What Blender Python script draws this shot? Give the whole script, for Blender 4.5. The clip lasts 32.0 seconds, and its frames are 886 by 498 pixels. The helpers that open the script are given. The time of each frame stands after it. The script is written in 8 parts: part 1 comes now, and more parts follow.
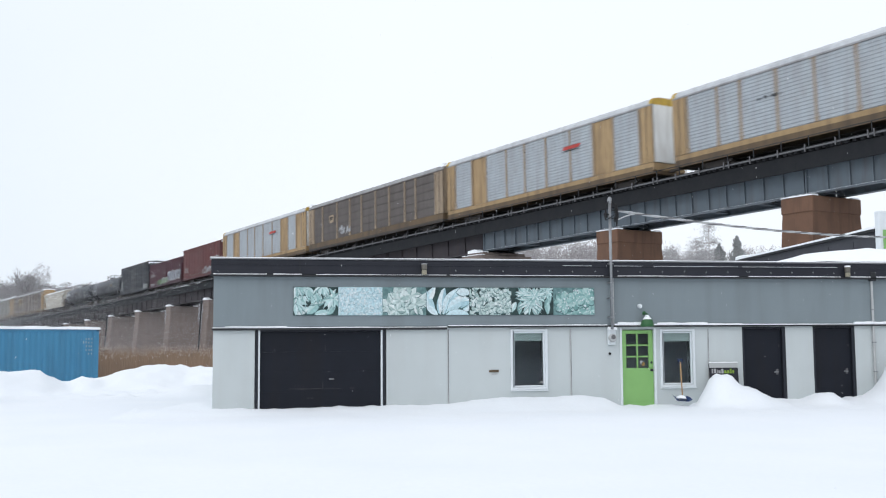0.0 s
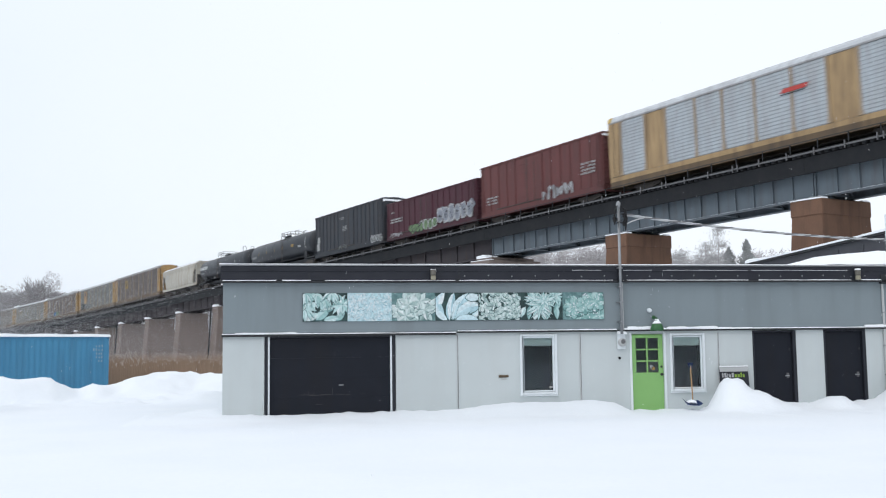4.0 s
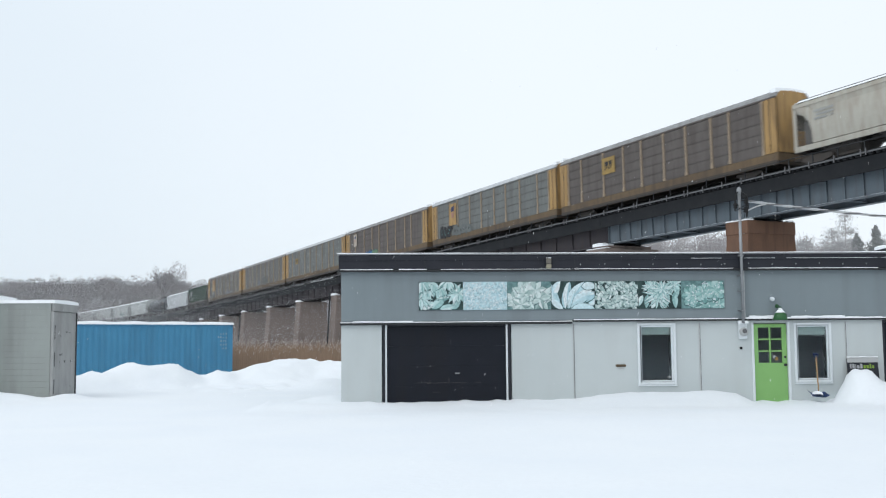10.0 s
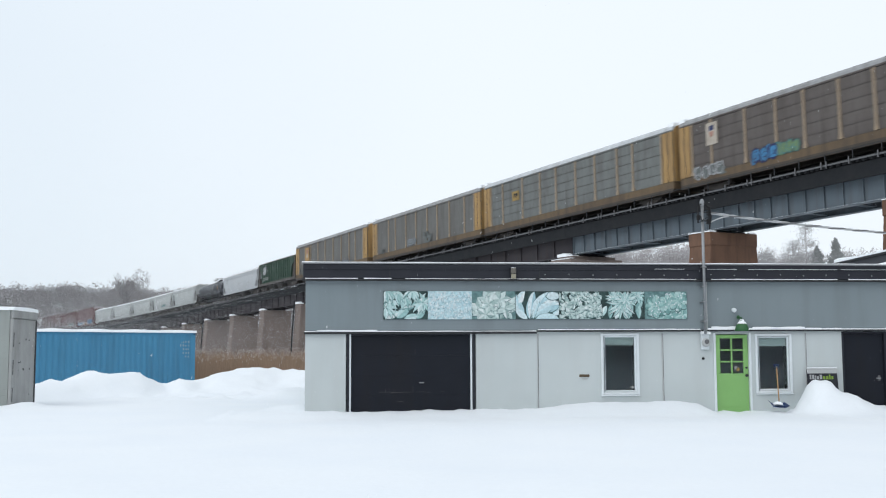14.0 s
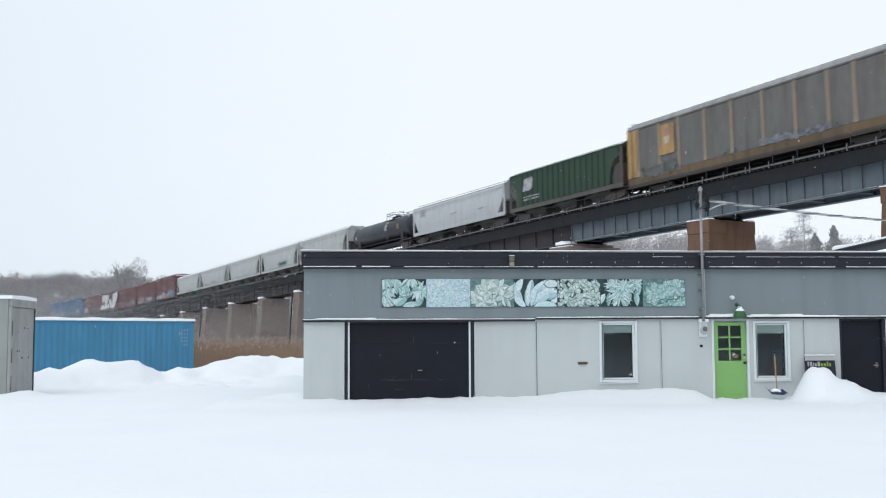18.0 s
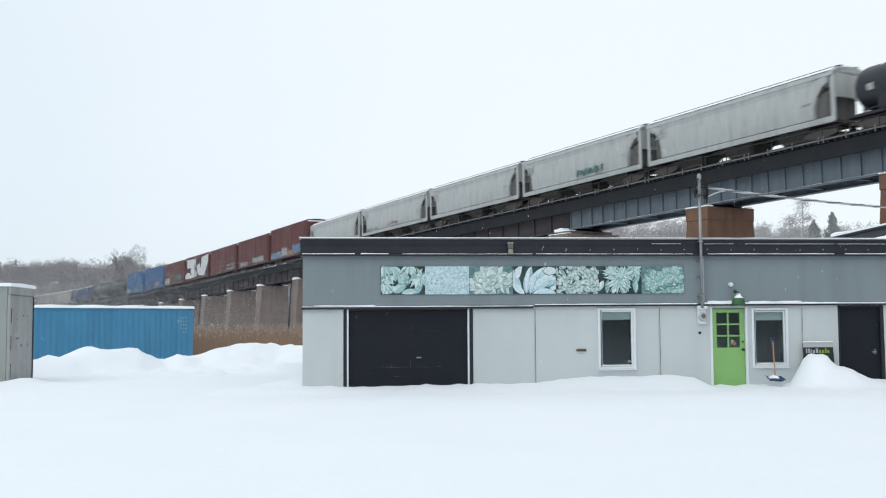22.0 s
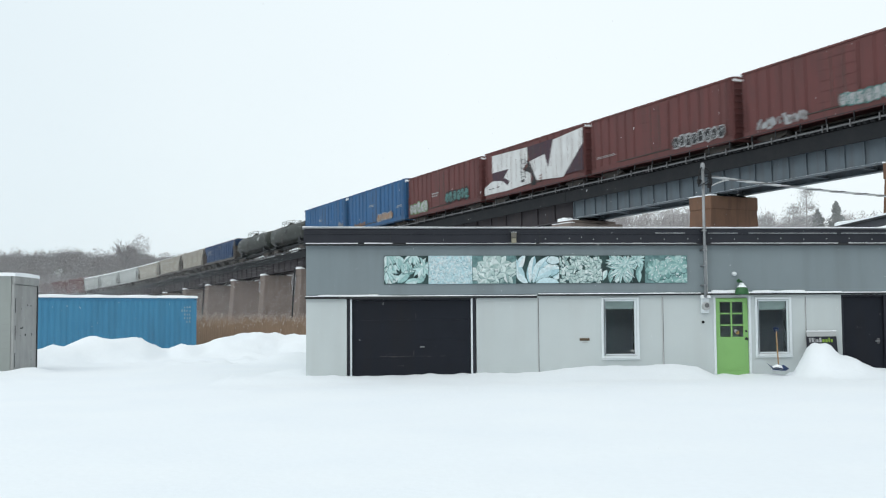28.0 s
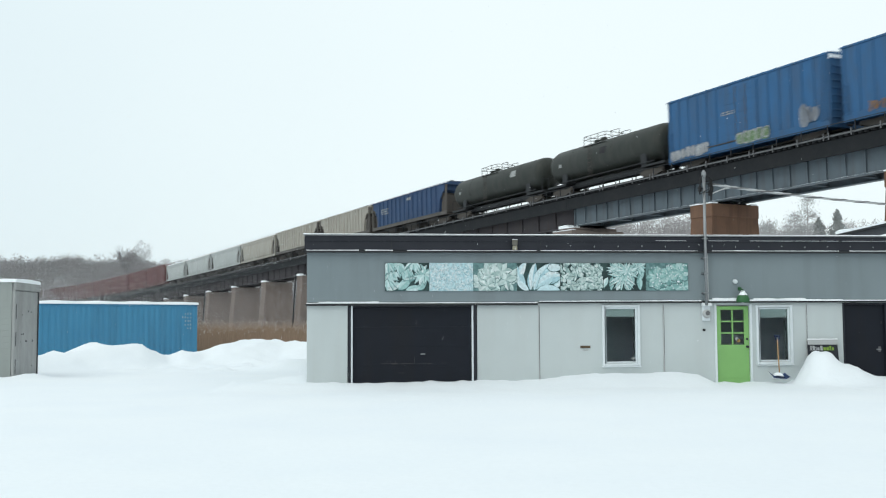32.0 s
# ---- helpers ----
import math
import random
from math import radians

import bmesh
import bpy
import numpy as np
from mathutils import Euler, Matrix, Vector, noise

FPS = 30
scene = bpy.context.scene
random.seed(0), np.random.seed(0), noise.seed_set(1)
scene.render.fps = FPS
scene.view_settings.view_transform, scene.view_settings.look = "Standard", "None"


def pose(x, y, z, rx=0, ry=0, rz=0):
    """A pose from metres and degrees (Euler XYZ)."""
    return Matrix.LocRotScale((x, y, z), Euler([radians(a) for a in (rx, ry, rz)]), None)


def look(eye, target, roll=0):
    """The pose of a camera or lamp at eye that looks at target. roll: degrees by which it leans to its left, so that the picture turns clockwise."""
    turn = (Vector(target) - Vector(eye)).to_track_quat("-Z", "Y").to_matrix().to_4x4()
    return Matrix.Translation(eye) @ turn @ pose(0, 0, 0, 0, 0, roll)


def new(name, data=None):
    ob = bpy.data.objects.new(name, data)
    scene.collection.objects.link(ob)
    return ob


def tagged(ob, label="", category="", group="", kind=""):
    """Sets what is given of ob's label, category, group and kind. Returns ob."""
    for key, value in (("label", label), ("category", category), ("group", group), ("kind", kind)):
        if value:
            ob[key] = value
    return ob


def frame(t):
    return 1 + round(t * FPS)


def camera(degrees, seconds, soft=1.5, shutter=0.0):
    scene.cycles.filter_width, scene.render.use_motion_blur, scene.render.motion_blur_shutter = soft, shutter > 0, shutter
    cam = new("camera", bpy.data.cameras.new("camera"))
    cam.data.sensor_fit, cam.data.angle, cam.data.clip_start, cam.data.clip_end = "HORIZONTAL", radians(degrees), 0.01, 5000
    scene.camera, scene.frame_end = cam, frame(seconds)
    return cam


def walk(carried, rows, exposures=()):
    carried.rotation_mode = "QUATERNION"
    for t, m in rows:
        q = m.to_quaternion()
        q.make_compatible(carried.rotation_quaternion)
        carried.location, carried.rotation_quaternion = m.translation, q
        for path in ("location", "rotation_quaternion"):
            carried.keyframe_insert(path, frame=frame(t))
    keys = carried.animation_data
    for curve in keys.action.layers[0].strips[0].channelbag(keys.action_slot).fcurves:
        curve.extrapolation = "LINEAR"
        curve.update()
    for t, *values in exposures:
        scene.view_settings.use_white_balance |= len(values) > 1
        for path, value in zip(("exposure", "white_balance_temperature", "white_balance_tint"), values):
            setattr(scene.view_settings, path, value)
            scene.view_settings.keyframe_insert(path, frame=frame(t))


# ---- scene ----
# the camera: held by hand at one spot, it only turns
cam = camera(45.93, 32.0, soft=1.15, shutter=0.5)
EYE = (0.0, 0.0, 1.65)
VIEWS = (
    (0, -10.423, 5.2, 0.409), (0.5, -10.222, 5.189, 0.512), (1, -10.258, 5.227, 0.461),
    (1.5, -10.112, 5.237, 0.512), (2, -9.927, 5.169, 0.606), (2.5, -9.399, 5.475, 0.463),
    (3, -9.596, 4.922, 0.546), (3.5, -9.765, 5.249, 0.687), (5.5, -10.182, 5.692, 0.601),
    (6, -9.939, 5.553, 0.367), (6.5, -9.826, 5.268, 0.32), (7, -8.816, 5.098, 0.458),
    (7.5, -7.81, 4.965, 0.799), (8, -8.512, 5.547, -0.007), (8.5, -7.037, 4.947, -0.075),
    (9, -4.3, 4.794, 0.217), (9.5, -3.213, 4.556, 0.287), (10, -3.6, 4.949, 0.491),
    (10.5, -4.072, 5.443, 0.679), (11, -4.634, 5.747, 0.76), (11.5, -4.819, 5.803, 0.855),
    (12, -4.904, 5.707, 0.631), (12.5, -5.365, 5.452, 0.376), (13, -5.581, 5.174, 0.278),
    (13.5, -5.566, 5.453, 0.406), (14, -5.541, 5.446, 0.225), (14.5, -5.751, 5.383, 0.182),
    (16.5, -5.836, 4.983, 0.275), (17, -5.796, 4.937, 0.282), (17.5, -5.758, 4.896, 0.31),
    (18, -5.625, 4.783, 0.326), (18.5, -5.655, 4.727, 0.193), (19, -5.584, 4.586, 0.159),
    (19.5, -5.617, 4.508, 0.254), (20, -5.561, 4.495, 0.242), (20.5, -5.553, 4.432, 0.338),
    (21, -5.557, 4.277, 0.274), (21.5, -5.653, 4.196, 0.336), (22, -5.688, 4.084, 0.377),
    (22.5, -5.668, 4.053, 0.462), (23, -5.92, 4.139, 0.302), (23.5, -6.014, 4.275, 0.285),
    (24, -5.968, 4.148, 0.307), (24.5, -5.978, 4.06, 0.254), (25, -5.92, 3.903, 0.458),
    (25.5, -5.827, 3.783, 0.58), (26, -5.656, 3.564, 0.511), (26.5, -5.547, 3.453, 0.546),
    (28.5, -5.512, 3.575, 0.355), (29, -5.514, 3.913, 0.332), (29.5, -5.475, 3.809, 0.293),
    (30, -5.465, 3.609, 0.407), (30.5, -5.473, 3.677, 0.333), (31, -5.286, 3.653, 0.382),
    (31.5, -5.419, 3.804, 0.264), (32, -5.465, 3.898, 0.266),
)
walk(cam, [(t, pose(*EYE, 90 + pitch, roll, yaw)) for t, yaw, pitch, roll in VIEWS],
     exposures=[(0.0, 0.07, 6500, 13), (6.0, 0.07, 6500, 12), (9.0, 0.0, 6500, 10), (20.0, 0.0, 6500, 11), (22.0, 0.0, 6500, 9.5), (25.0, 0.0, 6620, 11.5), (26.0, 0.0, 6620, 10.5), (29.0, 0.02, 6600, 5.0), (32.0, 0.02, 6570, 3.5)])

# ---- world and sun: an overcast, snowy day ----
world = bpy.data.worlds.new("overcast")
scene.world = world
world.use_nodes = True
wn, wl = world.node_tree.nodes, world.node_tree.links
wn.clear()
sky = wn.new("ShaderNodeTexSky")
sky.sky_type, sky.sun_disc = "NISHITA", False
sky.sun_elevation, sky.sun_rotation = radians(38), radians(200)
sky.air_density, sky.dust_density, sky.ozone_density = 1.0, 4.0, 1.0
sky_bg = wn.new("ShaderNodeBackground")
sky_bg.inputs["Strength"].default_value = 0.06
cloud_bg = wn.new("ShaderNodeBackground")
# the cloud is a shade thicker and greyer to the west, thinner to the east, with soft billows
sky_dir, sky_axes, thin, billow, tone = (wn.new(k) for k in ("ShaderNodeTexCoord", "ShaderNodeSeparateXYZ", "ShaderNodeMapRange", "ShaderNodeTexNoise", "ShaderNodeMix"))
billow.inputs["Scale"].default_value, billow.inputs["Detail"].default_value = 2.2, 3.0
thin.interpolation_type = "SMOOTHSTEP"
thin.inputs["From Min"].default_value, thin.inputs["From Max"].default_value = -0.40, 0.30
uneven = wn.new("ShaderNodeMath")
uneven.operation = "MULTIPLY_ADD"
uneven.inputs[1].default_value = 0.30
tone.data_type = "RGBA"
tone.inputs[6].default_value, tone.inputs[7].default_value = (0.735, 0.83, 0.912, 1), (0.872, 0.943, 1.0, 1)
wl.new(sky_dir.outputs["Generated"], sky_axes.inputs[0])
wl.new(sky_dir.outputs["Generated"], billow.inputs["Vector"])
wl.new(billow.outputs["Fac"], uneven.inputs[0])
wl.new(sky_axes.outputs[0], uneven.inputs[2])
wl.new(uneven.outputs[0], thin.inputs["Value"])
wl.new(thin.outputs[0], tone.inputs[0])
wl.new(tone.outputs[2], cloud_bg.inputs["Color"])
cloud_bg.inputs["Strength"].default_value = 1.135
both = wn.new("ShaderNodeMixShader")
both.inputs[0].default_value = 0.88
wout = wn.new("ShaderNodeOutputWorld")
wl.new(sky.outputs[0], sky_bg.inputs["Color"])
wl.new(sky_bg.outputs[0], both.inputs[1])
wl.new(cloud_bg.outputs[0], both.inputs[2])
wl.new(both.outputs[0], wout.inputs["Surface"])

sun_data = bpy.data.lights.new("sun", "SUN")
sun_data.energy, sun_data.angle, sun_data.color = 0.9, radians(60), (1.0, 0.98, 0.95)
sun = new("sun", sun_data)
sun.matrix_world = look((-40, -10, 50), (0, 20, 0))
scene.view_settings.exposure = 0.0


# ---- materials ----
def mat(name, colour, rough=0.7, metal=0.0, second=None, scale=3.0, amount=0.35, grain=0.12, bump=0.15,
        streak=None, streak_amount=0.0, grime=0.0, spec=0.3, per_object=0.0, fine=60.0):
    """A surface with variation at two scales, fine relief and, if asked, stains that run down it."""
    m = bpy.data.materials.new(name)
    m.use_nodes = True
    nodes, links = m.node_tree.nodes, m.node_tree.links
    shader = nodes["Principled BSDF"]
    shader.inputs["Roughness"].default_value = rough
    shader.inputs["Metallic"].default_value = metal
    shader.inputs["Specular IOR Level"].default_value = spec
    where = nodes.new("ShaderNodeTexCoord")

    def cloud(size, detail, stretch=None):
        tex = nodes.new("ShaderNodeTexNoise")
        tex.inputs["Scale"].default_value, tex.inputs["Detail"].default_value = size, detail
        if stretch:
            mapping = nodes.new("ShaderNodeMapping")
            mapping.inputs["Scale"].default_value = stretch
            links.new(where.outputs["Object"], mapping.inputs["Vector"])
            links.new(mapping.outputs[0], tex.inputs["Vector"])
        else:
            links.new(where.outputs["Object"], tex.inputs["Vector"])
        return tex

    def ramp(source, low, high, top):
        r = nodes.new("ShaderNodeMapRange")
        r.inputs["From Min"].default_value, r.inputs["From Max"].default_value = low, high
        r.inputs["To Max"].default_value = top
        links.new(source, r.inputs["Value"])
        return r.outputs[0]

    def mix(factor, a, b, kind="MIX"):
        n = nodes.new("ShaderNodeMix")
        n.data_type, n.blend_type = "RGBA", kind
        links.new(factor, n.inputs[0])
        for value, socket in ((a, n.inputs[6]), (b, n.inputs[7])):
            if isinstance(value, tuple):
                socket.default_value = (*value, 1)
            else:
                links.new(value, socket)
        return n.outputs[2]

    second = second or tuple(c * 0.72 for c in colour)
    large = cloud(scale, 4.0)
    out = mix(ramp(large.outputs["Fac"], 0.35, 0.7, amount), colour, second)
    if streak:
        runs = cloud(1.0, 5.0, (2.2, 2.2, 0.25))
        out = mix(ramp(runs.outputs["Fac"], 0.48, 0.72, streak_amount), out, streak)
    if grime:
        film = cloud(1.0, 6.0, (4.5, 4.5, 0.7))
        out = mix(ramp(film.outputs["Fac"], 0.46, 0.72, grime), out, streak or second)
    small = cloud(fine, 3.0)
    dark = tuple(c * 0.6 for c in colour)
    out = mix(ramp(small.outputs["Fac"], 0.4, 0.75, grain), out, dark)
    if per_object:
        info = nodes.new("ShaderNodeObjectInfo")
        out = mix(ramp(info.outputs["Random"], 0.0, 1.0, per_object), out, second)
    links.new(out, shader.inputs["Base Color"])
    if bump:
        b = nodes.new("ShaderNodeBump")
        b.inputs["Strength"].default_value, b.inputs["Distance"].default_value = bump, 0.02
        links.new(small.outputs["Fac"], b.inputs["Height"])
        links.new(b.outputs[0], shader.inputs["Normal"])
    return m


SNOW = mat("snow", (0.80, 0.83, 0.86), 0.9, second=(0.75, 0.79, 0.84), scale=0.4, amount=0.5, grain=0.04, bump=0.35, fine=9.0, spec=0.1)
FRESH = mat("fresh_snow", (0.88, 0.90, 0.92), 0.9, second=(0.82, 0.85, 0.88), scale=3, grain=0.05, bump=0.4, fine=30.0, spec=0.1)
WHITE_WALL = mat("painted_block_white", (0.518, 0.56, 0.562), 0.8, second=(0.458, 0.50, 0.503), scale=0.7, amount=0.6, grain=0.06,
                 streak=(0.42, 0.43, 0.42), streak_amount=0.22, bump=0.12)
GREY_WALL = mat("painted_stucco_grey", (0.211, 0.25, 0.267), 0.85, second=(0.182, 0.217, 0.233), scale=0.5, amount=0.6, grain=0.08,
                streak=(0.14, 0.155, 0.165), streak_amount=0.3, bump=0.12)
BLACK_TRIM = mat("black_fascia", (0.0155, 0.0172, 0.0245), 0.55, second=(0.025, 0.027, 0.035), scale=1.5, amount=0.7, bump=0.08)
BLACK_DOOR = mat("black_door_paint", (0.0145, 0.017, 0.024), 0.65, second=(0.0115, 0.0135, 0.019), scale=2.0, amount=0.6,
                 streak=(0.018, 0.016, 0.016), streak_amount=0.4, bump=0.06, spec=0.15)
WHITE_PAINT = mat("white_frame_paint", (0.68, 0.72, 0.74), 0.5, second=(0.58, 0.62, 0.64), scale=4, grain=0.05, bump=0.05)
GREY_PLASTIC = mat("grey_plastic", (0.45, 0.46, 0.46), 0.5, grain=0.05)
GREEN_PAINT = mat("lime_green_paint", (0.225, 0.44, 0.15), 0.5, second=(0.195, 0.385, 0.13), scale=3, grain=0.05, bump=0.05)
DARK_GREEN = mat("enamel_green", (0.035, 0.12, 0.045), 0.4, grain=0.05)
STEEL = mat("galvanised_steel", (0.30, 0.31, 0.32), 0.45, 0.7, scale=8, grain=0.15)
DARK_STEEL = mat("dark_steel", (0.035, 0.037, 0.04), 0.6, 0.3, scale=4, grain=0.2)
BLACK_RUBBER = mat("black_rubber", (0.015, 0.015, 0.016), 0.7)
WOOD = mat("pale_wood_handle", (0.45, 0.27, 0.13), 0.6, scale=12, grain=0.2)
SHOVEL_BLUE = mat("shovel_blue", (0.02, 0.045, 0.13), 0.4)
DARK_ROOM = mat("dim_interior", (0.02, 0.022, 0.024), 0.9)
BLIND = mat("window_blind", (0.62, 0.68, 0.65), 0.8, grain=0.05)
CONCRETE_BROWN = mat("stained_concrete", (0.165, 0.093, 0.061), 0.95, second=(0.105, 0.064, 0.047), scale=0.6, amount=0.7,
                     streak=(0.09, 0.055, 0.042), streak_amount=0.65, grain=0.2, bump=0.5, fine=14.0)
CONCRETE_GREY = mat("weathered_concrete", (0.205, 0.168, 0.15), 0.95, second=(0.15, 0.12, 0.106), scale=0.5, amount=0.7,
                    streak=(0.10, 0.08, 0.07), streak_amount=0.5, grain=0.2, bump=0.5, fine=14.0)
GIRDER_GREY = mat("girder_paint_grey", (0.135, 0.165, 0.19), 0.65, 0.1, second=(0.10, 0.122, 0.14), scale=0.8, amount=0.6,
                  streak=(0.10, 0.085, 0.075), streak_amount=0.45, per_object=0.35)
GIRDER_DARK = mat("girder_dark_steel", (0.047, 0.042, 0.047), 0.8, 0.1, second=(0.062, 0.055, 0.058), scale=0.7, amount=0.7,
                  streak=(0.07, 0.05, 0.04), streak_amount=0.4)
DECK_TIMBER = mat("bridge_timber", (0.0175, 0.0190, 0.0215), 0.9, spec=0.2, second=(0.026, 0.0265, 0.028), scale=2, amount=0.6, bump=0.4)
PIPE = mat("handrail_pipe", (0.15, 0.15, 0.155), 0.6, 0.3, scale=3, grain=0.2)
TRUCK = mat("truck_iron", (0.088, 0.081, 0.075), 0.85, 0.1, second=(0.10, 0.082, 0.072), scale=2, amount=0.6)


# ---- mesh building ----
class Shape:
    """Collects boxes, tubes and strips into one mesh."""

    def __init__(self):
        self.v, self.f = [], []

    def quad(self, *points):
        n = len(self.v)
        self.v += [tuple(p) for p in points]
        self.f.append(tuple(range(n, n + len(points))))

    def box(self, x0, x1, y0, y1, z0, z1):
        n = len(self.v)
        self.v += [(x, y, z) for z in (z0, z1) for y in (y0, y1) for x in (x0, x1)]
        self.f += [tuple(n + i for i in q) for q in ((0, 2, 3, 1), (4, 5, 7, 6), (0, 1, 5, 4), (2, 6, 7, 3), (0, 4, 6, 2), (1, 3, 7, 5))]
        return self

    def cbox(self, x0, x1, y0, y1, z0, z1, c=0.01):
        """A box with its edges chamfered by c."""
        bm = bmesh.new()
        bmesh.ops.create_cube(bm, size=1.0, matrix=Matrix.Translation(((x0 + x1) / 2, (y0 + y1) / 2, (z0 + z1) / 2)) @ Matrix.Diagonal((x1 - x0, y1 - y0, z1 - z0, 1)))
        bmesh.ops.bevel(bm, geom=bm.edges[:], offset=c, segments=1, affect="EDGES")
        return self.take(bm)

    def take(self, bm):
        n = len(self.v)
        bm.verts.index_update()
        self.v += [tuple(v.co) for v in bm.verts]
        self.f += [tuple(n + v.index for v in f.verts) for f in bm.faces]
        bm.free()
        return self

    def tube(self, a, b, r, r2=None, sides=8, caps=True):
        a, b = Vector(a), Vector(b)
        r2 = r if r2 is None else r2
        q = (b - a).to_track_quat("Z", "Y")
        n = len(self.v)
        for centre, radius in ((a, r), (b, r2)):
            for i in range(sides):
                w = 2 * math.pi * i / sides
                self.v.append(tuple(centre + q @ Vector((math.cos(w) * radius, math.sin(w) * radius, 0))))
        for i in range(sides):
            j = (i + 1) % sides
            self.f.append((n + i, n + j, n + sides + j, n + sides + i))
        if caps:
            self.f.append(tuple(n + i for i in reversed(range(sides))))
            self.f.append(tuple(n + sides + i for i in range(sides)))
        return self

    def lathe(self, profile, axis_point=(0, 0, 0), sides=16, along="Z"):
        """Turns (radius, height) pairs round an axis."""
        n = len(self.v)
        for r, h in profile:
            for i in range(sides):
                w = 2 * math.pi * i / sides
                p = (math.cos(w) * r, math.sin(w) * r, h)
                if along == "X":
                    p = (p[2], p[0], p[1])
                elif along == "Y":
                    p = (p[0], p[2], p[1])
                self.v.append(tuple(p[k] + axis_point[k] for k in range(3)))
        for j in range(len(profile) - 1):
            for i in range(sides):
                k = (i + 1) % sides
                a = n + j * sides
                self.f.append((a + i, a + k, a + sides + k, a + sides + i))
        self.f.append(tuple(n + i for i in reversed(range(sides))))
        self.f.append(tuple(n + (len(profile) - 1) * sides + i for i in range(sides)))
        return self

    def sweep(self, sections, closed=True, caps=True):
        """Joins sections (lists of points, all equally long) into a skin."""
        n, m = len(self.v), len(sections[0])
        for sec in sections:
            self.v += [tuple(p) for p in sec]
        for j in range(len(sections) - 1):
            for i in range(m if closed else m - 1):
                k = (i + 1) % m
                a = n + j * m
                self.f.append((a + i, a + k, a + m + k, a + m + i))
        if caps and closed:
            self.f.append(tuple(n + i for i in reversed(range(m))))
            self.f.append(tuple(n + (len(sections) - 1) * m + i for i in range(m)))
        return self

    def data(self, name, material=None, smooth=False):
        me = bpy.data.meshes.new(name)
        me.from_pydata(self.v, [], self.f)
        bm = bmesh.new()
        bm.from_mesh(me)
        bmesh.ops.recalc_face_normals(bm, faces=bm.faces)
        bm.to_mesh(me)
        bm.free()
        if material:
            me.materials.append(material)
        if smooth:
            for p in me.polygons:
                p.use_smooth = True
        return me


def part(name, shape, material, parent=None, label="", smooth=False):
    """One mesh object, under a thing or a part."""
    data = shape if isinstance(shape, bpy.types.Mesh) else shape.data(name, material, smooth)
    ob = new(name, data)
    if parent is not None:
        ob.parent = parent
    if label:
        tagged(ob, label)
    return ob


def thing(name, label, category, group="", kind="", at=None):
    ob = new(name)
    ob.empty_display_size = 0.3
    if at is not None:
        ob.matrix_world = at
    return tagged(ob, label, category, group, kind)


def B(*a):
    return Shape().box(*a)


def CB(*a):
    return Shape().cbox(*a)


def smooth_step(a, b, x):
    t = min(1.0, max(0.0, (x - a) / (b - a)))
    return t * t * (3 - 2 * t)


# ---- the snow-covered ground ----
FRONT = 26.3  # the plane of the shop's front wall


def mound(x, y, cx, cy, h, rx, ry, p=1.0):
    d = ((x - cx) / rx) ** 2 + ((y - cy) / ry) ** 2
    return h * math.exp(-d ** 1.4 * p)


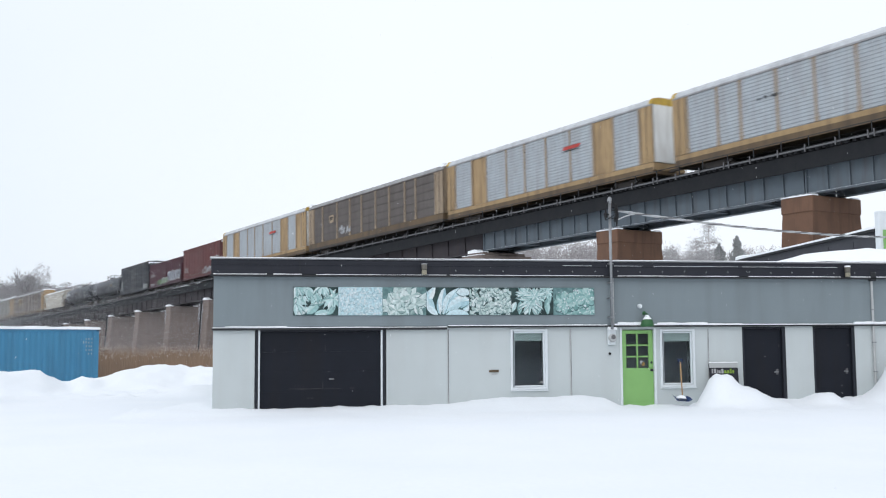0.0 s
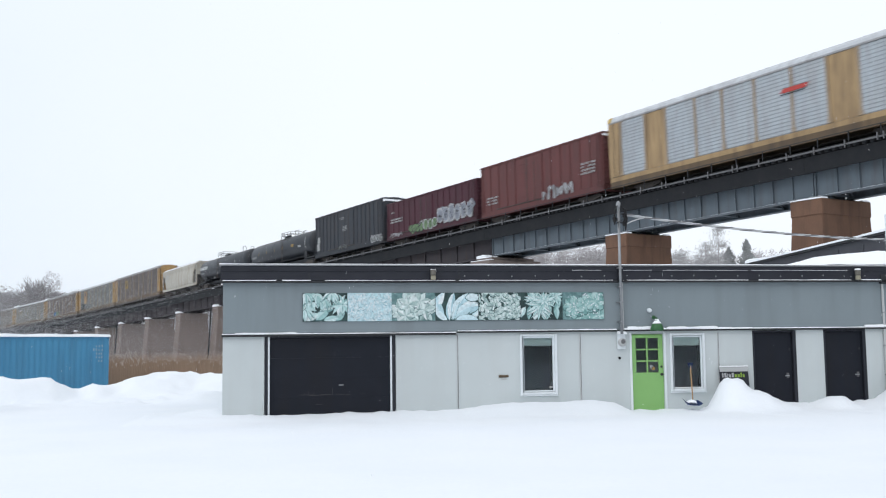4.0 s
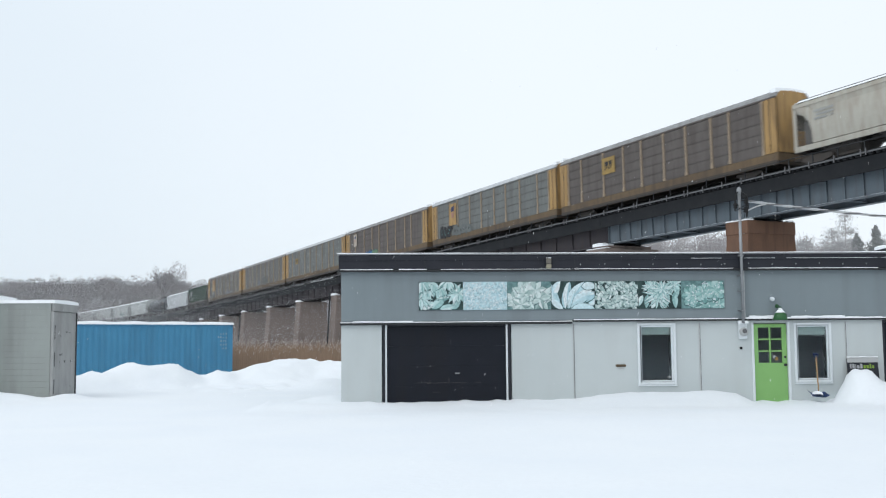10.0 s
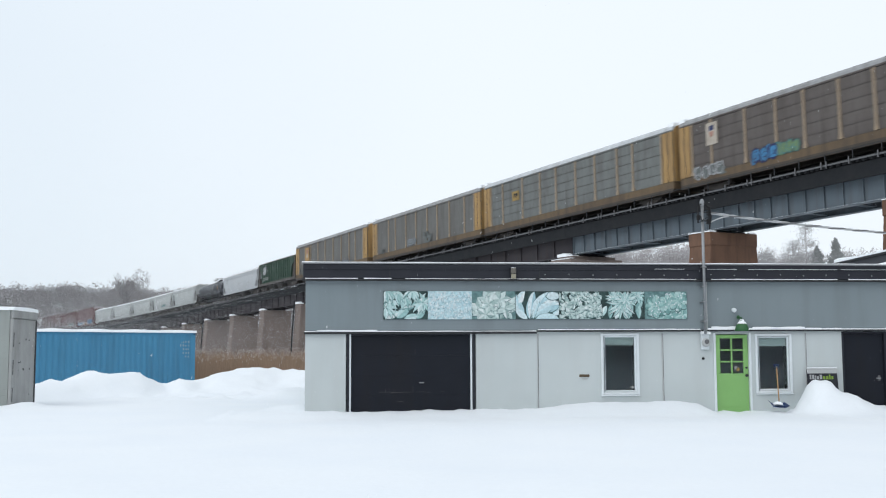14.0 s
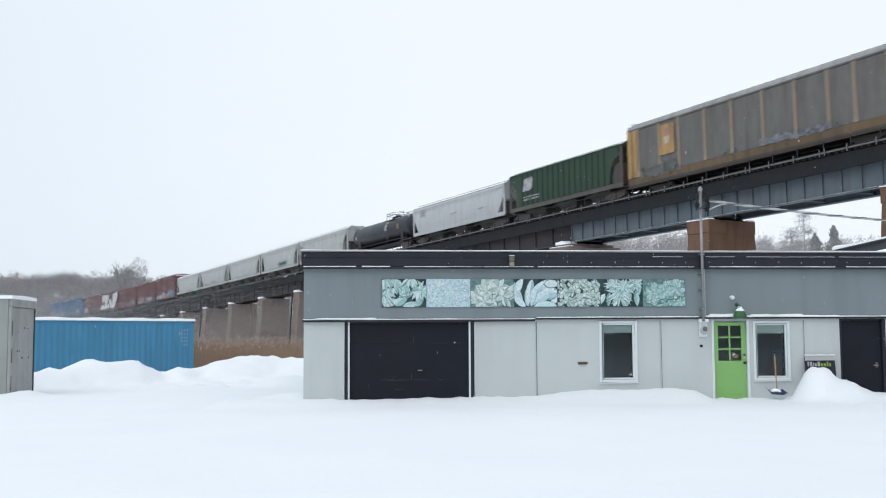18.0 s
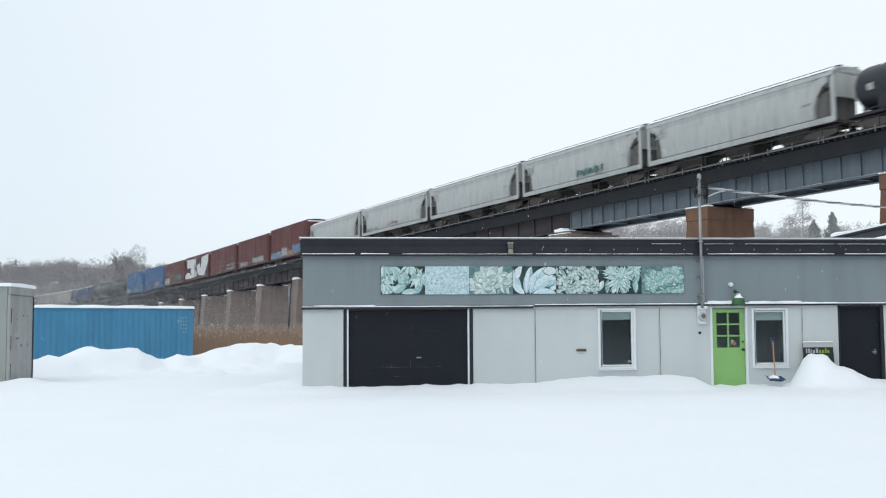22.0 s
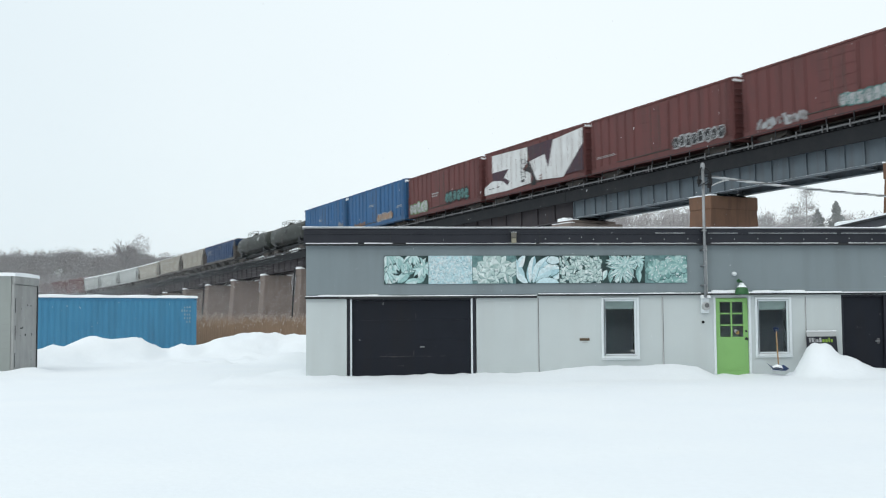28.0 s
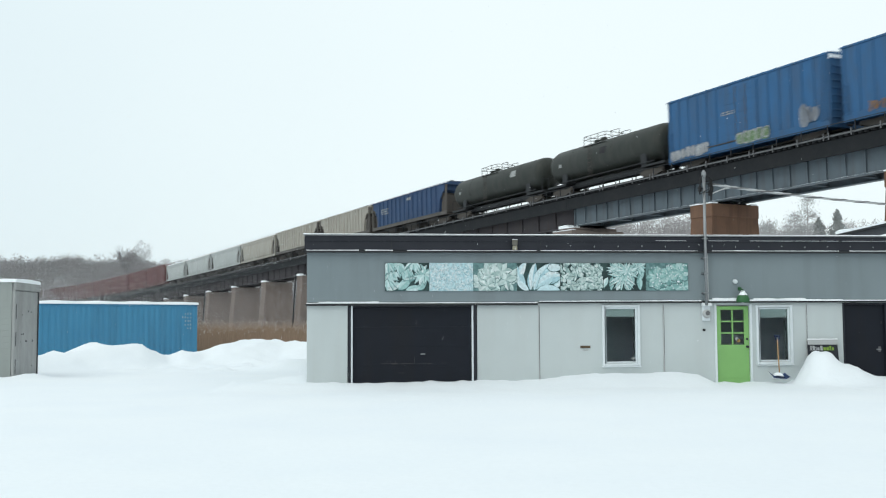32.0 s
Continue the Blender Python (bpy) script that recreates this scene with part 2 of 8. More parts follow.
def ground_height(x, y):
    z = 0.05 * noise.noise((x * 0.12, y * 0.12, 0)) + 0.03 * noise.noise((x * 0.5, y * 0.5, 3.1))
    if y < 12:
        z *= 0.6
    # the drift along the shop's front
    if 22.5 < y < 27.5 and -3 < x < 20:
        lift = 0.12 + 0.16 * smooth_step(4.6, 6.5, x) * (1 - smooth_step(8.7, 9.5, x)) - 0.11 * smooth_step(9.0, 9.6, x) * (1 - smooth_step(11.4, 12.0, x))
        z += lift * smooth_step(24.6, 26.1, y) + 0.03 * noise.noise((x * 1.7, y * 1.7, 9)) + 0.045 * smooth_step(25.2, 26.0, y) * (noise.noise((x * 2.9, 4.0, 9)) + 0.7 * noise.noise((x * 7.3, 2.0, 9)))
    # shovelled heaps by the sign and the black doors
    z += mound(x, y, 11.97, 25.45, 0.62, 0.40, 0.6) + mound(x, y, 11.68, 25.45, 0.22, 0.24, 0.5) + mound(x, y, 12.5, 25.35, 0.36, 0.46, 0.7) + mound(x, y, 13.1, 25.3, 0.22, 0.55, 0.7)
    z += mound(x, y, 15.0, 25.6, 0.22, 0.4, 0.6) + mound(x, y, 17.3, 25.3, 1.2, 0.75, 1.0)
    # banks between the shop and the containers, heaped before the blue one
    z += mound(x, y, -8.35, 40.0, 0.80, 1.35, 1.7) + mound(x, y, -9.9, 38.6, 0.50, 1.2, 1.5) + mound(x, y, -11.3, 37.2, 0.30, 1.2, 1.6)
    z += mound(x, y, -6.05, 41.2, 0.40, 0.6, 1.2) + mound(x, y, -7.2, 40.7, 0.22, 0.7, 1.2) + mound(x, y, -5.1, 42.4, 0.22, 1.1, 2.0) + mound(x, y, -4.2, 43.6, 0.62, 1.35, 2.6) + mound(x, y, -1.6, 44.6, 0.74, 2.2, 2.8)
    z += mound(x, y, -1.6, 36.3, 0.38, 1.0, 1.4) + mound(x, y, -12.0, 30.2, 0.35, 1.2, 1.0) + mound(x, y, -10.5, 30.7, 0.20, 0.9, 0.6) + mound(x, y, -9.05, 31.6, 0.15, 0.5, 0.8) + mound(x, y, -1.25, 27.4, 0.16, 0.6, 0.9)
    if 29 < y < 60 and -16 < x < 3:
        k = smooth_step(33, 38, y)
        z += k * (0.13 * noise.noise((x * 1.0, y * 0.7, 5.0)) + 0.11 * noise.noise((x * 2.3, y * 1.3, 2.0)) + 0.05 * noise.noise((x * 5.0, y * 3.0, 8.0)))
    if 23 < y < 27 and 11 < x < 20:
        z += 0.06 * noise.noise((x * 2.6, y * 2.6, 1.0)) + 0.035 * noise.noise((x * 6, y * 6, 1.0))
    # the marsh beyond lies a little lower
    z -= 0.5 * smooth_step(48, 60, y)
    return z


def build_ground():
    def axis(stops):
        out = []
        for a, b, step in stops:
            n = max(1, round((b - a) / step))
            out += [a + (b - a) * i / n for i in range(n)]
        return out + [stops[-1][1]]
    xs = axis(((-2600, -600, 400), (-600, -120, 60), (-120, -24, 8), (-24, 11, 0.2), (11, 21, 0.14), (21, 60, 3), (60, 300, 40), (300, 2600, 460)))
    ys = axis(((-900, -60, 120), (-60, 0, 10), (0, 22, 0.6), (22, 48, 0.2), (48, 90, 2), (90, 500, 40), (500, 3000, 500)))
    s = Shape()
    for y in ys:
        for x in xs:
            s.v.append((x, y, ground_height(x, y)))
    w = len(xs)
    for j in range(len(ys) - 1):
        for i in range(w - 1):
            a = j * w + i
            s.f.append((a, a + 1, a + w + 1, a + w))
    ob = part("ground", s, SNOW, smooth=True)
    return tagged(ob, "deep white snow with drifts and shovelled heaps", "ground", kind="structure")


build_ground()


# ---- the low shop: its walls are pieces of the setting ----
def structure(name, shape, material, label, category):
    return tagged(part(name, shape, material), label, category, kind="structure")


LEFT, RIGHT, TOP, BACK = -0.89, 24.0, 3.80, 38.0
LEDGE, BAND = 2.08, 3.38


def wall_with_holes(x0, x1, z0, z1, holes, y0, y1):
    """A wall in the xz plane with rectangular openings (xa, xb, za, zb) right through it."""
    s = Shape()
    xs = sorted({x0, x1, *[h[0] for h in holes], *[h[1] for h in holes]})
    for a, b in zip(xs, xs[1:]):
        here = [h for h in holes if h[0] <= a and h[1] >= b]
        if not here:
            s.box(a, b, y0, y1, z0, z1)
        for h in here:
            if h[2] > z0:
                s.box(a, b, y0, y1, z0, h[2])
            if h[3] < z1:
                s.box(a, b, y0, y1, h[3], z1)
    return s


OPENINGS = [(0.12, 3.38, -0.3, 2.04), (6.70, 7.53, 0.54, 1.96), (9.60, 10.52, -0.3, 2.0), (10.77, 11.57, 0.55, 1.93), (13.02, 14.28, -0.3, 2.06), (15.09, 16.34, -0.3, 2.07)]
structure("wall_south", wall_with_holes(LEFT, RIGHT, -0.5, LEDGE, OPENINGS, FRONT, FRONT + 0.25), WHITE_WALL, "off-white painted block wall of a low shop", "wall")
structure("wall_upper", B(LEFT, RIGHT, FRONT - 0.03, FRONT + 0.25, LEDGE + 0.03, BAND), GREY_WALL, "mid-grey rendered upper band of the shop wall", "wall")
structure("wall_west", B(LEFT, LEFT + 0.25, FRONT + 0.25, BACK, -0.5, BAND), WHITE_WALL, "off-white side wall of the shop", "wall")
structure("wall_east", B(RIGHT - 0.25, RIGHT, FRONT + 0.25, BACK, -0.5, BAND), WHITE_WALL, "off-white far side wall of the shop", "wall")
structure("wall_north", B(LEFT, RIGHT, BACK, BACK + 0.25, -0.5, BAND), WHITE_WALL, "off-white rear wall of the shop", "wall")
structure("floor", B(LEFT + 0.25, RIGHT - 0.25, FRONT + 0.25, BACK, -0.5, -0.02), DARK_ROOM, "dim shop floor", "floor")
structure("ceiling", B(LEFT + 0.25, RIGHT - 0.25, FRONT + 0.25, BACK, 3.0, 3.2), DARK_ROOM, "dim shop ceiling", "ceiling")
structure("roof_deck", B(LEFT - 0.02, RIGHT, FRONT + 0.1, BACK + 0.2, BAND + 0.02, TOP - 0.14), BLACK_TRIM, "flat roof deck behind a black fascia", "roof")


def drift_strip(x0, x1, y0, y1, z, h, step=0.12, seed=0.0, rough=1.0):
    """An uneven strip of lying snow."""
    s = Shape()
    n = max(2, int((x1 - x0) / step))
    rows = []
    for i in range(n + 1):
        x = x0 + (x1 - x0) * i / n
        k = h * (0.72 + 0.28 * noise.noise((x * 1.6, seed, 1.3)) * rough + 0.2 * noise.noise((x * 6.1, seed, 4.2)) * rough)
        k = max(0.008, k)
        jut = 0.02 * noise.noise((x * 2.3, seed, 7.7)) * rough
        rows.append([(x, y0 - jut, z), (x, y0 - jut + 0.01, z + k * 0.75), (x, (y0 + y1) / 2, z + k), (x, y1, z + k * 0.8), (x, y1, z)])
    return s.sweep(rows)


def build_fascia():
    s = Shape()
    s.cbox(LEFT - 0.06, RIGHT, FRONT - 0.14, FRONT + 0.1, BAND + 0.02, TOP - 0.03, 0.012)
    f = structure("fascia", s, BLACK_TRIM, "black metal fascia along the flat roof", "fascia")
    part("fascia_return", CB(LEFT - 0.06, LEFT + 0.1, FRONT + 0.103, BACK, BAND + 0.02, TOP - 0.03, 0.012), BLACK_TRIM, f)
    part("cap_flashing", CB(LEFT - 0.09, RIGHT, FRONT - 0.17, FRONT + 0.14, TOP - 0.028, TOP + 0.005, 0.006), STEEL, f)
    part("fascia_rail", CB(LEFT - 0.07, RIGHT, FRONT - 0.16, FRONT - 0.143, BAND + 0.25, BAND + 0.28, 0.004), BLACK_TRIM, f)
    part("drip_edge", CB(LEFT - 0.08, RIGHT, FRONT - 0.18, FRONT - 0.035, BAND - 0.03, BAND + 0.017, 0.006), DARK_STEEL, f)
    for a, b in ((8.0, 8.8), (9.4, 10.2), (10.5, 12.9), (13.0, 15.8)):
        part("rail_snow", drift_strip(a, b, FRONT - 0.162, FRONT - 0.145, BAND + 0.281, 0.006, step=0.15, seed=a + 1), FRESH, f, "thin dash of snow on the rail")
    bolt = Shape().lathe([(0.016, 0), (0.016, 0.012), (0.006, 0.02)], sides=8, along="Y").data("bolt", STEEL)
    for i in range(20):
        x = 5.15 + i * 0.62
        ob = part("bolt", bolt, None, f)
        ob.matrix_basis = pose(x, FRONT - 0.165, BAND + 0.135 + 0.012 * math.sin(i * 2.1), 0, 0, 180)
    for a, b in ((1.2, 1.22), (5.0, 5.02), (11.4, 11.42)):
        part("fascia_joint", B(a, b, FRONT - 0.146, FRONT - 0.138, BAND + 0.03, TOP - 0.04), DARK_STEEL, f)
    roof_snow = Shape()
    xs = [LEFT - 0.07 + i * 0.5 for i in range(51)]
    for j in range(13):
        y = FRONT - 0.15 + j
        for x in xs:
            h = 0.02 if j == 0 else 0.06 + 0.05 * noise.noise((x * 0.4, y * 0.4, 2))
            h += 0.10 * noise.noise((x * 1.1, y * 1.1, 3)) * smooth_step(14.8, 16.0, x) + mound(x, y, 16.9, FRONT + 2.6, 0.42, 1.6, 1.7) + mound(x, y, 19.5, FRONT + 2.2, 0.5, 2.0, 1.7)
            roof_snow.v.append((min(x, RIGHT), y, TOP + h))
    for j in range(12):
        for i in range(50):
            a = j * 51 + i
            roof_snow.f.append((a, a + 1, a + 52, a + 51))
    tagged(part("roof_snow", roof_snow, FRESH, smooth=True), "white snow lying and heaped on the flat roof", "snow", kind="stuff")
    tagged(part("cap_snow", drift_strip(LEFT - 0.09, RIGHT, FRONT - 0.175, FRONT + 0.12, TOP + 0.005, 0.03, seed=2.0, step=0.3), FRESH), "thin line of snow on the roof edge", "snow", kind="stuff")
    edge = Shape()
    for a, b, h in ((-0.9, 0.4, 0.03), (0.55, 1.25, 0.035), (1.6, 4.9, 0.02), (5.0, 9.1, 0.022), (9.5, 12.9, 0.026), (13.2, 15.9, 0.03), (16.2, 19.5, 0.03)):
        piece = drift_strip(a, b, FRONT - 0.175, FRONT - 0.05, BAND + 0.017, h, seed=a)
        n = len(edge.v)
        edge.v += piece.v
        edge.f += [tuple(n + i for i in q) for q in piece.f]
    tagged(part("edge_snow", edge, FRESH), "thin broken line of snow on the fascia's drip edge", "snow", kind="stuff")


build_fascia()


def build_ledge():
    """The metal ledge between the grey band and the white wall, with snow on it."""
    led = structure("ledge", CB(LEFT - 0.03, 4.93, FRONT - 0.10, FRONT - 0.002, LEDGE - 0.06, LEDGE - 0.003, 0.006), DARK_STEEL, "dark metal ledge across the shop front", "trim")
    part("ledge_run", CB(4.96, RIGHT, FRONT - 0.10, FRONT - 0.002, LEDGE - 0.015, LEDGE + 0.03, 0.006), DARK_STEEL, led)
    snow = Shape()
    for a, b, z, h in ((LEFT - 0.02, 4.92, LEDGE - 0.003, 0.028), (-0.6, 0.9, LEDGE + 0.02, 0.03), (4.97, 9.2, LEDGE + 0.03, 0.03), (9.4, 13.0, LEDGE + 0.03, 0.05), (9.5, 10.2, LEDGE + 0.06, 0.06),
                       (10.6, 12.0, LEDGE + 0.06, 0.06), (13.0, 19.9, LEDGE + 0.03, 0.032), (16.3, 17.6, LEDGE + 0.05, 0.08)):
        piece = drift_strip(a, b, FRONT - 0.10, FRONT - 0.034, z, h, seed=a + 5)
        n = len(snow.v)
        snow.v += piece.v
        snow.f += [tuple(n + i for i in q) for q in piece.f]
    tagged(part("ledge_snow", snow, FRESH), "uneven snow lying along the wall ledge", "snow", kind="stuff")
    for i, x in enumerate((4.95, 8.19, 12.02)):
        w = 0.02 if i != 1 else 0.03
        trim = part("trim", CB(x, x + w, FRONT - 0.018, FRONT - 0.002, 0.0, LEDGE - 0.065, 0.003), GREY_PLASTIC)
        tagged(trim, "thin grey strip over a wall panel joint", "trim", kind="structure")
        part("open_joint", B(x + w + 0.001, x + w + 0.013, FRONT - 0.006, FRONT - 0.002, 0.0, LEDGE - 0.066), DARK_STEEL, trim, "dark open joint beside the strip")


build_ledge()


# ---- the railway: its line in plan, the viaduct and the train ----
RAIL_Z = 1.65 + 10.10
GRADE = 0.02013


def heading(s):
    a = max(-300.0, min(105.0, s))
    w = 5.0955 + 1.1633e-4 * a - 3.0274e-6 * a * a / 2 - 26.711e-8 * a ** 3 / 6 - 24.464e-10 * a ** 4 / 24
    if s < -300:
        w += 0.0005 * (-300 - s)
    return w


STEP = 0.5
_line = {0: (7.7585, 117.7095)}
for _dir in (1, -1):
    _x, _y = _line[0]
    for _i in range(1, 2300 if _dir < 0 else 1520):
        _w = heading(_dir * (_i - 0.5) * STEP)
        _x, _y = _x + _dir * STEP * math.cos(_w), _y + _dir * STEP * math.sin(_w)
        _line[_dir * _i] = (_x, _y)


def track(s, side=0.0, up=0.0):
    """A point by the track: s metres along it, side metres off the cars' near side towards the far side, up metres over the rails."""
    k = s / STEP
    i = math.floor(k)
    (xa, ya), (xb, yb) = _line[i], _line[i + 1]
    w = heading(s)
    x, y = xa + (xb - xa) * (k - i), ya + (yb - ya) * (k - i)
    return Vector((x - math.sin(w) * side, y + math.cos(w) * side, RAIL_Z + GRADE * s + up))


MIDDLE = 1.55  # from the cars' near side to the track's centre line


def on_track(s, side=MIDDLE, up=0.0):
    a, b = track(s - 6, side, up), track(s + 6, side, up)
    d = b - a
    p = track(s, side, up)
    return pose(p.x, p.y, p.z, 0, -math.degrees(math.atan2(d.z, math.hypot(d.x, d.y))), math.degrees(math.atan2(d.y, d.x)))


PIER_STEP = 16.95
PIERS = [31.9 + PIER_STEP * k for k in range(-20, 5)]


DRAINED = (-87, -36)


def build_pier(s, material):
    """A tapered masonry pier with a cap; x runs along the track, y across it."""
    m = on_track(s)
    base = m.translation
    top = -2.93
    foot = -(base.z + 0.8)
    at = pose(base.x, base.y, base.z, 0, 0, math.degrees(math.atan2(m[1][0], m[0][0])))
    pier = thing("bridge_pier", "stained brown concrete bridge pier with a snow-dusted cap", "pier", "piers of the viaduct", at=at)
    s_ = Shape()
    rows = []
    for z, a, b in ((foot, 1.35, 2.8), (top - 1.0, 1.10, 2.15), (top - 0.95, 1.10, 2.15)):
        rows.append([(-a, -b, z), (a, -b, z), (a, b, z), (-a, b, z)])
    part("shaft", s_.sweep(rows), material, pier)
    cap = Shape().cbox(-1.16, 1.16, -2.22, 2.22, top - 0.95, top, 0.05)
    part("cap", cap, material, pier)
    if 25 < s < 40:
        part("ledge_slab", CB(-1.5, 1.5, -2.75, 2.75, top - 0.62, top - 0.26, 0.09), material, pier, "worn wider slab under the cap")
        part("snow_patch", drift_strip(-1.45, 1.45, -2.70, -2.25, top - 0.26, 0.10, step=0.25, seed=s + 9), FRESH, pier, "snow on the slab's edge")
    for a, b, y in ((-1.15, 1.15, -2.25), (-1.0, 1.1, 1.5)):
        part("snow_patch", drift_strip(a, b, y, y + 0.6, top, 0.12, step=0.25, seed=s), FRESH, pier, "white snow lying on the cap")
    if s < 40:
        part("snow_patch", drift_strip(-1.18, 0.3, -2.26, -1.7, top + 0.002, 0.40, step=0.2, seed=s + 3), FRESH, pier, "snow heaped on the cap's ledge")
    if round(s) in DRAINED:
        pipe = Shape().tube((-0.9, -2.42, top + 0.5), (-0.9, -2.95, foot), 0.11, sides=8)
        part("drain_pipe", pipe, DARK_STEEL, pier, "dark drain pipe down the pier's face")
    for y in (-1.35, 1.35):
        part("bearing_block", CB(-0.55, 0.55, y - 0.3, y + 0.3, top + 0.002, top + 0.158, 0.03), DARK_STEEL, pier)


for k, s in enumerate(PIERS):
    build_pier(s, CONCRETE_BROWN if s > 40 else CONCRETE_GREY)


def build_span(a, b, grey):
    """One plate-girder span between piers at a and b."""
    m = on_track((a + b) / 2)
    length = (track(b, MIDDLE) - track(a, MIDDLE)).length
    h = length / 2 - 0.015
    paint = GIRDER_GREY if grey else GIRDER_DARK
    span = thing("girder_span", "grey riveted plate girder span of a railway viaduct" if grey else "dark riveted plate girder span of a railway viaduct",
                 "bridge span", "spans of the viaduct", at=m)
    for y in (-1.35, 1.35):
        web = part("girder", B(-h, h, y - 0.012, y + 0.012, -2.70, -0.70), paint, span)
        out = -1 if y < 0 else 1
        part("bottom_flange", CB(-h, h, y - 0.24, y + 0.24, -2.77, -2.703, 0.01), paint, web)
        part("top_flange", CB(-h, h, y - 0.24, y + 0.24, -0.698, -0.64, 0.01), paint, web)
        stiff = B(-0.045, 0.045, -0.12, 0, -2.70, -0.70).data("stiffener", paint)
        n = 11 if grey else 6
        for i in range(n + 1):
            x = -h + 0.08 + (2 * h - 0.16) * i / n
            if y > 0 and i % 3:
                continue
            ob = part("stiffener", stiff, None, web)
            ob.matrix_basis = pose(x, y + out * 0.013, 0, 0, 0, 0 if out < 0 else 180)
        if grey and y < 0:
            part("flange_snow", drift_strip(-h, h, y - 0.235, y - 0.16, -2.703, 0.018, step=0.5, seed=a), FRESH, web, "thin rime of snow on the flange")
    for i in range(5):
        x = -h + 0.6 + (2 * h - 1.2) * i / 4
        frame_ = Shape()
        frame_.tube((x, -1.3, -2.6), (x, 1.3, -0.8), 0.07, sides=4)
        frame_.tube((x, 1.3, -2.6), (x, -1.3, -0.8), 0.07, sides=4)
        frame_.tube((x, -1.3, -2.6), (x, 1.3, -2.6), 0.07, sides=4)
        part("cross_brace", frame_, paint, span)
    # the timber deck, its edge beam, ties and rails
    part("deck", CB(-h - 0.01, h + 0.01, -1.75, 1.75, -0.63, -0.40, 0.03), DECK_TIMBER, span)
    part("edge_beam", CB(-h - 0.01, h + 0.01, -2.22, -2.05, -1.38, -0.42, 0.02), DECK_TIMBER, span)
    part("walkway", CB(-h - 0.01, h + 0.01, -2.04, -1.76, -0.18, -0.12, 0.01), DECK_TIMBER, span)
    part("guard_timber", CB(-h - 0.01, h + 0.01, -2.24, -2.06, -0.18, -0.06, 0.02), DECK_TIMBER, span)
    part("far_guard_timber", CB(-h - 0.01, h + 0.01, 1.9, 2.1, -0.40, 0.60, 0.02), DECK_TIMBER, span)
    if a > -40:
        tie = CB(-0.12, 0.12, -2.36, 1.5, -0.395, -0.20, 0.02).data("tie", DECK_TIMBER)
        rnd = random.Random(int(a))
        for i in range(34):
            x = -h + 0.2 + (2 * h - 0.4) * i / 33
            part("tie", tie, None, span).matrix_basis = pose(x + rnd.uniform(-0.04, 0.04), rnd.uniform(-0.04, 0.06), 0)
    for y in (-0.75, 0.75):
        part("rail", CB(-h - 0.01, h + 0.01, y - 0.04, y + 0.04, -0.198, -0.01, 0.01), DARK_STEEL, span)
    # the handrail: posts with a pipe and a cable along them
    rail = part("handrail", Shape().tube((-h - 0.01, -2.2, 0.55), (h + 0.01, -2.2, 0.55), 0.028, sides=6), DARK_STEEL, span, "dark handrail with a grey pipe along its foot")
    part("lower_pipe", Shape().tube((-h - 0.01, -2.44, -0.22), (h + 0.01, -2.44, -0.22), 0.055, sides=6), PIPE, rail, "grey snow-rimed pipe")
    post = CB(-0.035, 0.035, -0.04, 0.04, -0.42, 0.02, 0.01).data("pipe_bracket", PIPE)
    upright = CB(-0.03, 0.03, -0.03, 0.03, -0.06, 0.58, 0.01).data("post", DARK_STEEL)
    for i in range(8):
        x = -h + 1.0 + (2 * h - 2.0) * i / 7
        part("pipe_bracket", post, None, rail).matrix_basis = pose(x, -2.52, 0)
        if i in (2, 5):
            part("pipe_bracket", post, None, rail).matrix_basis = pose(x + 0.4, -2.52, 0)
        part("post", upright, None, rail).matrix_basis = pose(x, -2.15, 0)


for a, b in zip(PIERS, PIERS[1:]):
    build_span(a, b, a > 30)
# where the line leaves the viaduct for a snow-covered bank
bank = Shape()
rows = []
for i in range(43):
    s = PIERS[0] - 17 * i + 1
    rows.append([track(s, -9, -9.5 - 0.1 * i), track(s, -1.2, -0.9), track(s, 4.3, -0.9), track(s, 12, -9.5 - 0.1 * i)])
bank.sweep(rows)
structure("embankment", bank, mat("brushy_bank", (0.24, 0.215, 0.205), 0.95, second=(0.42, 0.41, 0.42), scale=0.12, amount=0.6, grain=0.3, fine=2.0), "brushy brown railway embankment flecked with snow", "embankment")
rails = Shape()
for side in (0.8, 2.3):
    rails.sweep([[track(PIERS[0] - 6 * i, side - 0.05, -0.9), track(PIERS[0] - 6 * i, side - 0.05, -0.01), track(PIERS[0] - 6 * i, side + 0.05, -0.01), track(PIERS[0] - 6 * i, side + 0.05, -0.9)] for i in range(120)])
structure("far_rails", rails, DARK_STEEL, "dark steel rails on the far embankment", "rails")


# the line goes on past the camera on a plain concrete viaduct
onward = Shape()
for i in range(39):
    a, b = PIERS[-1] + 16.6 * i, PIERS[-1] + 16.6 * (i + 1)
    onward.sweep([[track(s, -0.6, -3.6), track(s, -0.6, -0.4), track(s, 3.7, -0.4), track(s, 3.7, -3.6)] for s in (a + 0.05, b - 0.05)])
    if i:
        onward.sweep([[track(a + d, e, u) for d, e in ((-1.4, -1.2), (1.4, -1.2), (1.4, 4.3), (-1.4, 4.3))] for u in (-3.65, -(RAIL_Z + GRADE * a) - 0.8)])
structure("viaduct_onward", onward, CONCRETE_BROWN, "plain concrete viaduct that carries the line on", "viaduct")


# -- car paints --
def car_paint(name, colour, second=None, streak=(0.075, 0.05, 0.04), amount=0.4, rough=0.65, grain=0.12):
    return mat(name, colour, rough, 0.0, second=second, scale=0.45, amount=0.6, grain=grain, streak=streak, streak_amount=amount, grime=0.45, bump=0.1, fine=25.0)


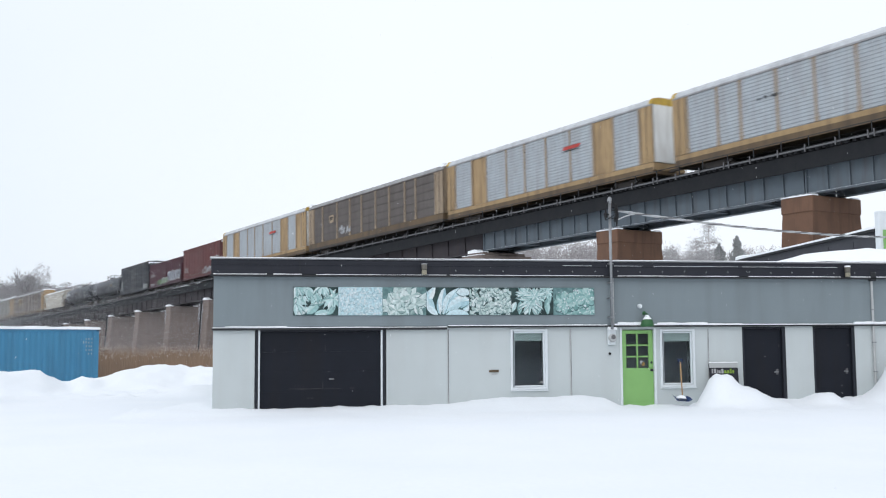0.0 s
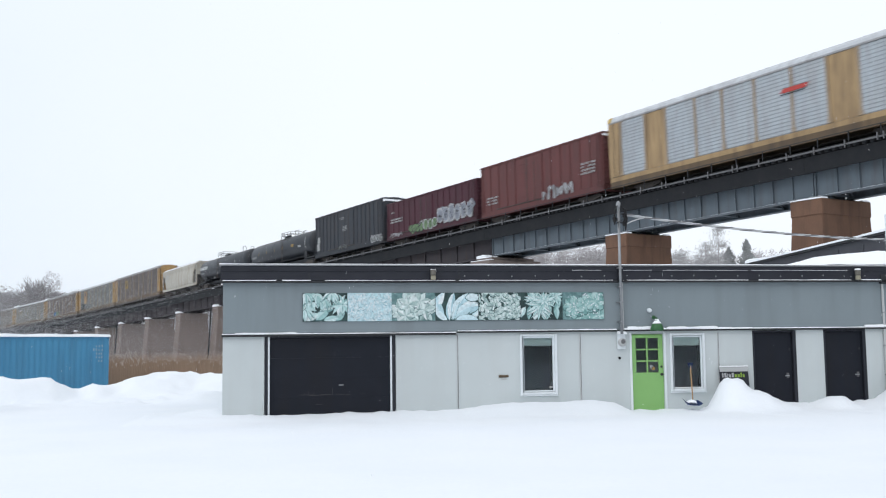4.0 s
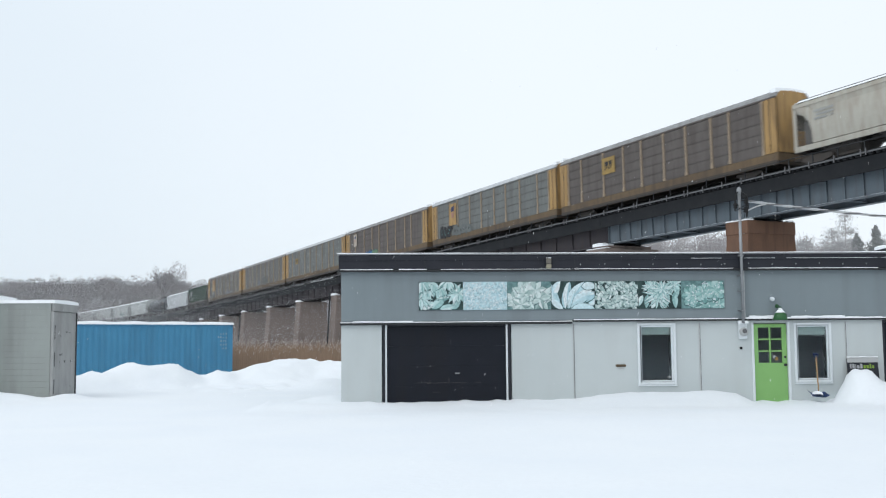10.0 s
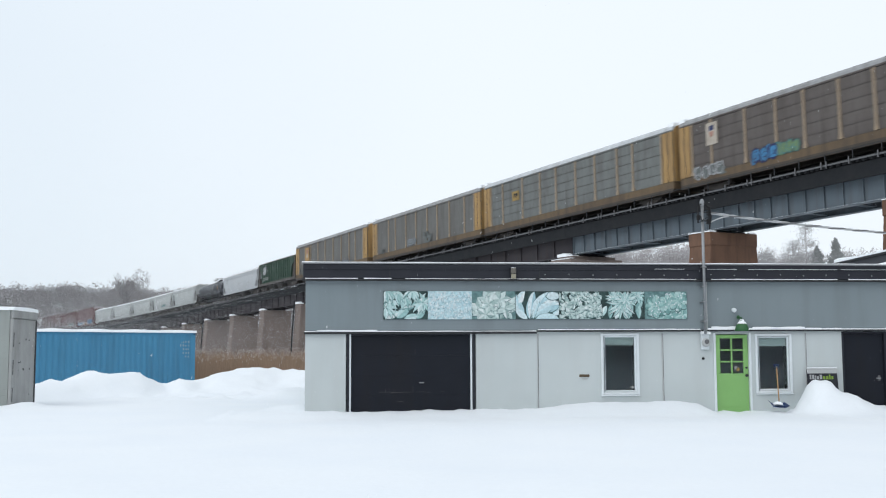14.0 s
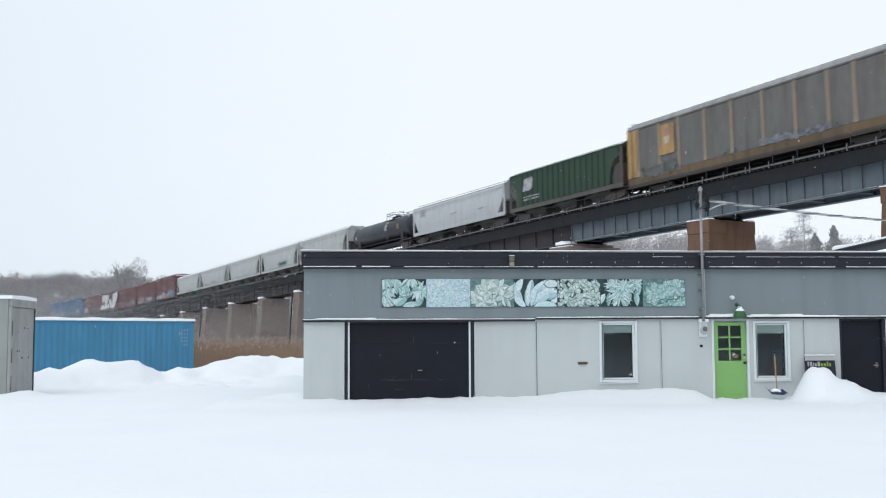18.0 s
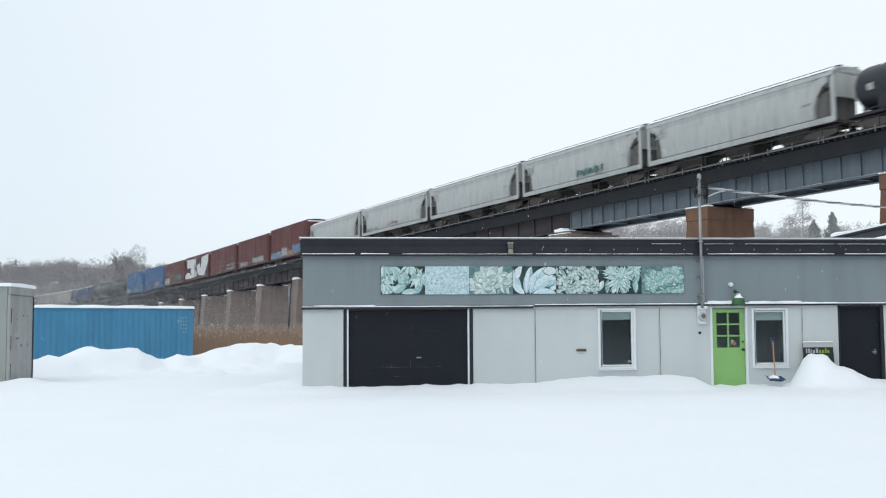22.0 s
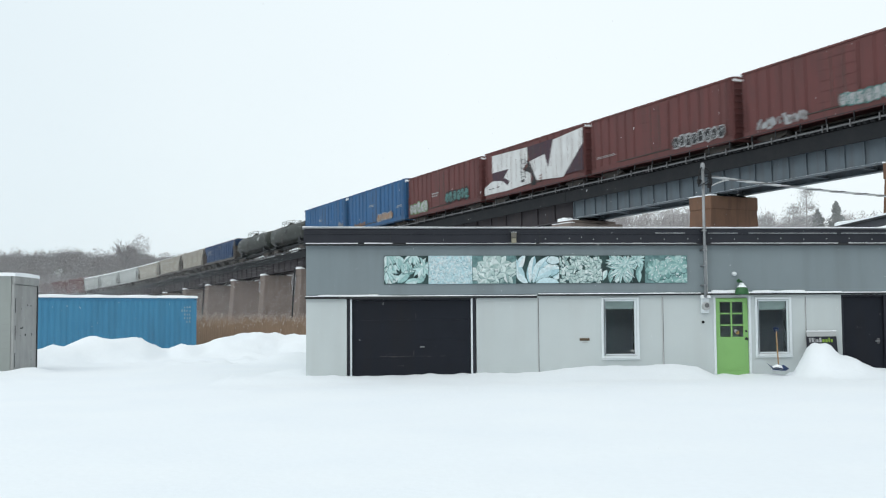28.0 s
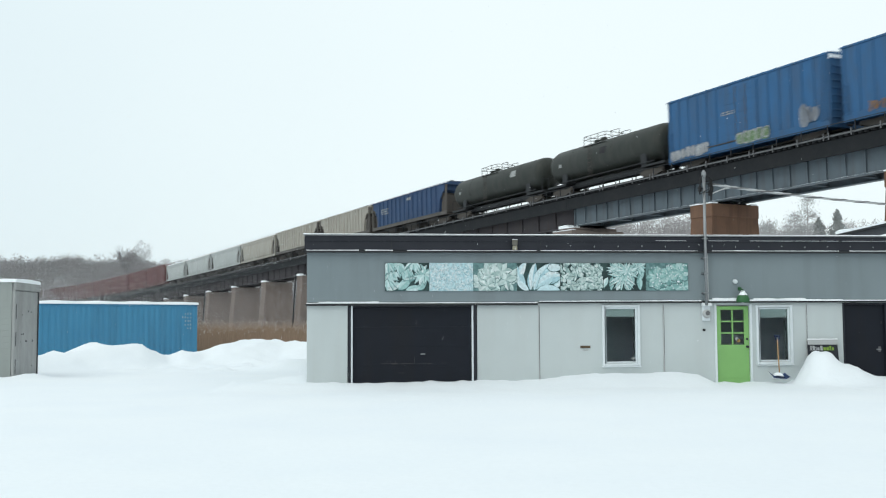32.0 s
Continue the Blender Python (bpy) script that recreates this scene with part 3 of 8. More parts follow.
YELLOW = car_paint("rack_yellow", (0.385, 0.265, 0.138), (0.30, 0.205, 0.11), amount=0.5)
YELLOW_DEEP = car_paint("rack_yellow_grimy", (0.40, 0.25, 0.098), (0.27, 0.17, 0.08), amount=0.5)
SILVER = car_paint("rack_silver", (0.36, 0.395, 0.42), (0.30, 0.33, 0.36), (0.24, 0.22, 0.20), 0.35)
RACK_BROWN = car_paint("rack_brown", (0.115, 0.10, 0.092), (0.085, 0.072, 0.066), (0.055, 0.045, 0.04), 0.5)
RACK_DUN = car_paint("rack_dun", (0.135, 0.134, 0.126), (0.105, 0.10, 0.094), (0.065, 0.057, 0.05), 0.5)
RACK_GREY = car_paint("rack_grey_green", (0.155, 0.165, 0.158), (0.12, 0.125, 0.12), (0.075, 0.065, 0.06), 0.5)
SILL_GRIME = car_paint("rack_sill_grime", (0.155, 0.105, 0.058), (0.08, 0.058, 0.042), (0.05, 0.04, 0.035), amount=0.6)
ROOF_DIRTY = car_paint("rack_roof_dirty", (0.33, 0.335, 0.34), (0.25, 0.25, 0.25), (0.16, 0.15, 0.145), 0.5)
RACK_POST = car_paint("rack_post_tan", (0.34, 0.265, 0.185), (0.25, 0.185, 0.125), amount=0.4)
DOOR_WHITE = car_paint("rack_door_white", (0.78, 0.79, 0.78), (0.66, 0.67, 0.66), (0.45, 0.42, 0.38), 0.25)
SKIRT_GRIME = car_paint("rack_skirt_grime", (0.075, 0.06, 0.046), (0.055, 0.045, 0.038), (0.04, 0.034, 0.03), amount=0.6)
SEAM = car_paint("rack_seam", (0.072, 0.066, 0.062), (0.055, 0.05, 0.048), amount=0.4)
HOOD_YELLOW = car_paint("rack_hood_yellow", (0.55, 0.37, 0.06), (0.45, 0.29, 0.05), amount=0.25)
# grime grey that also carries the shade of the hoppers' end openings
BAY_GREY = car_paint("hopper_bay_shade_grime", (0.115, 0.11, 0.105), (0.085, 0.08, 0.075), (0.07, 0.06, 0.055), 0.5)
UNDER_GREY = car_paint("hopper_under_grime", (0.11, 0.10, 0.092), (0.08, 0.072, 0.066), (0.045, 0.04, 0.036), 0.5)
ROOF_GREY = car_paint("rack_roof", (0.56, 0.58, 0.60), (0.42, 0.44, 0.46), (0.28, 0.27, 0.27), 0.35)
BOX_RED = car_paint("boxcar_red", (0.128, 0.044, 0.042), (0.098, 0.037, 0.036), (0.07, 0.038, 0.036), 0.6)
BOX_MAROON = car_paint("boxcar_maroon", (0.070, 0.022, 0.032), (0.053, 0.019, 0.026), (0.04, 0.022, 0.024), 0.6)
BOX_BLACK = car_paint("boxcar_slate", (0.036, 0.042, 0.051), (0.028, 0.032, 0.038), (0.055, 0.042, 0.036), 0.35)
BOX_BLUE = car_paint("boxcar_blue", (0.03, 0.11, 0.245), (0.032, 0.095, 0.20), (0.05, 0.075, 0.12), 0.6)
TANK_BLACK = car_paint("tank_black", (0.0175, 0.021, 0.027), (0.026, 0.029, 0.034), (0.038, 0.039, 0.041), 0.3, 0.4)
TANK_OLIVE = car_paint("tank_olive", (0.022, 0.026, 0.022), (0.032, 0.035, 0.03), (0.05, 0.046, 0.04), 0.4, 0.5)
HOPPER_GREY = car_paint("hopper_grey", (0.40, 0.422, 0.415), (0.335, 0.35, 0.343), (0.225, 0.21, 0.19), 0.35)
HOPPER_CREAM = car_paint("hopper_cream", (0.43, 0.415, 0.365), (0.35, 0.33, 0.28), (0.22, 0.16, 0.11), 0.5)
HOPPER_WHITE = car_paint("hopper_white", (0.43, 0.447, 0.46), (0.37, 0.385, 0.40), (0.30, 0.29, 0.28), 0.3)
HOPPER_GREEN = car_paint("hopper_green", (0.025, 0.057, 0.036), (0.022, 0.041, 0.030), (0.032, 0.043, 0.034), 0.5)
HOPPER_BLUE = car_paint("hopper_blue", (0.03, 0.065, 0.14), (0.03, 0.055, 0.11), (0.02, 0.026, 0.06), 0.5)
HOPPER_BEIGE = car_paint("hopper_beige", (0.36, 0.34, 0.30), (0.29, 0.27, 0.235), (0.17, 0.14, 0.11), 0.45)
PALE = mat("stencil_white", (0.33, 0.34, 0.335), 0.7, grain=0.2, scale=2)
def spray(name, colour, second=None):
    """Sprayed paint, dulled by road dirt and worn through in specks."""
    return mat(name, colour, 0.75, second=second or tuple(0.55 * c + 0.02 for c in colour), scale=1.6, amount=0.85, grain=0.55, fine=9.0, streak=(0.06, 0.05, 0.045), streak_amount=0.35, bump=0)


TAGS = {"chalk": mat("roller_white", (0.60, 0.61, 0.61), 0.75, second=(0.47, 0.475, 0.48), scale=0.8, amount=0.6, grain=0.2, fine=9.0, streak=(0.30, 0.27, 0.26), streak_amount=0.55, bump=0), "white": spray("spray_white", (0.40, 0.41, 0.42), (0.24, 0.24, 0.245)), "blue": spray("spray_blue", (0.05, 0.19, 0.36)), "silver": spray("spray_silver", (0.24, 0.26, 0.30)),
        "teal": spray("spray_teal", (0.085, 0.20, 0.19)), "green": spray("spray_green", (0.15, 0.24, 0.12)),
        "orange": spray("spray_orange", (0.29, 0.16, 0.08)), "pink": spray("spray_pink", (0.31, 0.20, 0.195), (0.26, 0.19, 0.185)),
        "cream": spray("plate_cream", (0.44, 0.39, 0.33), (0.38, 0.33, 0.27)), "navy": spray("mark_navy", (0.03, 0.04, 0.11)), "brick": spray("mark_red", (0.40, 0.22, 0.17)), "black": spray("spray_black", (0.025, 0.025, 0.028)), "yellow": spray("decal_yellow", (0.36, 0.24, 0.08)),
        "grey": spray("spray_grey", (0.15, 0.165, 0.16)), "plum": spray("spray_plum", (0.062, 0.036, 0.05)), "red": mat("decal_red", (0.42, 0.06, 0.05), 0.6, scale=1.5)}


_truck = {}


def trucks(car, length, inset=2.6):
    """Two four-wheeled trucks with side frames, and couplers at the ends."""
    if not _truck:
        s = Shape()
        for y in (-1.0, 1.0):
            s.sweep([[(-1.35, y - 0.09, 0.42), (-1.35, y + 0.09, 0.42), (-1.35, y + 0.09, 0.62), (-1.35, y - 0.09, 0.62)],
                     [(-0.4, y - 0.09, 0.18), (-0.4, y + 0.09, 0.18), (-0.4, y + 0.09, 0.74), (-0.4, y - 0.09, 0.74)],
                     [(0.4, y - 0.09, 0.18), (0.4, y + 0.09, 0.18), (0.4, y + 0.09, 0.74), (0.4, y - 0.09, 0.74)],
                     [(1.35, y - 0.09, 0.42), (1.35, y + 0.09, 0.42), (1.35, y + 0.09, 0.62), (1.35, y - 0.09, 0.62)]])
        s.box(-0.25, 0.25, -1.0, 1.0, 0.35, 0.8)
        _truck["frame"] = s.data("truck", TRUCK)
        w = Shape()
        for y in (-0.75, 0.75):
            o = -1 if y < 0 else 1
            w.lathe([(0.1, -0.02), (0.42, -0.02), (0.46, 0.02), (0.46, 0.10), (0.36, 0.11), (0.12, 0.08)], (0, y + (0.02 if o > 0 else -0.13), 0.46), 20, "Y")
        w.tube((0, -0.95, 0.46), (0, 0.95, 0.46), 0.08)
        _truck["wheelset"] = w.data("wheelset", TRUCK)
        c = Shape().cbox(-0.35, 0.35, -0.11, 0.11, 0.76, 0.98, 0.03)
        _truck["coupler"] = c.data("coupler", TRUCK)
    for x in (-length / 2 + inset, length / 2 - inset):
        t = part("truck", _truck["frame"], None, car)
        t.matrix_basis = pose(x, 0, 0)
        for dx in (-0.88, 0.88):
            w = part("wheelset", _truck["wheelset"], None, t)
            w.matrix_basis = pose(dx, 0, 0)
    for x in (-length / 2 - 0.2, length / 2 + 0.2):
        part("coupler", _truck["coupler"], None, car).matrix_basis = pose(x, 0, 0)


def throw_up(car, x0, x1, z0, z1, colours, rnd, y):
    """A crowded row of fat sprayed letters: a ragged cloud behind, outlined bodies, inner cuts and small highlights."""
    hgt = z1 - z0
    fill, edge = colours[0], colours[1]
    mark = colours[2] if len(colours) > 2 else colours[1]
    layers = {"cloud": (fill, Shape()), "edge": (edge, Shape()), "fill": (fill, Shape()), "cut": (mark, Shape())}

    def blob(shape, cx, cz, rx, rz, depth, boxy=0.5, n=14, rough=0.12):
        ring = []
        for k in range(n):
            w = 2 * math.pi * k / n
            c, q = math.cos(w), math.sin(w)
            m = 1.0 / max(abs(c), abs(q)) ** boxy * (1 + rnd.uniform(-rough, rough))
            ring.append((cx + rx * c * m, y - depth, min(z1 + 0.1, max(z0, cz + rz * q * m))))
        shape.quad(*ring)
    n = max(3, round((x1 - x0) / (hgt * 0.62)))
    step = (x1 - x0) / n
    for i in range(2 * n):
        blob(layers["cloud"][1], rnd.uniform(x0, x1), z0 + hgt * rnd.uniform(0.2, 0.75), step * 0.45, hgt * 0.22, 0.001 + 0.00005 * i, 0.0, 12, 0.35)
    for i in range(n):
        cx, cz = x0 + step * (i + 0.5) + rnd.uniform(-0.06, 0.06) * step, z0 + hgt * rnd.uniform(0.46, 0.56)
        rx, rz = step * 0.50, hgt * rnd.uniform(0.36, 0.44)
        d = 0.004 + 0.0004 * i
        blob(layers["edge"][1], cx, cz, rx * 1.06, rz * 1.08, d)
        blob(layers["fill"][1], cx, cz, rx * 0.82, rz * 0.86, d + 0.0001)
        for k in range(rnd.choice((2, 3, 3))):
            ox, oz = rnd.uniform(-0.45, 0.45) * rx, rnd.uniform(-0.5, 0.5) * rz
            if rnd.random() < 0.6:
                blob(layers["cut"][1], cx + ox, cz + oz, rx * 0.10, rz * rnd.uniform(0.22, 0.4), d + 0.0002, 0.4, 8)
            else:
                blob(layers["cut"][1], cx + ox, cz + oz, rx * rnd.uniform(0.2, 0.4), rz * 0.10, d + 0.0002, 0.4, 8)
    for key, (colour, shape) in layers.items():
        tagged(part("graffiti", shape, TAGS[colour], car), colour + (" overspray" if key == "cloud" else " spray-painted letters"), kind="stuff")


def splash(car, x0, x1, z0, z1, colours, seed, y=-1.562, letters=None):
    """Spray paint on a car's near side: crowded bent letters, each a fat stroke with thinner ones over it, and a few spatters."""
    rnd = random.Random(seed)
    hgt = z1 - z0
    n = letters or max(3, int((x1 - x0) / max(0.42, hgt * 0.44)))
    if len(colours) > 1:
        return throw_up(car, x0, x1, z0, z1, colours, rnd, y)
    strokes = {c: Shape() for c in colours}
    for i in range(n):
        cx, w = x0 + (x1 - x0) * (i + 0.5) / n, (x1 - x0) / n * 1.2
        low, high = z0 + hgt * rnd.uniform(0.0, 0.15), z1 - hgt * rnd.uniform(0.0, 0.3)
        knots = [(cx + rnd.uniform(-0.45, 0.45) * w, low + (high - low) * f) for f in rnd.choice(((0.1, 0.9, 0.45, 0.1), (0.9, 0.15, 0.5, 0.9), (0.1, 0.95, 0.9, 0.1), (0.9, 0.1, 0.15, 0.95, 0.5), (0.5, 0.95, 0.5, 0.05, 0.4)))]
        line = []
        for k in range(len(knots) - 1):
            p0, p1, p2, p3 = (knots[max(0, min(len(knots) - 1, k + d))] for d in (-1, 0, 1, 2))
            for q in range(5):
                t = q / 5
                line.append(tuple(0.5 * (2 * p1[c] + (p2[c] - p0[c]) * t + (2 * p0[c] - 5 * p1[c] + 4 * p2[c] - p3[c]) * t * t + (3 * p1[c] - p0[c] - 3 * p2[c] + p3[c]) * t ** 3) for c in (0, 1)))
        for ci, colour in enumerate(colours):
            thick = hgt * (0.24, 0.10, 0.05)[ci] * rnd.uniform(0.7, 1.2)
            yy = y - 0.003 * (ci + 1) - 0.0002 * i
            slip = 0.05 * hgt * ci
            rows = []
            for k in range(len(line) - 1):
                (ax, az), (bx, bz) = line[k], line[k + 1]
                L = math.hypot(bx - ax, bz - az) or 1.0
                ox, oz = -(bz - az) / L * thick / 2, (bx - ax) / L * thick / 2
                rows.append([(ax + ox + slip, yy, min(z1, max(z0, az + oz))), (ax - ox + slip, yy, min(z1, max(z0, az - oz)))])
            strokes[colour].sweep(rows, closed=False)
    for ci, colour in enumerate(strokes):
        s = strokes[colour]
        for k in range(10):
            cx, cz, r = rnd.uniform(x0, x1), rnd.uniform(z0, z1), rnd.uniform(0.02, 0.07)
            s.quad((cx - r, y - 0.002, cz), (cx, y - 0.002, cz - r), (cx + r, y - 0.002, cz), (cx, y - 0.002, cz + r))
        tagged(part("graffiti", s, TAGS[colour], car), colour + " spray-painted graffiti", kind="stuff")


def stencils(car, x0, x1, z, rows, seed, size=0.15, y=-1.562):
    """Unreadable lettering as small bars."""
    rnd = random.Random(seed)
    s = Shape()
    for r in range(rows):
        x = x0
        while x < x1:
            w = size * rnd.uniform(0.5, 0.8)
            if rnd.random() < 0.85:
                s.box(x, x + w, y - 0.006, y, z - r * size * 1.7, z - r * size * 1.7 + size)
            x += w + size * 0.3
    tagged(part("stencil", s, PALE, car), "small white stencilled lettering", kind="stuff")


def ladder(car, x, y, z0, z1, paint, along_x=True, w=0.42):
    s = Shape()
    ends = ((x - w / 2, y), (x + w / 2, y)) if along_x else ((x, y - w / 2), (x, y + w / 2))
    for (a, b) in ends:
        s.tube((a, b, z0), (a, b, z1), 0.022, sides=5)
    n = int((z1 - z0) / 0.38)
    for i in range(n + 1):
        z = z0 + 0.1 + (z1 - z0 - 0.2) * i / n
        s.tube((*ends[0], z), (*ends[1], z), 0.018, sides=5)
    part("ladder", s, paint, car)


CARS = []


def new_car(name, label, category, lo, hi):
    car = thing(name, label, category, "cars of the freight train")
    CARS.append((car, (lo + hi) / 2))
    return car, hi - lo - 0.75


def autorack(lo, hi, panel_paint, frame_paint, roof_paint, posts, label, top=5.95, silver=False, logo=None, tags=(), wide=(), seams=True):
    car, L = new_car("autorack", label, "freight car", lo, hi)
    h = L / 2
    # roof: a shallow vault with rounded shoulders
    prof = [(-1.55, top - 0.55), (-1.50, top - 0.30), (-1.32, top - 0.10), (-0.8, top - 0.02), (0, top), (0.8, top - 0.02), (1.32, top - 0.10), (1.50, top - 0.30), (1.55, top - 0.55)]
    part("roof", Shape().sweep([[(x, y, z) for y, z in prof] for x in (-h, h)]), roof_paint, car, "snow-dusted ribbed roof")
    ribs = Shape()
    for i in range(int(L / 1.2)):
        x = -h + 0.6 + i * 1.2
        ribs.sweep([[(x + d, y * 1.006, z + 0.02) for y, z in prof] for d in (-0.03, 0.03)])
    part("roof_rib", ribs, roof_paint, car)
    sill = Shape().cbox(-h, h, -1.56, 1.56, 0.86, 1.42, 0.03)
    part("side_sill", sill, frame_paint if silver else SILL_GRIME, car)
    part("sill_grime", CB(-h + 0.05, h - 0.05, -1.568, 1.568, 0.60, 1.10 if silver else 0.92, 0.02), SILL_GRIME if silver else SKIRT_GRIME, car, "grimy lower edge of the sill")
    part("underframe", CB(-h + 0.3, h - 0.3, -0.5, 0.5, 0.55, 0.94, 0.05), TRUCK, car)
    part("top_chord", CB(-h, h, -1.57, 1.57, top - 0.62, top - 0.50, 0.01), ROOF_DIRTY if silver else panel_paint, car)
    part("core", B(-h + 0.1, h - 0.1, -1.44, 1.44, 1.43, top - 0.63), panel_paint, car)
    z0, z1 = 1.44, top - 0.63
    xs = [-h + 1.35 + (2 * h - 2.7) * f for f in posts]
    post = Shape().sweep([[(-w, -0.05, z), (w, -0.05, z), (w, 0.05, z), (-w, 0.05, z)] for w, z in ((0.15, z0), (0.15, z0 + 0.12), (0.085, z0 + 0.45), (0.085, z1 - 0.3), (0.13, z1))]).data("post", RACK_POST)
    for a, b in zip(xs, xs[1:]):
        w = b - a
        p = Shape()
        plain = any(u <= ((a + b) / 2 + h) / L <= v for u, v in wide)
        n = 1 if plain else 17 if silver else 5
        for y, o in ((-1.5, -1),):
            rows = []
            for i in range(n):
                za, zb = z0 + (z1 - z0) * i / n, z0 + (z1 - z0) * (i + 1) / n
                d = 0.0 if plain else 0.034 if silver else 0.018 if seams else 0.008
                if silver and not plain:
                    # louvre-like corrugation: a short underside, then a long slope that leans back
                    rows += [[(a, y, za), (b, y, za)], [(a, y + o * d, za + (zb - za) * 0.22), (b, y + o * d, za + (zb - za) * 0.22)]]
                    continue
                rows += [[(a, y, za), (b, y, za)], [(a, y + o * d, za + (zb - za) * 0.25), (b, y + o * d, za + (zb - za) * 0.25)],
                         [(a, y + o * d, za + (zb - za) * 0.75), (b, y + o * d, za + (zb - za) * 0.75)]]
            rows.append([(a, y, z1), (b, y, z1)])
            p.sweep(rows, closed=False)
        near = part("side_panel", p, frame_paint if plain else panel_paint, car)
        part("side_panel", near.data, None, car).matrix_basis = pose(a + b, 0, 0, 0, 0, 180)
    for x in xs:
        for y in (-1.53, 1.53):
            part("post", post, None, car).matrix_basis = pose(x, y, 0)
    # end posts, the end doors and their hinges, ladders
    for x in (-1, 1):
        door = Shape()
        prof_end = [(-1.42, 1.45), (-1.42, top - 0.5), (-1.1, top - 0.12), (0, top - 0.04), (1.1, top - 0.12), (1.42, top - 0.5), (1.42, 1.45)]
        door.sweep([[(x * (h - 0.02), y, z) for y, z in prof_end], [(x * (h + 0.06), y, z) for y, z in prof_end]])
        part("end_door", door, DOOR_WHITE if silver else frame_paint, car)
        if silver:
            part("end_hood", Shape().sweep([[(x * (h + d), y * 1.01, z + 0.015) for y, z in prof] for d in (-0.30, 0.07)]), HOOD_YELLOW, car, "mustard-yellow hood over the end door")
        else:
            part("end_snow", drift_strip(min(x * (h - 0.5), x * (h + 0.05)), max(x * (h - 0.5), x * (h + 0.05)), -1.46, 1.1, top - 0.22, 0.50, step=0.2, seed=lo + x), FRESH, car, "snow packed over the end")
        for y in (-1.54, 1.54):
            part("corner_post", CB(min(x * h, x * (h - 1.15)), max(x * h, x * (h - 1.15)), y - 0.035, y + 0.035, z0, z1, 0.01), frame_paint, car)
        grab = Shape()
        for z in (1.65, 2.0):
            grab.tube((x * (h - 0.75), -1.605, z), (x * (h - 0.35), -1.605, z), 0.018, sides=5)
        part("grab_iron", grab, frame_paint, car)
        part("end_seam", CB(min(x * (h - 0.62), x * (h - 0.58)), max(x * (h - 0.62), x * (h - 0.58)), -1.60, -1.577, z0, z1, 0.005), DARK_STEEL, car)
    if not silver and seams:
        for i in range(1, 5):
            z = z0 + (z1 - z0) * i / 5
            part("sheet_seam", B(xs[0], xs[-1], -1.528, -1.512, z - 0.012, z + 0.012), SEAM, car, "dull horizontal sheet seam")
    if logo:
        f, colours, size = logo
        x = -h + L * f
        tall = size * (0.75 if len(colours) < 3 else 1.35)
        base = z1 - 0.25 - tall if len(colours) > 2 else 3.3
        part("logo_plate", CB(x - size / 2, x + size / 2, -1.60, -1.585, base, base + tall, 0.004), TAGS.get(colours[0], frame_paint), car, "painted emblem panel")
        if len(colours) > 2:
            # a small shield of two colours in the upper half of the panel
            part("logo_mark", Shape().sweep([[(x + size * u, y, base + tall * v) for u, v in ((-0.2, 0.62), (0.2, 0.66), (0.22, 0.88), (-0.2, 0.84))] for y in (-1.608, -1.601)]), TAGS[colours[1]], car)
            part("logo_mark", Shape().sweep([[(x + size * u, y, base + tall * v) for u, v in ((-0.12, 0.34), (0.12, 0.36), (0.2, 0.60), (-0.2, 0.58))] for y in (-1.608, -1.601)]), TAGS[colours[2]], car)
        else:
            for u in (-0.26, 0.04):
                part("logo_mark", Shape().sweep([[(x + size * (u + du), y, base + tall * v) for du, v in ((0, 0.25), (0.07, 0.25), (0.07, 0.6), (0.2, 0.25), (0.25, 0.78), (0.15, 0.75), (0.0, 0.78))] for y in (-1.608, -1.601)]), TAGS[colours[1]], car)
    for t in tags:
        a, b = -h + L * t[0], -h + L * t[1]
        if t[4][0] == "red":
            part("decal", Shape().sweep([[(a, y, t[2] + 0.08), (b - 0.2, y, t[2] + 0.08), (b, y, t[3]), (a + 0.2, y, t[3])] for y in (-1.606, -1.60)]), TAGS["red"], car, "slanted red decal")
            part("decal_line", B(a, b - 0.3, -1.606, -1.60, t[2] - 0.05, t[2] + 0.0), TAGS["black"], car)
        else:
            splash(car, a, b, t[2] - 0.3, t[3] - 0.2, t[4], t[5], y=-1.60)
    trucks(car, L, 3.4)
    return car


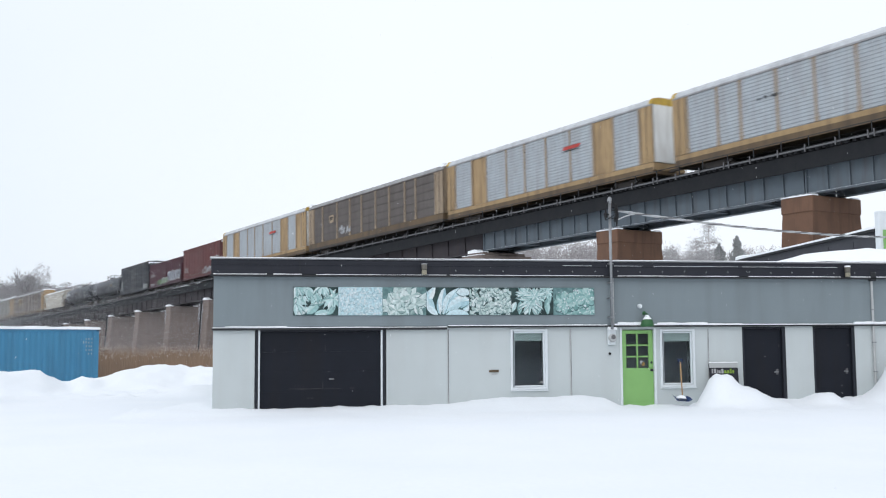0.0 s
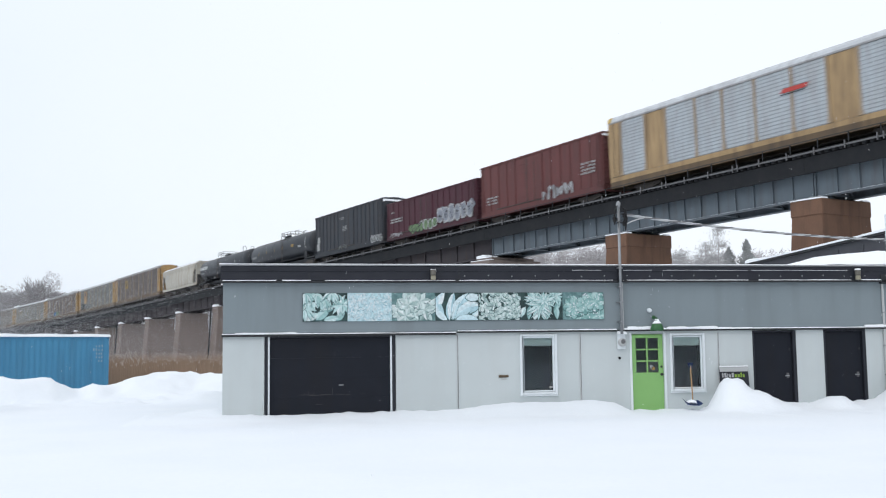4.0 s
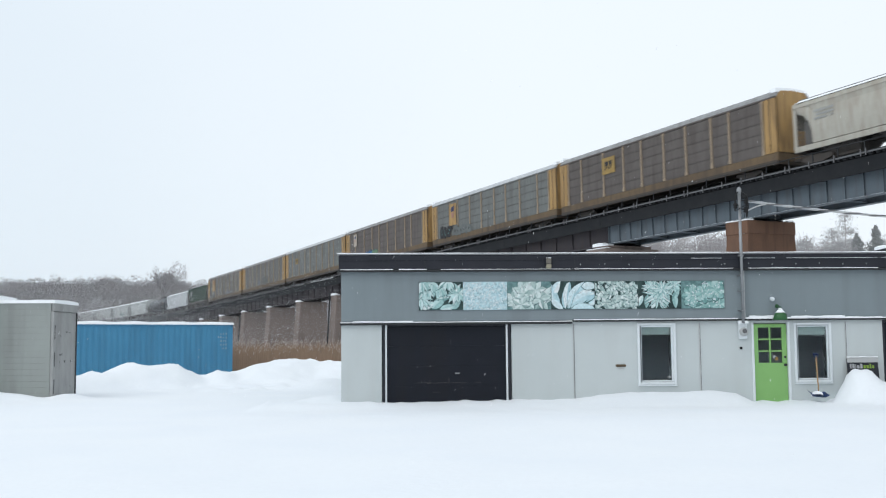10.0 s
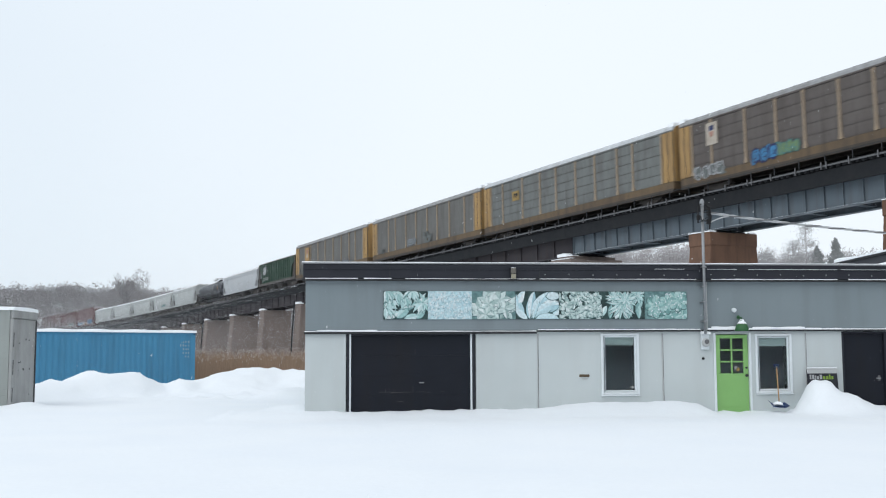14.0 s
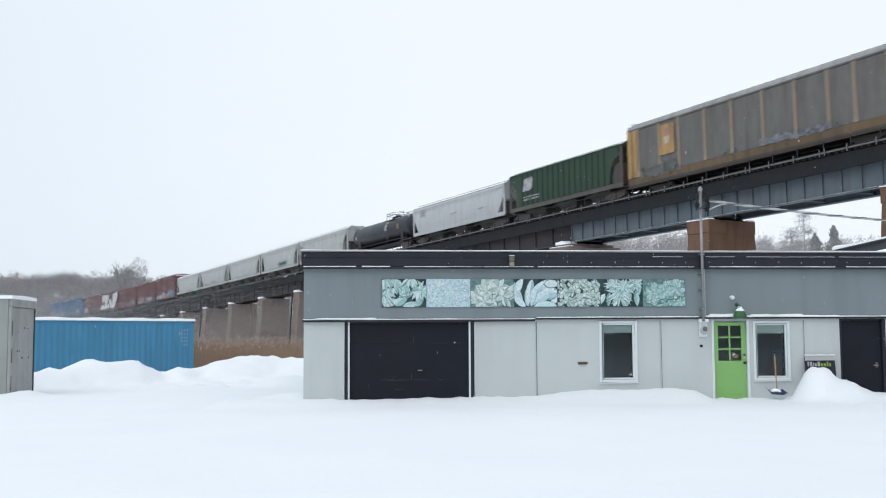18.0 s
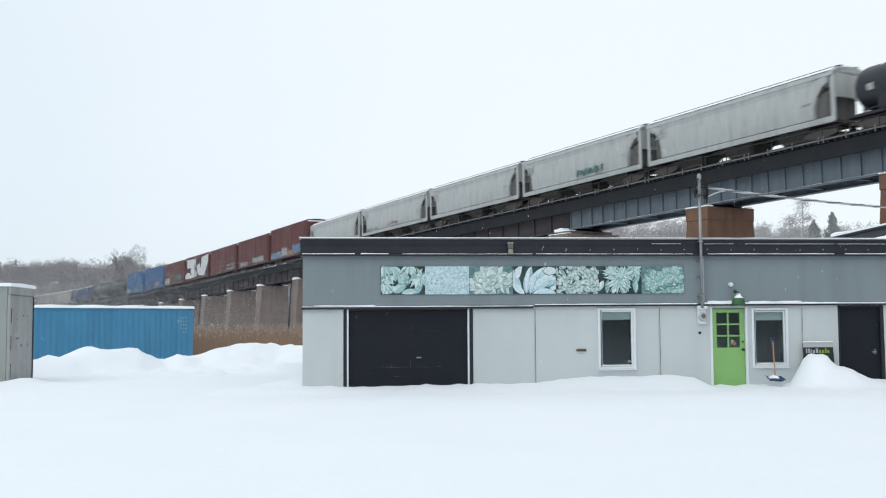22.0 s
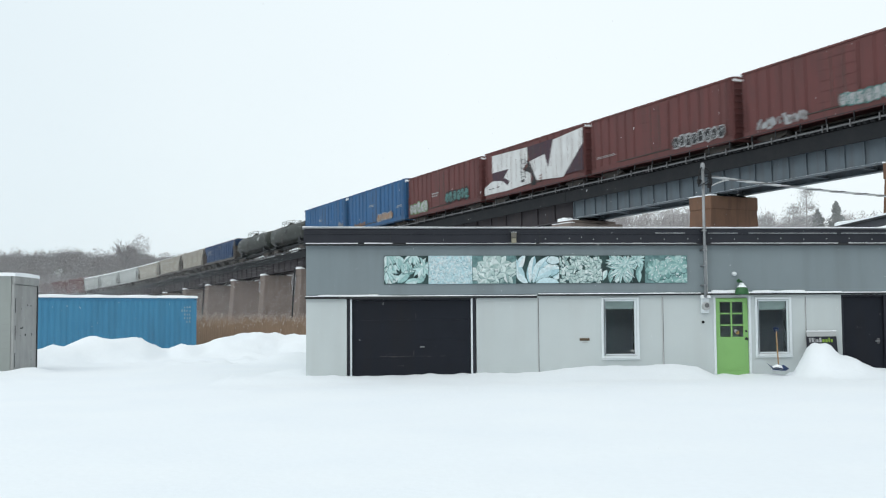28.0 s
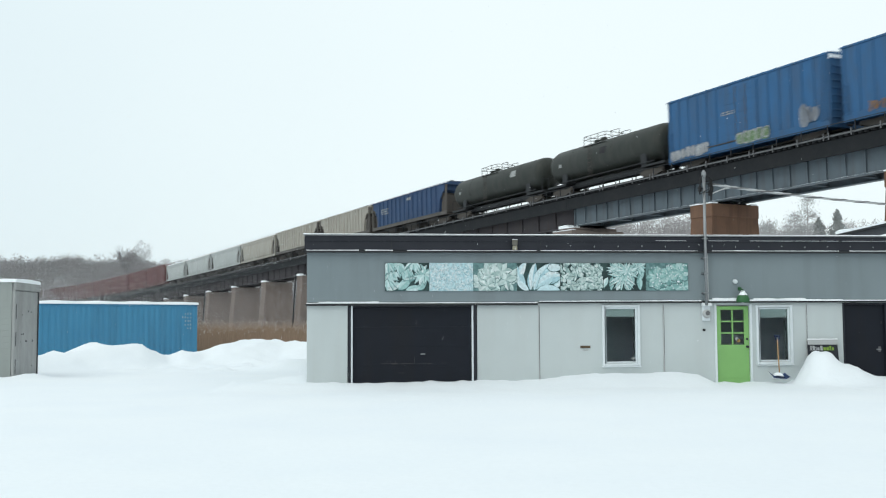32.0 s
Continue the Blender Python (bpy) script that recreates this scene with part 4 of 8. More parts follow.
def boxcar(lo, hi, paint, label, top=5.0, ribs=16, tags=(), letters=(), door_at=0.5, roof=None, white_ends=False, snowy_end=False):
    car, L = new_car("boxcar", label, "freight car", lo, hi)
    h = L / 2
    part("body", CB(-h, h, -1.50, 1.50, 1.12, top - 0.22, 0.03), paint, car)
    prof = [(-1.56, top - 0.24), (-1.54, top - 0.12), (0, top), (1.54, top - 0.12), (1.56, top - 0.24)]
    r = part("roof", Shape().sweep([[(x, y, z) for y, z in prof] for x in (-h - 0.05, h + 0.05)]), roof or paint, car, "low-pitched roof with a dusting of snow")
    seams = Shape()
    for i in range(12):
        x = -h + 0.4 + (L - 0.8) * i / 11
        seams.sweep([[(x + d, y * 1.004, z + 0.025) for y, z in prof] for d in (-0.04, 0.04)])
    part("roof_seam", seams, roof or paint, r)
    part("roof_snow", Shape().sweep([[(x, -1.40, top - 0.07), (x, -0.7, top + 0.0), (x, 0, top + 0.05), (x, 0.7, top + 0.01), (x, 1.4, top - 0.07)] for x in (-h, h)]), FRESH, r)
    part("side_sill", CB(-h, h, -1.56, 1.56, 0.62, 1.15, 0.02), paint, car)
    part("underframe", CB(-h + 0.2, h - 0.2, -0.45, 0.45, 0.5, 0.915, 0.05), TRUCK, car)
    rib = CB(-0.05, 0.05, -0.06, 0.0, 1.16, top - 0.25, 0.015).data("side_rib", paint)
    dx = -h + L * door_at
    dw = 1.65
    for i in range(ribs):
        x = -h + 0.25 + (L - 0.5) * i / (ribs - 1)
        if abs(x - dx) < dw:
            continue
        part("side_rib", rib, None, car).matrix_basis = pose(x, -1.50, 0)
        part("side_rib", rib, None, car).matrix_basis = pose(x, 1.50, 0, 0, 0, 180)
    d = Shape().cbox(dx - dw + 0.1, dx + dw - 0.1, -1.585, -1.503, 1.25, top - 0.4, 0.02)
    door = part("sliding_door", d, paint, car)
    bars = Shape()
    for i in range(5):
        z = 1.7 + (top - 2.6) * i / 4
        bars.box(dx - dw + 0.2, dx + dw - 0.2, -1.605, -1.586, z, z + 0.07)
    part("door_rib", bars, paint, door)
    part("door_track", CB(dx - 3 * dw, dx + dw, -1.60, -1.51, 1.17, 1.23, 0.01), TRUCK, car)
    for k in (-0.5, 0.5):
        part("lock_rod", Shape().tube((dx + k, -1.60, 1.3), (dx + k, -1.60, top - 0.5), 0.025, sides=6), TRUCK, door)
    for x in (-1, 1):
        e = Shape()
        n = 9
        for i in range(n):
            z = 1.25 + (top - 1.75) * i / (n - 1)
            e.tube((x * h, -1.38, z), (x * h, 1.38, z), 0.07, sides=6)
        part("end_corrugation", e, paint, car)
        if top > 4.8:
            part("end_cap", CB(min(x * h, x * (h + 0.04)), max(x * h, x * (h + 0.04)), -1.5, 1.5, top - (0.55 if white_ends or snowy_end else 0.40), top - 0.24, 0.01), FRESH, car, "snow plastered on the end")
        ladder(car, x * (h - 0.35), -1.60, 1.0, 3.0 if x < 0 else top - 0.3, paint)
    for t in tags:
        splash(car, -h + L * t[0], -h + L * t[1], t[2] - 0.45, t[3] - 0.3, t[4], t[5], y=-1.612)
    for i, t in enumerate(letters):
        stencils(car, -h + L * t[0], -h + L * t[1], t[2], t[3], lo + i, t[4] * 0.75 if len(t) > 4 else 0.15, y=-1.612)
    trucks(car, L, 2.2)
    return car


def hopper(lo, hi, paint, label, top=4.6, rounded=True, ribs=0, tags=(), letters=(), full=False):
    car, L = new_car("covered_hopper" if rounded else "hopper_car", label, "freight car", lo, hi)
    h = L / 2
    n = 9

    def section(x, bottom):
        pts = []
        for i in range(n):
            k = i / (n - 1)
            z = bottom + (top - 0.28 - bottom) * k
            y = 1.40 + (0.16 * math.sin(math.pi * min(1.0, 0.12 + k * 0.95)) if rounded else 0.1)
            pts.append((x, -y, z))
        if rounded:
            pts[-1] = (x, -1.46, top - 0.34)
            pts[-2] = (x, -1.55, top - 0.62)
        pts += [(x, -0.95, top - 0.06), (x, 0, top), (x, 0.95, top - 0.06)]
        return pts + [(p[0], -p[1], p[2]) for p in reversed(pts[:n])]

    # the sides run full length; below, the ends slope in to the bays
    body = Shape()
    low = 1.45 if rounded else 1.4
    body.sweep([section(-h + 0.45, 3.6), section(-h + 0.95, 3.4), section(-h + 1.4, 2.9), section(-h + 1.65, 2.2), section(-h + 1.7, low), section(h - 1.7, low), section(h - 1.65, 2.2), section(h - 1.4, 2.9), section(h - 0.95, 3.4), section(h - 0.45, 3.6)])
    if full:
        body = Shape().sweep([section(-h + 0.12, 3.1), section(-h + 1.35, 1.38), section(h - 1.35, 1.38), section(h - 0.12, 3.1)])
    part("body", body, paint, car, smooth=False)
    for x in (-1, 1):
        a, b = x * (h - 0.9), x * (h - 0.02)
        lo_x, hi_x = min(a, b), max(a, b)
        part("end_roof", Shape().sweep([section(lo_x, 3.9)[6:16], section(hi_x, 3.9)[6:16]], closed=True), paint, car)
        for y in (-1.42, 1.42):
            part("end_post", B(hi_x - 0.30 if x > 0 else lo_x, hi_x if x > 0 else lo_x + 0.30, y - 0.05, y + 0.05, 1.1, top - 0.4), paint if rounded else TRUCK, car)
        # a dark box fills the end opening in place of its shade
        dark_a, dark_b = sorted((x * (h - 0.55), x * (h - 2.7)))
        part("end_bay", CB(dark_a, dark_b, -1.22, 1.22, 1.12, 3.2, 0.2), BAY_GREY if rounded else TRUCK, car, "dark box filling in the shade under the sloping end sheet")
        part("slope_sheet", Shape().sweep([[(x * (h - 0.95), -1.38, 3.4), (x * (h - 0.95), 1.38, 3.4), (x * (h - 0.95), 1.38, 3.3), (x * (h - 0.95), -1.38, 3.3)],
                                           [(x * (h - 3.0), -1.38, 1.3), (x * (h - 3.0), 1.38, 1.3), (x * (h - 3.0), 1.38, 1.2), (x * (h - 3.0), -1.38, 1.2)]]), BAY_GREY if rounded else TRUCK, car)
        if rounded:
            part("end_wall", B(lo_x + 0.02 if x < 0 else hi_x - 0.06, lo_x + 0.06 if x < 0 else hi_x - 0.02, -1.37, 1.37, 2.6, top - 0.42), paint, car)
        ladder(car, x * (h - 0.55), -1.46, 1.0, top - 0.9, BAY_GREY if rounded else TRUCK, w=0.36)
        part("platform", CB(lo_x, hi_x, -1.45, 1.45, 0.98, 1.10, 0.02), TRUCK, car)
    for y, low_edge in ((-1.44, 1.02), (1.44, 1.06)):
        part("side_sill", CB(-h + 0.1, h - 0.1, y - 0.05, y + 0.05, low_edge, 1.40, 0.02), paint if rounded else UNDER_GREY, car)
    part("centre_sill", CB(-h + 0.2, h - 0.2, -0.2, 0.2, 0.96, 1.3, 0.03), UNDER_GREY, car)
    for f in (-0.28, 0.0, 0.28):
        bay = Shape()
        x = f * L
        bay.sweep([[(x - 1.9, -1.3, 1.6), (x + 1.9, -1.3, 1.6), (x + 1.9, 1.3, 1.6), (x - 1.9, 1.3, 1.6)], [(x - 1.6, -1.15, 1.1), (x + 1.6, -1.15, 1.1), (x + 1.6, 1.15, 1.1), (x - 1.6, 1.15, 1.1)], [(x - 1.15, -0.55, 0.3), (x + 1.15, -0.55, 0.3), (x + 1.15, 0.55, 0.3), (x - 1.15, 0.55, 0.3)]])
        chute = part("discharge_bay", bay, UNDER_GREY, car)
        for dx in (-1.2, 0.0, 1.2):
            part("outlet_rib", CB(x + dx - 0.04, x + dx + 0.04, -1.30, -1.0, 0.98, 1.5, 0.01), BAY_GREY, chute)
        part("outlet_gate", CB(x - 1.0, x + 1.0, -0.75, -0.5, 0.34, 0.52, 0.02), TRUCK, chute)
    # running boards and hatches on the roof
    for y in (-0.7, 0.7):
        part("running_board", CB(-h + 0.05, h - 0.05, y - 0.2, y + 0.2, top + 0.03, top + 0.055, 0.008), STEEL, car)
    hatch = CB(-1.4, 1.4, -0.3, 0.3, top - 0.02, top + 0.13, 0.03).data("hatch", paint)
    for i in range(4):
        part("hatch", hatch, None, car).matrix_basis = pose(-h + 2.6 + (L - 5.2) * i / 3, 0, 0)
    part("roof_snow", Shape().sweep([[(x, -1.51 if rounded else -1.3, top - (0.30 if rounded else 0.17)), (x, -0.95, top - 0.015), (x, 0, top + 0.05), (x, 0.95, top - 0.015), (x, 1.3, top - 0.17)] for x in (-h + 0.3, h - 0.3)]), FRESH, car, "thin snow on the roof")
    part("eave", CB(-h + 0.3, h - 0.3, -1.58, -1.50, top - (0.66 if rounded else 0.34), top - (0.60 if rounded else 0.24), 0.01), paint, car)
    if ribs:
        rib = CB(-0.05, 0.05, -0.07, 0.05, 1.42, top - 0.3, 0.015).data("side_rib", paint)
        for i in range(ribs):
            x = -h + 2.4 + (L - 4.8) * i / (ribs - 1)
            part("side_rib", rib, None, car).matrix_basis = pose(x, -1.52, 0)
    for t in tags:
        splash(car, -h + L * t[0], -h + L * t[1], t[2], t[3], t[4], t[5], y=-1.60)
    for i, t in enumerate(letters):
        stencils(car, -h + L * t[0], -h + L * t[1], t[2], t[3], lo + i, t[4] * 0.75 if len(t) > 4 else 0.15, y=-1.585)
    trucks(car, L, 1.6)
    return car


def tanker(lo, hi, paint, label, top=4.55, radius=1.5, marks=(), patches=(), platform=0.5, rail_len=1.6, dome=0.0, hoops=None):
    car, L = new_car("tank_car", label, "freight car", lo, hi)
    h = L / 2 - 0.25
    zc = top - radius
    prof = [(0.05, -h), (radius * 0.5, -h + 0.08), (radius * 0.8, -h + 0.25), (radius * 0.95, -h + 0.5), (radius, -h + 0.85), (radius, 0), (radius, h - 0.85), (radius * 0.95, h - 0.5), (radius * 0.8, h - 0.25), (radius * 0.5, h - 0.08), (0.05, h)]
    part("barrel", Shape().lathe(prof, (0, 0, zc), 28, "X"), paint, car, smooth=True)
    band = Shape().lathe([(radius + 0.012, -0.06), (radius + 0.012, 0.06)], (0, 0, zc), 28, "X").data("band", paint)
    for f in (-0.55, -0.2, 0.2, 0.55):
        part("band", band, None, car).matrix_basis = pose(f * h, 0, 0)
    part("underframe", CB(-L / 2 + 0.1, L / 2 - 0.1, -0.35, 0.35, 0.75, 1.25, 0.04), DARK_STEEL, car)
    for x in (-1, 1):
        part("end_sill", CB(min(x * (L / 2 - 2.8), x * (L / 2)), max(x * (L / 2 - 2.8), x * L / 2), -1.3, 1.3, 0.95, 1.15, 0.03), DARK_STEEL, car)
        s = Shape()
        for y in (-1.3, 1.3):
            s.tube((x * (L / 2 - 0.1), y, 1.15), (x * (L / 2 - 0.1), y, 2.2), 0.03, sides=5)
        s.tube((x * (L / 2 - 0.1), -1.3, 2.2), (x * (L / 2 - 0.1), 1.3, 2.2), 0.03, sides=5)
        part("end_rail", s, DARK_STEEL, car)
        part("saddle", CB(x * (L / 2 - 2.6) - 0.35, x * (L / 2 - 2.6) + 0.35, -1.25, 1.25, 1.15, zc - 0.6, 0.04), DARK_STEEL, car)
    px = -h + 2 * h * platform
    part("dome", Shape().lathe([(0.32, top - 0.1), (0.32, top + 0.22), (0.27, top + 0.30), (0.05, top + 0.32)], (px + dome, 0, 0), 16), paint, car)
    part("valve_box", CB(px + dome - 1.1, px + dome - 0.55, -0.28, 0.28, top - 0.1, top + 0.22, 0.03), paint, car)
    guard = Shape()
    for z in (top + 0.22, top + 0.50):
        for y in (-1.0, 1.0):
            guard.tube((px - rail_len, y, z), (px + rail_len, y, z), 0.025, sides=5)
        for dx in (-rail_len, rail_len):
            guard.tube((px + dx, -1.0, z), (px + dx, 1.0, z), 0.025, sides=5)
    guard = tagged(part("guard_rail", guard, DARK_STEEL, car), "thin safety rail round the top fittings")
    upright = Shape().tube((0, 0, top - 0.4), (0, 0, top + 0.50), 0.026, sides=5).data("rail_post", DARK_STEEL)
    for dx in (-rail_len, -rail_len / 3, rail_len / 3, rail_len):
        for y in (-1.0, 1.0):
            part("rail_post", upright, None, guard).matrix_basis = pose(px + dx, y, 0)
    for at, wide in hoops or ((rail_len + 0.25, 1.1),):
        hoop = Shape()
        for y in (-0.55, 0.55):
            hoop.tube((px + at, y, top - 0.15), (px + at, y, top + 0.52), 0.026, sides=5)
            hoop.tube((px + at, y, top + 0.52), (px + at + wide, y, top + 0.50), 0.026, sides=5)
            hoop.tube((px + at + wide, y, top + 0.50), (px + at + wide, y, top - 0.15), 0.026, sides=5)
        part("grab_hoop", hoop, DARK_STEEL, car, "tall thin hoop beside the top rail")
    part("platform", CB(px - rail_len, px + rail_len, -1.05, -0.55, top - 0.36, top - 0.32, 0.01), DARK_STEEL, car)
    ladder(car, px, -1.56, 1.2, top - 0.35, TRUCK)
    part("side_pipe", Shape().tube((-h + 1, -1.25, 1.32), (h - 1, -1.25, 1.32), 0.05, sides=6), DARK_STEEL, car)

    def plate(f, w, z, height, m, name):
        s = Shape()
        rows = []
        for k in range(5):
            zz = z + height * k / 4
            y = -math.sqrt(max(0.01, (radius + 0.02) ** 2 - (zz - zc) ** 2))
            rows.append([(-h + 2 * h * f, y, zz), (-h + 2 * h * f + w, y, zz)])
        s.sweep(rows, closed=False)
        part(name, s, m, car)
    for f, w, z, height, m in patches:
        plate(f, w, z, height, TAGS[m] if isinstance(m, str) else m, "marking")
    for f0, f1, z, size in marks:
        x, i = f0, 0
        while x < f1:
            plate(x, size * 0.7, z, size, TAGS["chalk"] if size > 0.3 else PALE, "letter_bar")
            x += size / (2 * h)
    trucks(car, L, 1.9)
    return car


SILVER_POSTS = (0.0, 0.106, 0.193, 0.311, 0.412, 0.525, 0.645, 0.753, 0.842, 0.94, 1.0)
SILVER_EVEN = (0.0, 0.109, 0.187, 0.304, 0.418, 0.535, 0.64, 0.74, 0.83, 0.915, 1.0)
RACK_POSTS = (0.0, 0.085, 0.223, 0.34, 0.44, 0.557, 0.666, 0.784, 0.863, 1.0)
TURNED_POSTS = [1.0 - f for f in reversed(RACK_POSTS)]
SIL = "silver and mustard-yellow autorack with corrugated side panels"
BRN = "grimy brown autorack with tan posts and yellow ends"
GRN = "weathered grey-green autorack with yellow ends"

autorack(368.3, 396.8, SILVER, YELLOW, ROOF_GREY, SILVER_EVEN, SIL, 5.95, True, tags=((0.27, 0.34, 3.9, 4.1, ("black",), 2),))
rack = autorack(339.6, 367.1, SILVER, YELLOW, ROOF_GREY, (0.0, 0.111, 0.203, 0.327, 0.433, 0.551, 0.677, 0.791, 0.885, 1.0), SIL, 6.09, True, wide=((0.156, 0.230), (0.747, 0.82)), tags=((0.627, 0.71, 3.9, 4.25, ("red", "red"), 3),))
part("drawbar", Shape().tube((13.3, 0, 0.87), (14.5, 0, 0.87), 0.10, sides=8), TRUCK, rack)
autorack(310.0, 339.6, RACK_BROWN, RACK_POST, ROOF_DIRTY, RACK_POSTS, BRN, 6.0, logo=(0.205, ("tan", "black"), 1.1), tags=((0.27, 0.36, 2.0, 2.9, ("white",), 5),))
autorack(282.3, 310.0, SILVER, YELLOW, ROOF_GREY, SILVER_POSTS, SIL, 6.08, True, wide=((0.15, 0.22), (0.715, 0.785), (0.89, 0.96)), tags=((0.60, 0.68, 3.9, 4.25, ("red", "red"), 4),))
boxcar(265.2, 282.3, BOX_RED, "dull red boxcar with white stencils and a snowy roof", 5.3, 14, tags=((0.55, 0.78, 1.4, 2.4, ("white",), 8),), letters=((0.06, 0.16, 2.2, 3), (0.85, 0.95, 3.0, 4)), door_at=0.45)
boxcar(248.0, 265.2, BOX_MAROON, "maroon boxcar with white and green graffiti", 4.58, 16, tags=((0.28, 0.44, 1.25, 2.1, ("green", "black"), 11), (0.40, 0.60, 1.25, 2.3, ("green", "white", "black"), 13), (0.60, 0.97, 1.45, 3.05, ("silver", "white", "black"), 12), (0.04, 0.2, 1.3, 1.7, ("white",), 17)), letters=((0.06, 0.20, 2.6, 2, 0.2), (0.06, 0.10, 3.3, 1, 0.2)), door_at=0.45)
slate_car = boxcar(230.8, 248.0, BOX_BLACK, "slate-grey boxcar with pale patches and rust", 5.45, 18, tags=((0.84, 0.985, 1.25, 2.0, ("grey", "white"), 14), (0.38, 0.5, 1.3, 1.75, ("grey",), 15)), letters=((0.40, 0.46, 4.4, 2, 0.14), (0.44, 0.50, 3.4, 4, 0.12)), snowy_end=True)
part("pale_patch", B(-7.55, -6.85, -1.618, -1.612, 1.4, 2.2), PALE, slate_car, "pale repainted patch")
part("pale_patch", B(-7.35, -6.75, -1.618, -1.612, 2.25, 2.95), PALE, slate_car, "pale repainted patch")
tanker(209.9, 230.8, TANK_BLACK, "long black tank car with yellow marks", 4.4, 1.55, marks=((0.05, 0.13, 2.45, 0.24),), patches=((0.70, 0.7, 2.75, 0.32, "yellow"), (0.80, 0.8, 2.5, 0.25, PALE), (0.90, 0.15, 2.2, 1.3, PALE), (0.17, 0.10, 2.75, 0.35, "yellow"), (0.30, 0.12, 2.75, 0.35, "yellow"), (0.43, 0.12, 2.75, 0.35, "yellow"), (0.56, 0.12, 2.75, 0.35, "yellow")), platform=0.556, rail_len=1.45, dome=-1.15, hoops=((-2.5, 0.5), (1.85, 1.0)))
tanker(189.2, 209.9, TANK_BLACK, "long black tank car with white lettering", 4.4, 1.55, marks=((0.05, 0.19, 2.85, 0.45), (0.05, 0.12, 2.3, 0.18)), patches=((0.47, 0.45, 2.95, 0.32, "yellow"), (0.78, 0.35, 2.65, 0.4, PALE)), platform=0.425, rail_len=1.1, dome=0.8, hoops=((7.6, 1.1),))
hopper(171.3, 189.0, HOPPER_CREAM, "cream covered hopper with rust stains", 4.65, True, letters=((0.12, 0.22, 3.4, 3),))
autorack(142.0, 170.6, RACK_BROWN, YELLOW_DEEP, ROOF_DIRTY, RACK_POSTS, BRN, 5.87, logo=(0.28, ("yellow", "black"), 1.9))
autorack(114.0, 142.0, RACK_GREY, YELLOW_DEEP, ROOF_GREY, TURNED_POSTS, GRN, 5.87, logo=(0.20, ("frame", "navy", "brick"), 1.8), tags=((0.08, 0.18, 1.5, 2.9, ("black", "black", "teal"), 21), (0.205, 0.36, 1.55, 2.6, ("grey", "grey", "black"), 24)))
autorack(85.2, 113.3, RACK_BROWN, YELLOW_DEEP, ROOF_DIRTY, RACK_POSTS, BRN, 5.87, logo=(0.13, ("cream", "navy", "brick"), 1.2), tags=((0.06, 0.17, 1.3, 2.3, ("grey", "white"), 22), (0.27, 0.36, 1.4, 2.5, ("blue", "navy"), 23), (0.35, 0.43, 1.6, 2.5, ("green", "teal"), 28)))
autorack(55.9, 85.2, RACK_GREY, YELLOW_DEEP, ROOF_GREY, RACK_POSTS, GRN, 5.87, logo=(0.21, ("yellow", "black"), 1.2))
autorack(28.4, 55.9, RACK_DUN, YELLOW_DEEP, ROOF_DIRTY, TURNED_POSTS, BRN, 5.83, seams=False,
         tags=((0.10, 0.132, 1.6, 2.2, ("grey",), 25), (0.365, 0.455, 1.8, 2.5, ("grey", "silver"), 30), (0.524, 0.608, 1.7, 2.9, ("grey",), 32)))
autorack(0.35, 27.4, RACK_DUN, YELLOW_DEEP, ROOF_DIRTY, (0.0, 0.107, 0.204, 0.325, 0.442, 0.568, 0.69, 0.806, 0.894, 1.0), BRN, 5.82, logo=(0.185, ("frame", "brick", "cream"), 1.7), seams=False,
         tags=((0.06, 0.24, 1.3, 2.5, ("grey",), 26), (0.40, 0.46, 1.6, 2.1, ("grey",), 33), (0.55, 0.8, 1.6, 2.2, ("silver",), 27)))
hopper(-17.9, 0.3, HOPPER_GREEN, "dark green ribbed hopper car with a pale mark", 4.75, False, 16, tags=((0.16, 0.24, 2.6, 4.0, ("white", "white"), 31),), letters=((0.15, 0.3, 2.1, 2),))
hopper(-38.8, -18.0, HOPPER_WHITE, "pale grey-white covered hopper", 4.42, True, full=True, letters=((0.1, 0.16, 3.5, 3), (0.45, 0.52, 2.4, 1), (0.75, 0.8, 2.2, 1)))
tanker(-57.3, -38.9, TANK_BLACK, "short black tank car splashed with white", 4.15, 1.4, patches=((0.60, 0.7, 2.6, 1.1, PALE), (0.8, 0.5, 2.5, 0.6, "orange"), (0.08, 0.5, 2.4, 0.4, PALE), (0.2, 0.12, 3.7, 0.3, PALE), (0.3, 0.12, 3.7, 0.3, PALE), (0.4, 0.12, 3.7, 0.3, PALE), (0.5, 0.12, 3.7, 0.3, PALE), (0.12, 0.14, 3.85, 0.12, FRESH), (0.26, 0.3, 3.9, 0.1, FRESH), (0.45, 0.14, 3.88, 0.12, FRESH), (0.75, 0.3, 3.86, 0.12, FRESH), (0.88, 0.14, 3.85, 0.12, FRESH), (0.94, 0.14, 3.6, 0.2, FRESH)), platform=0.66, rail_len=1.15)
HOP = "pale grey covered hopper with dark end bays"
edges = (-57.3, -76.4, -94.6, -113.5, -132.3, -150.6)
for i, (hi, lo) in enumerate(zip(edges, edges[1:])):
    hopper(lo, hi, HOPPER_GREY, HOP, 4.6, True, letters=((0.06, 0.12, 3.4, 3), (0.86, 0.9, 2.4, 1)),
           tags={1: ((0.5, 0.72, 1.5, 2.3, ("teal",), 41),), 3: ((0.08, 0.2, 1.4, 1.8, ("pink",), 43), (0.22, 0.29, 1.5, 1.75, ("grey",), 45), (0.42, 0.60, 1.5, 1.95, ("pink",), 44))}.get(i, ()))
RED = "oxide-red boxcar with graffiti along its lower side"
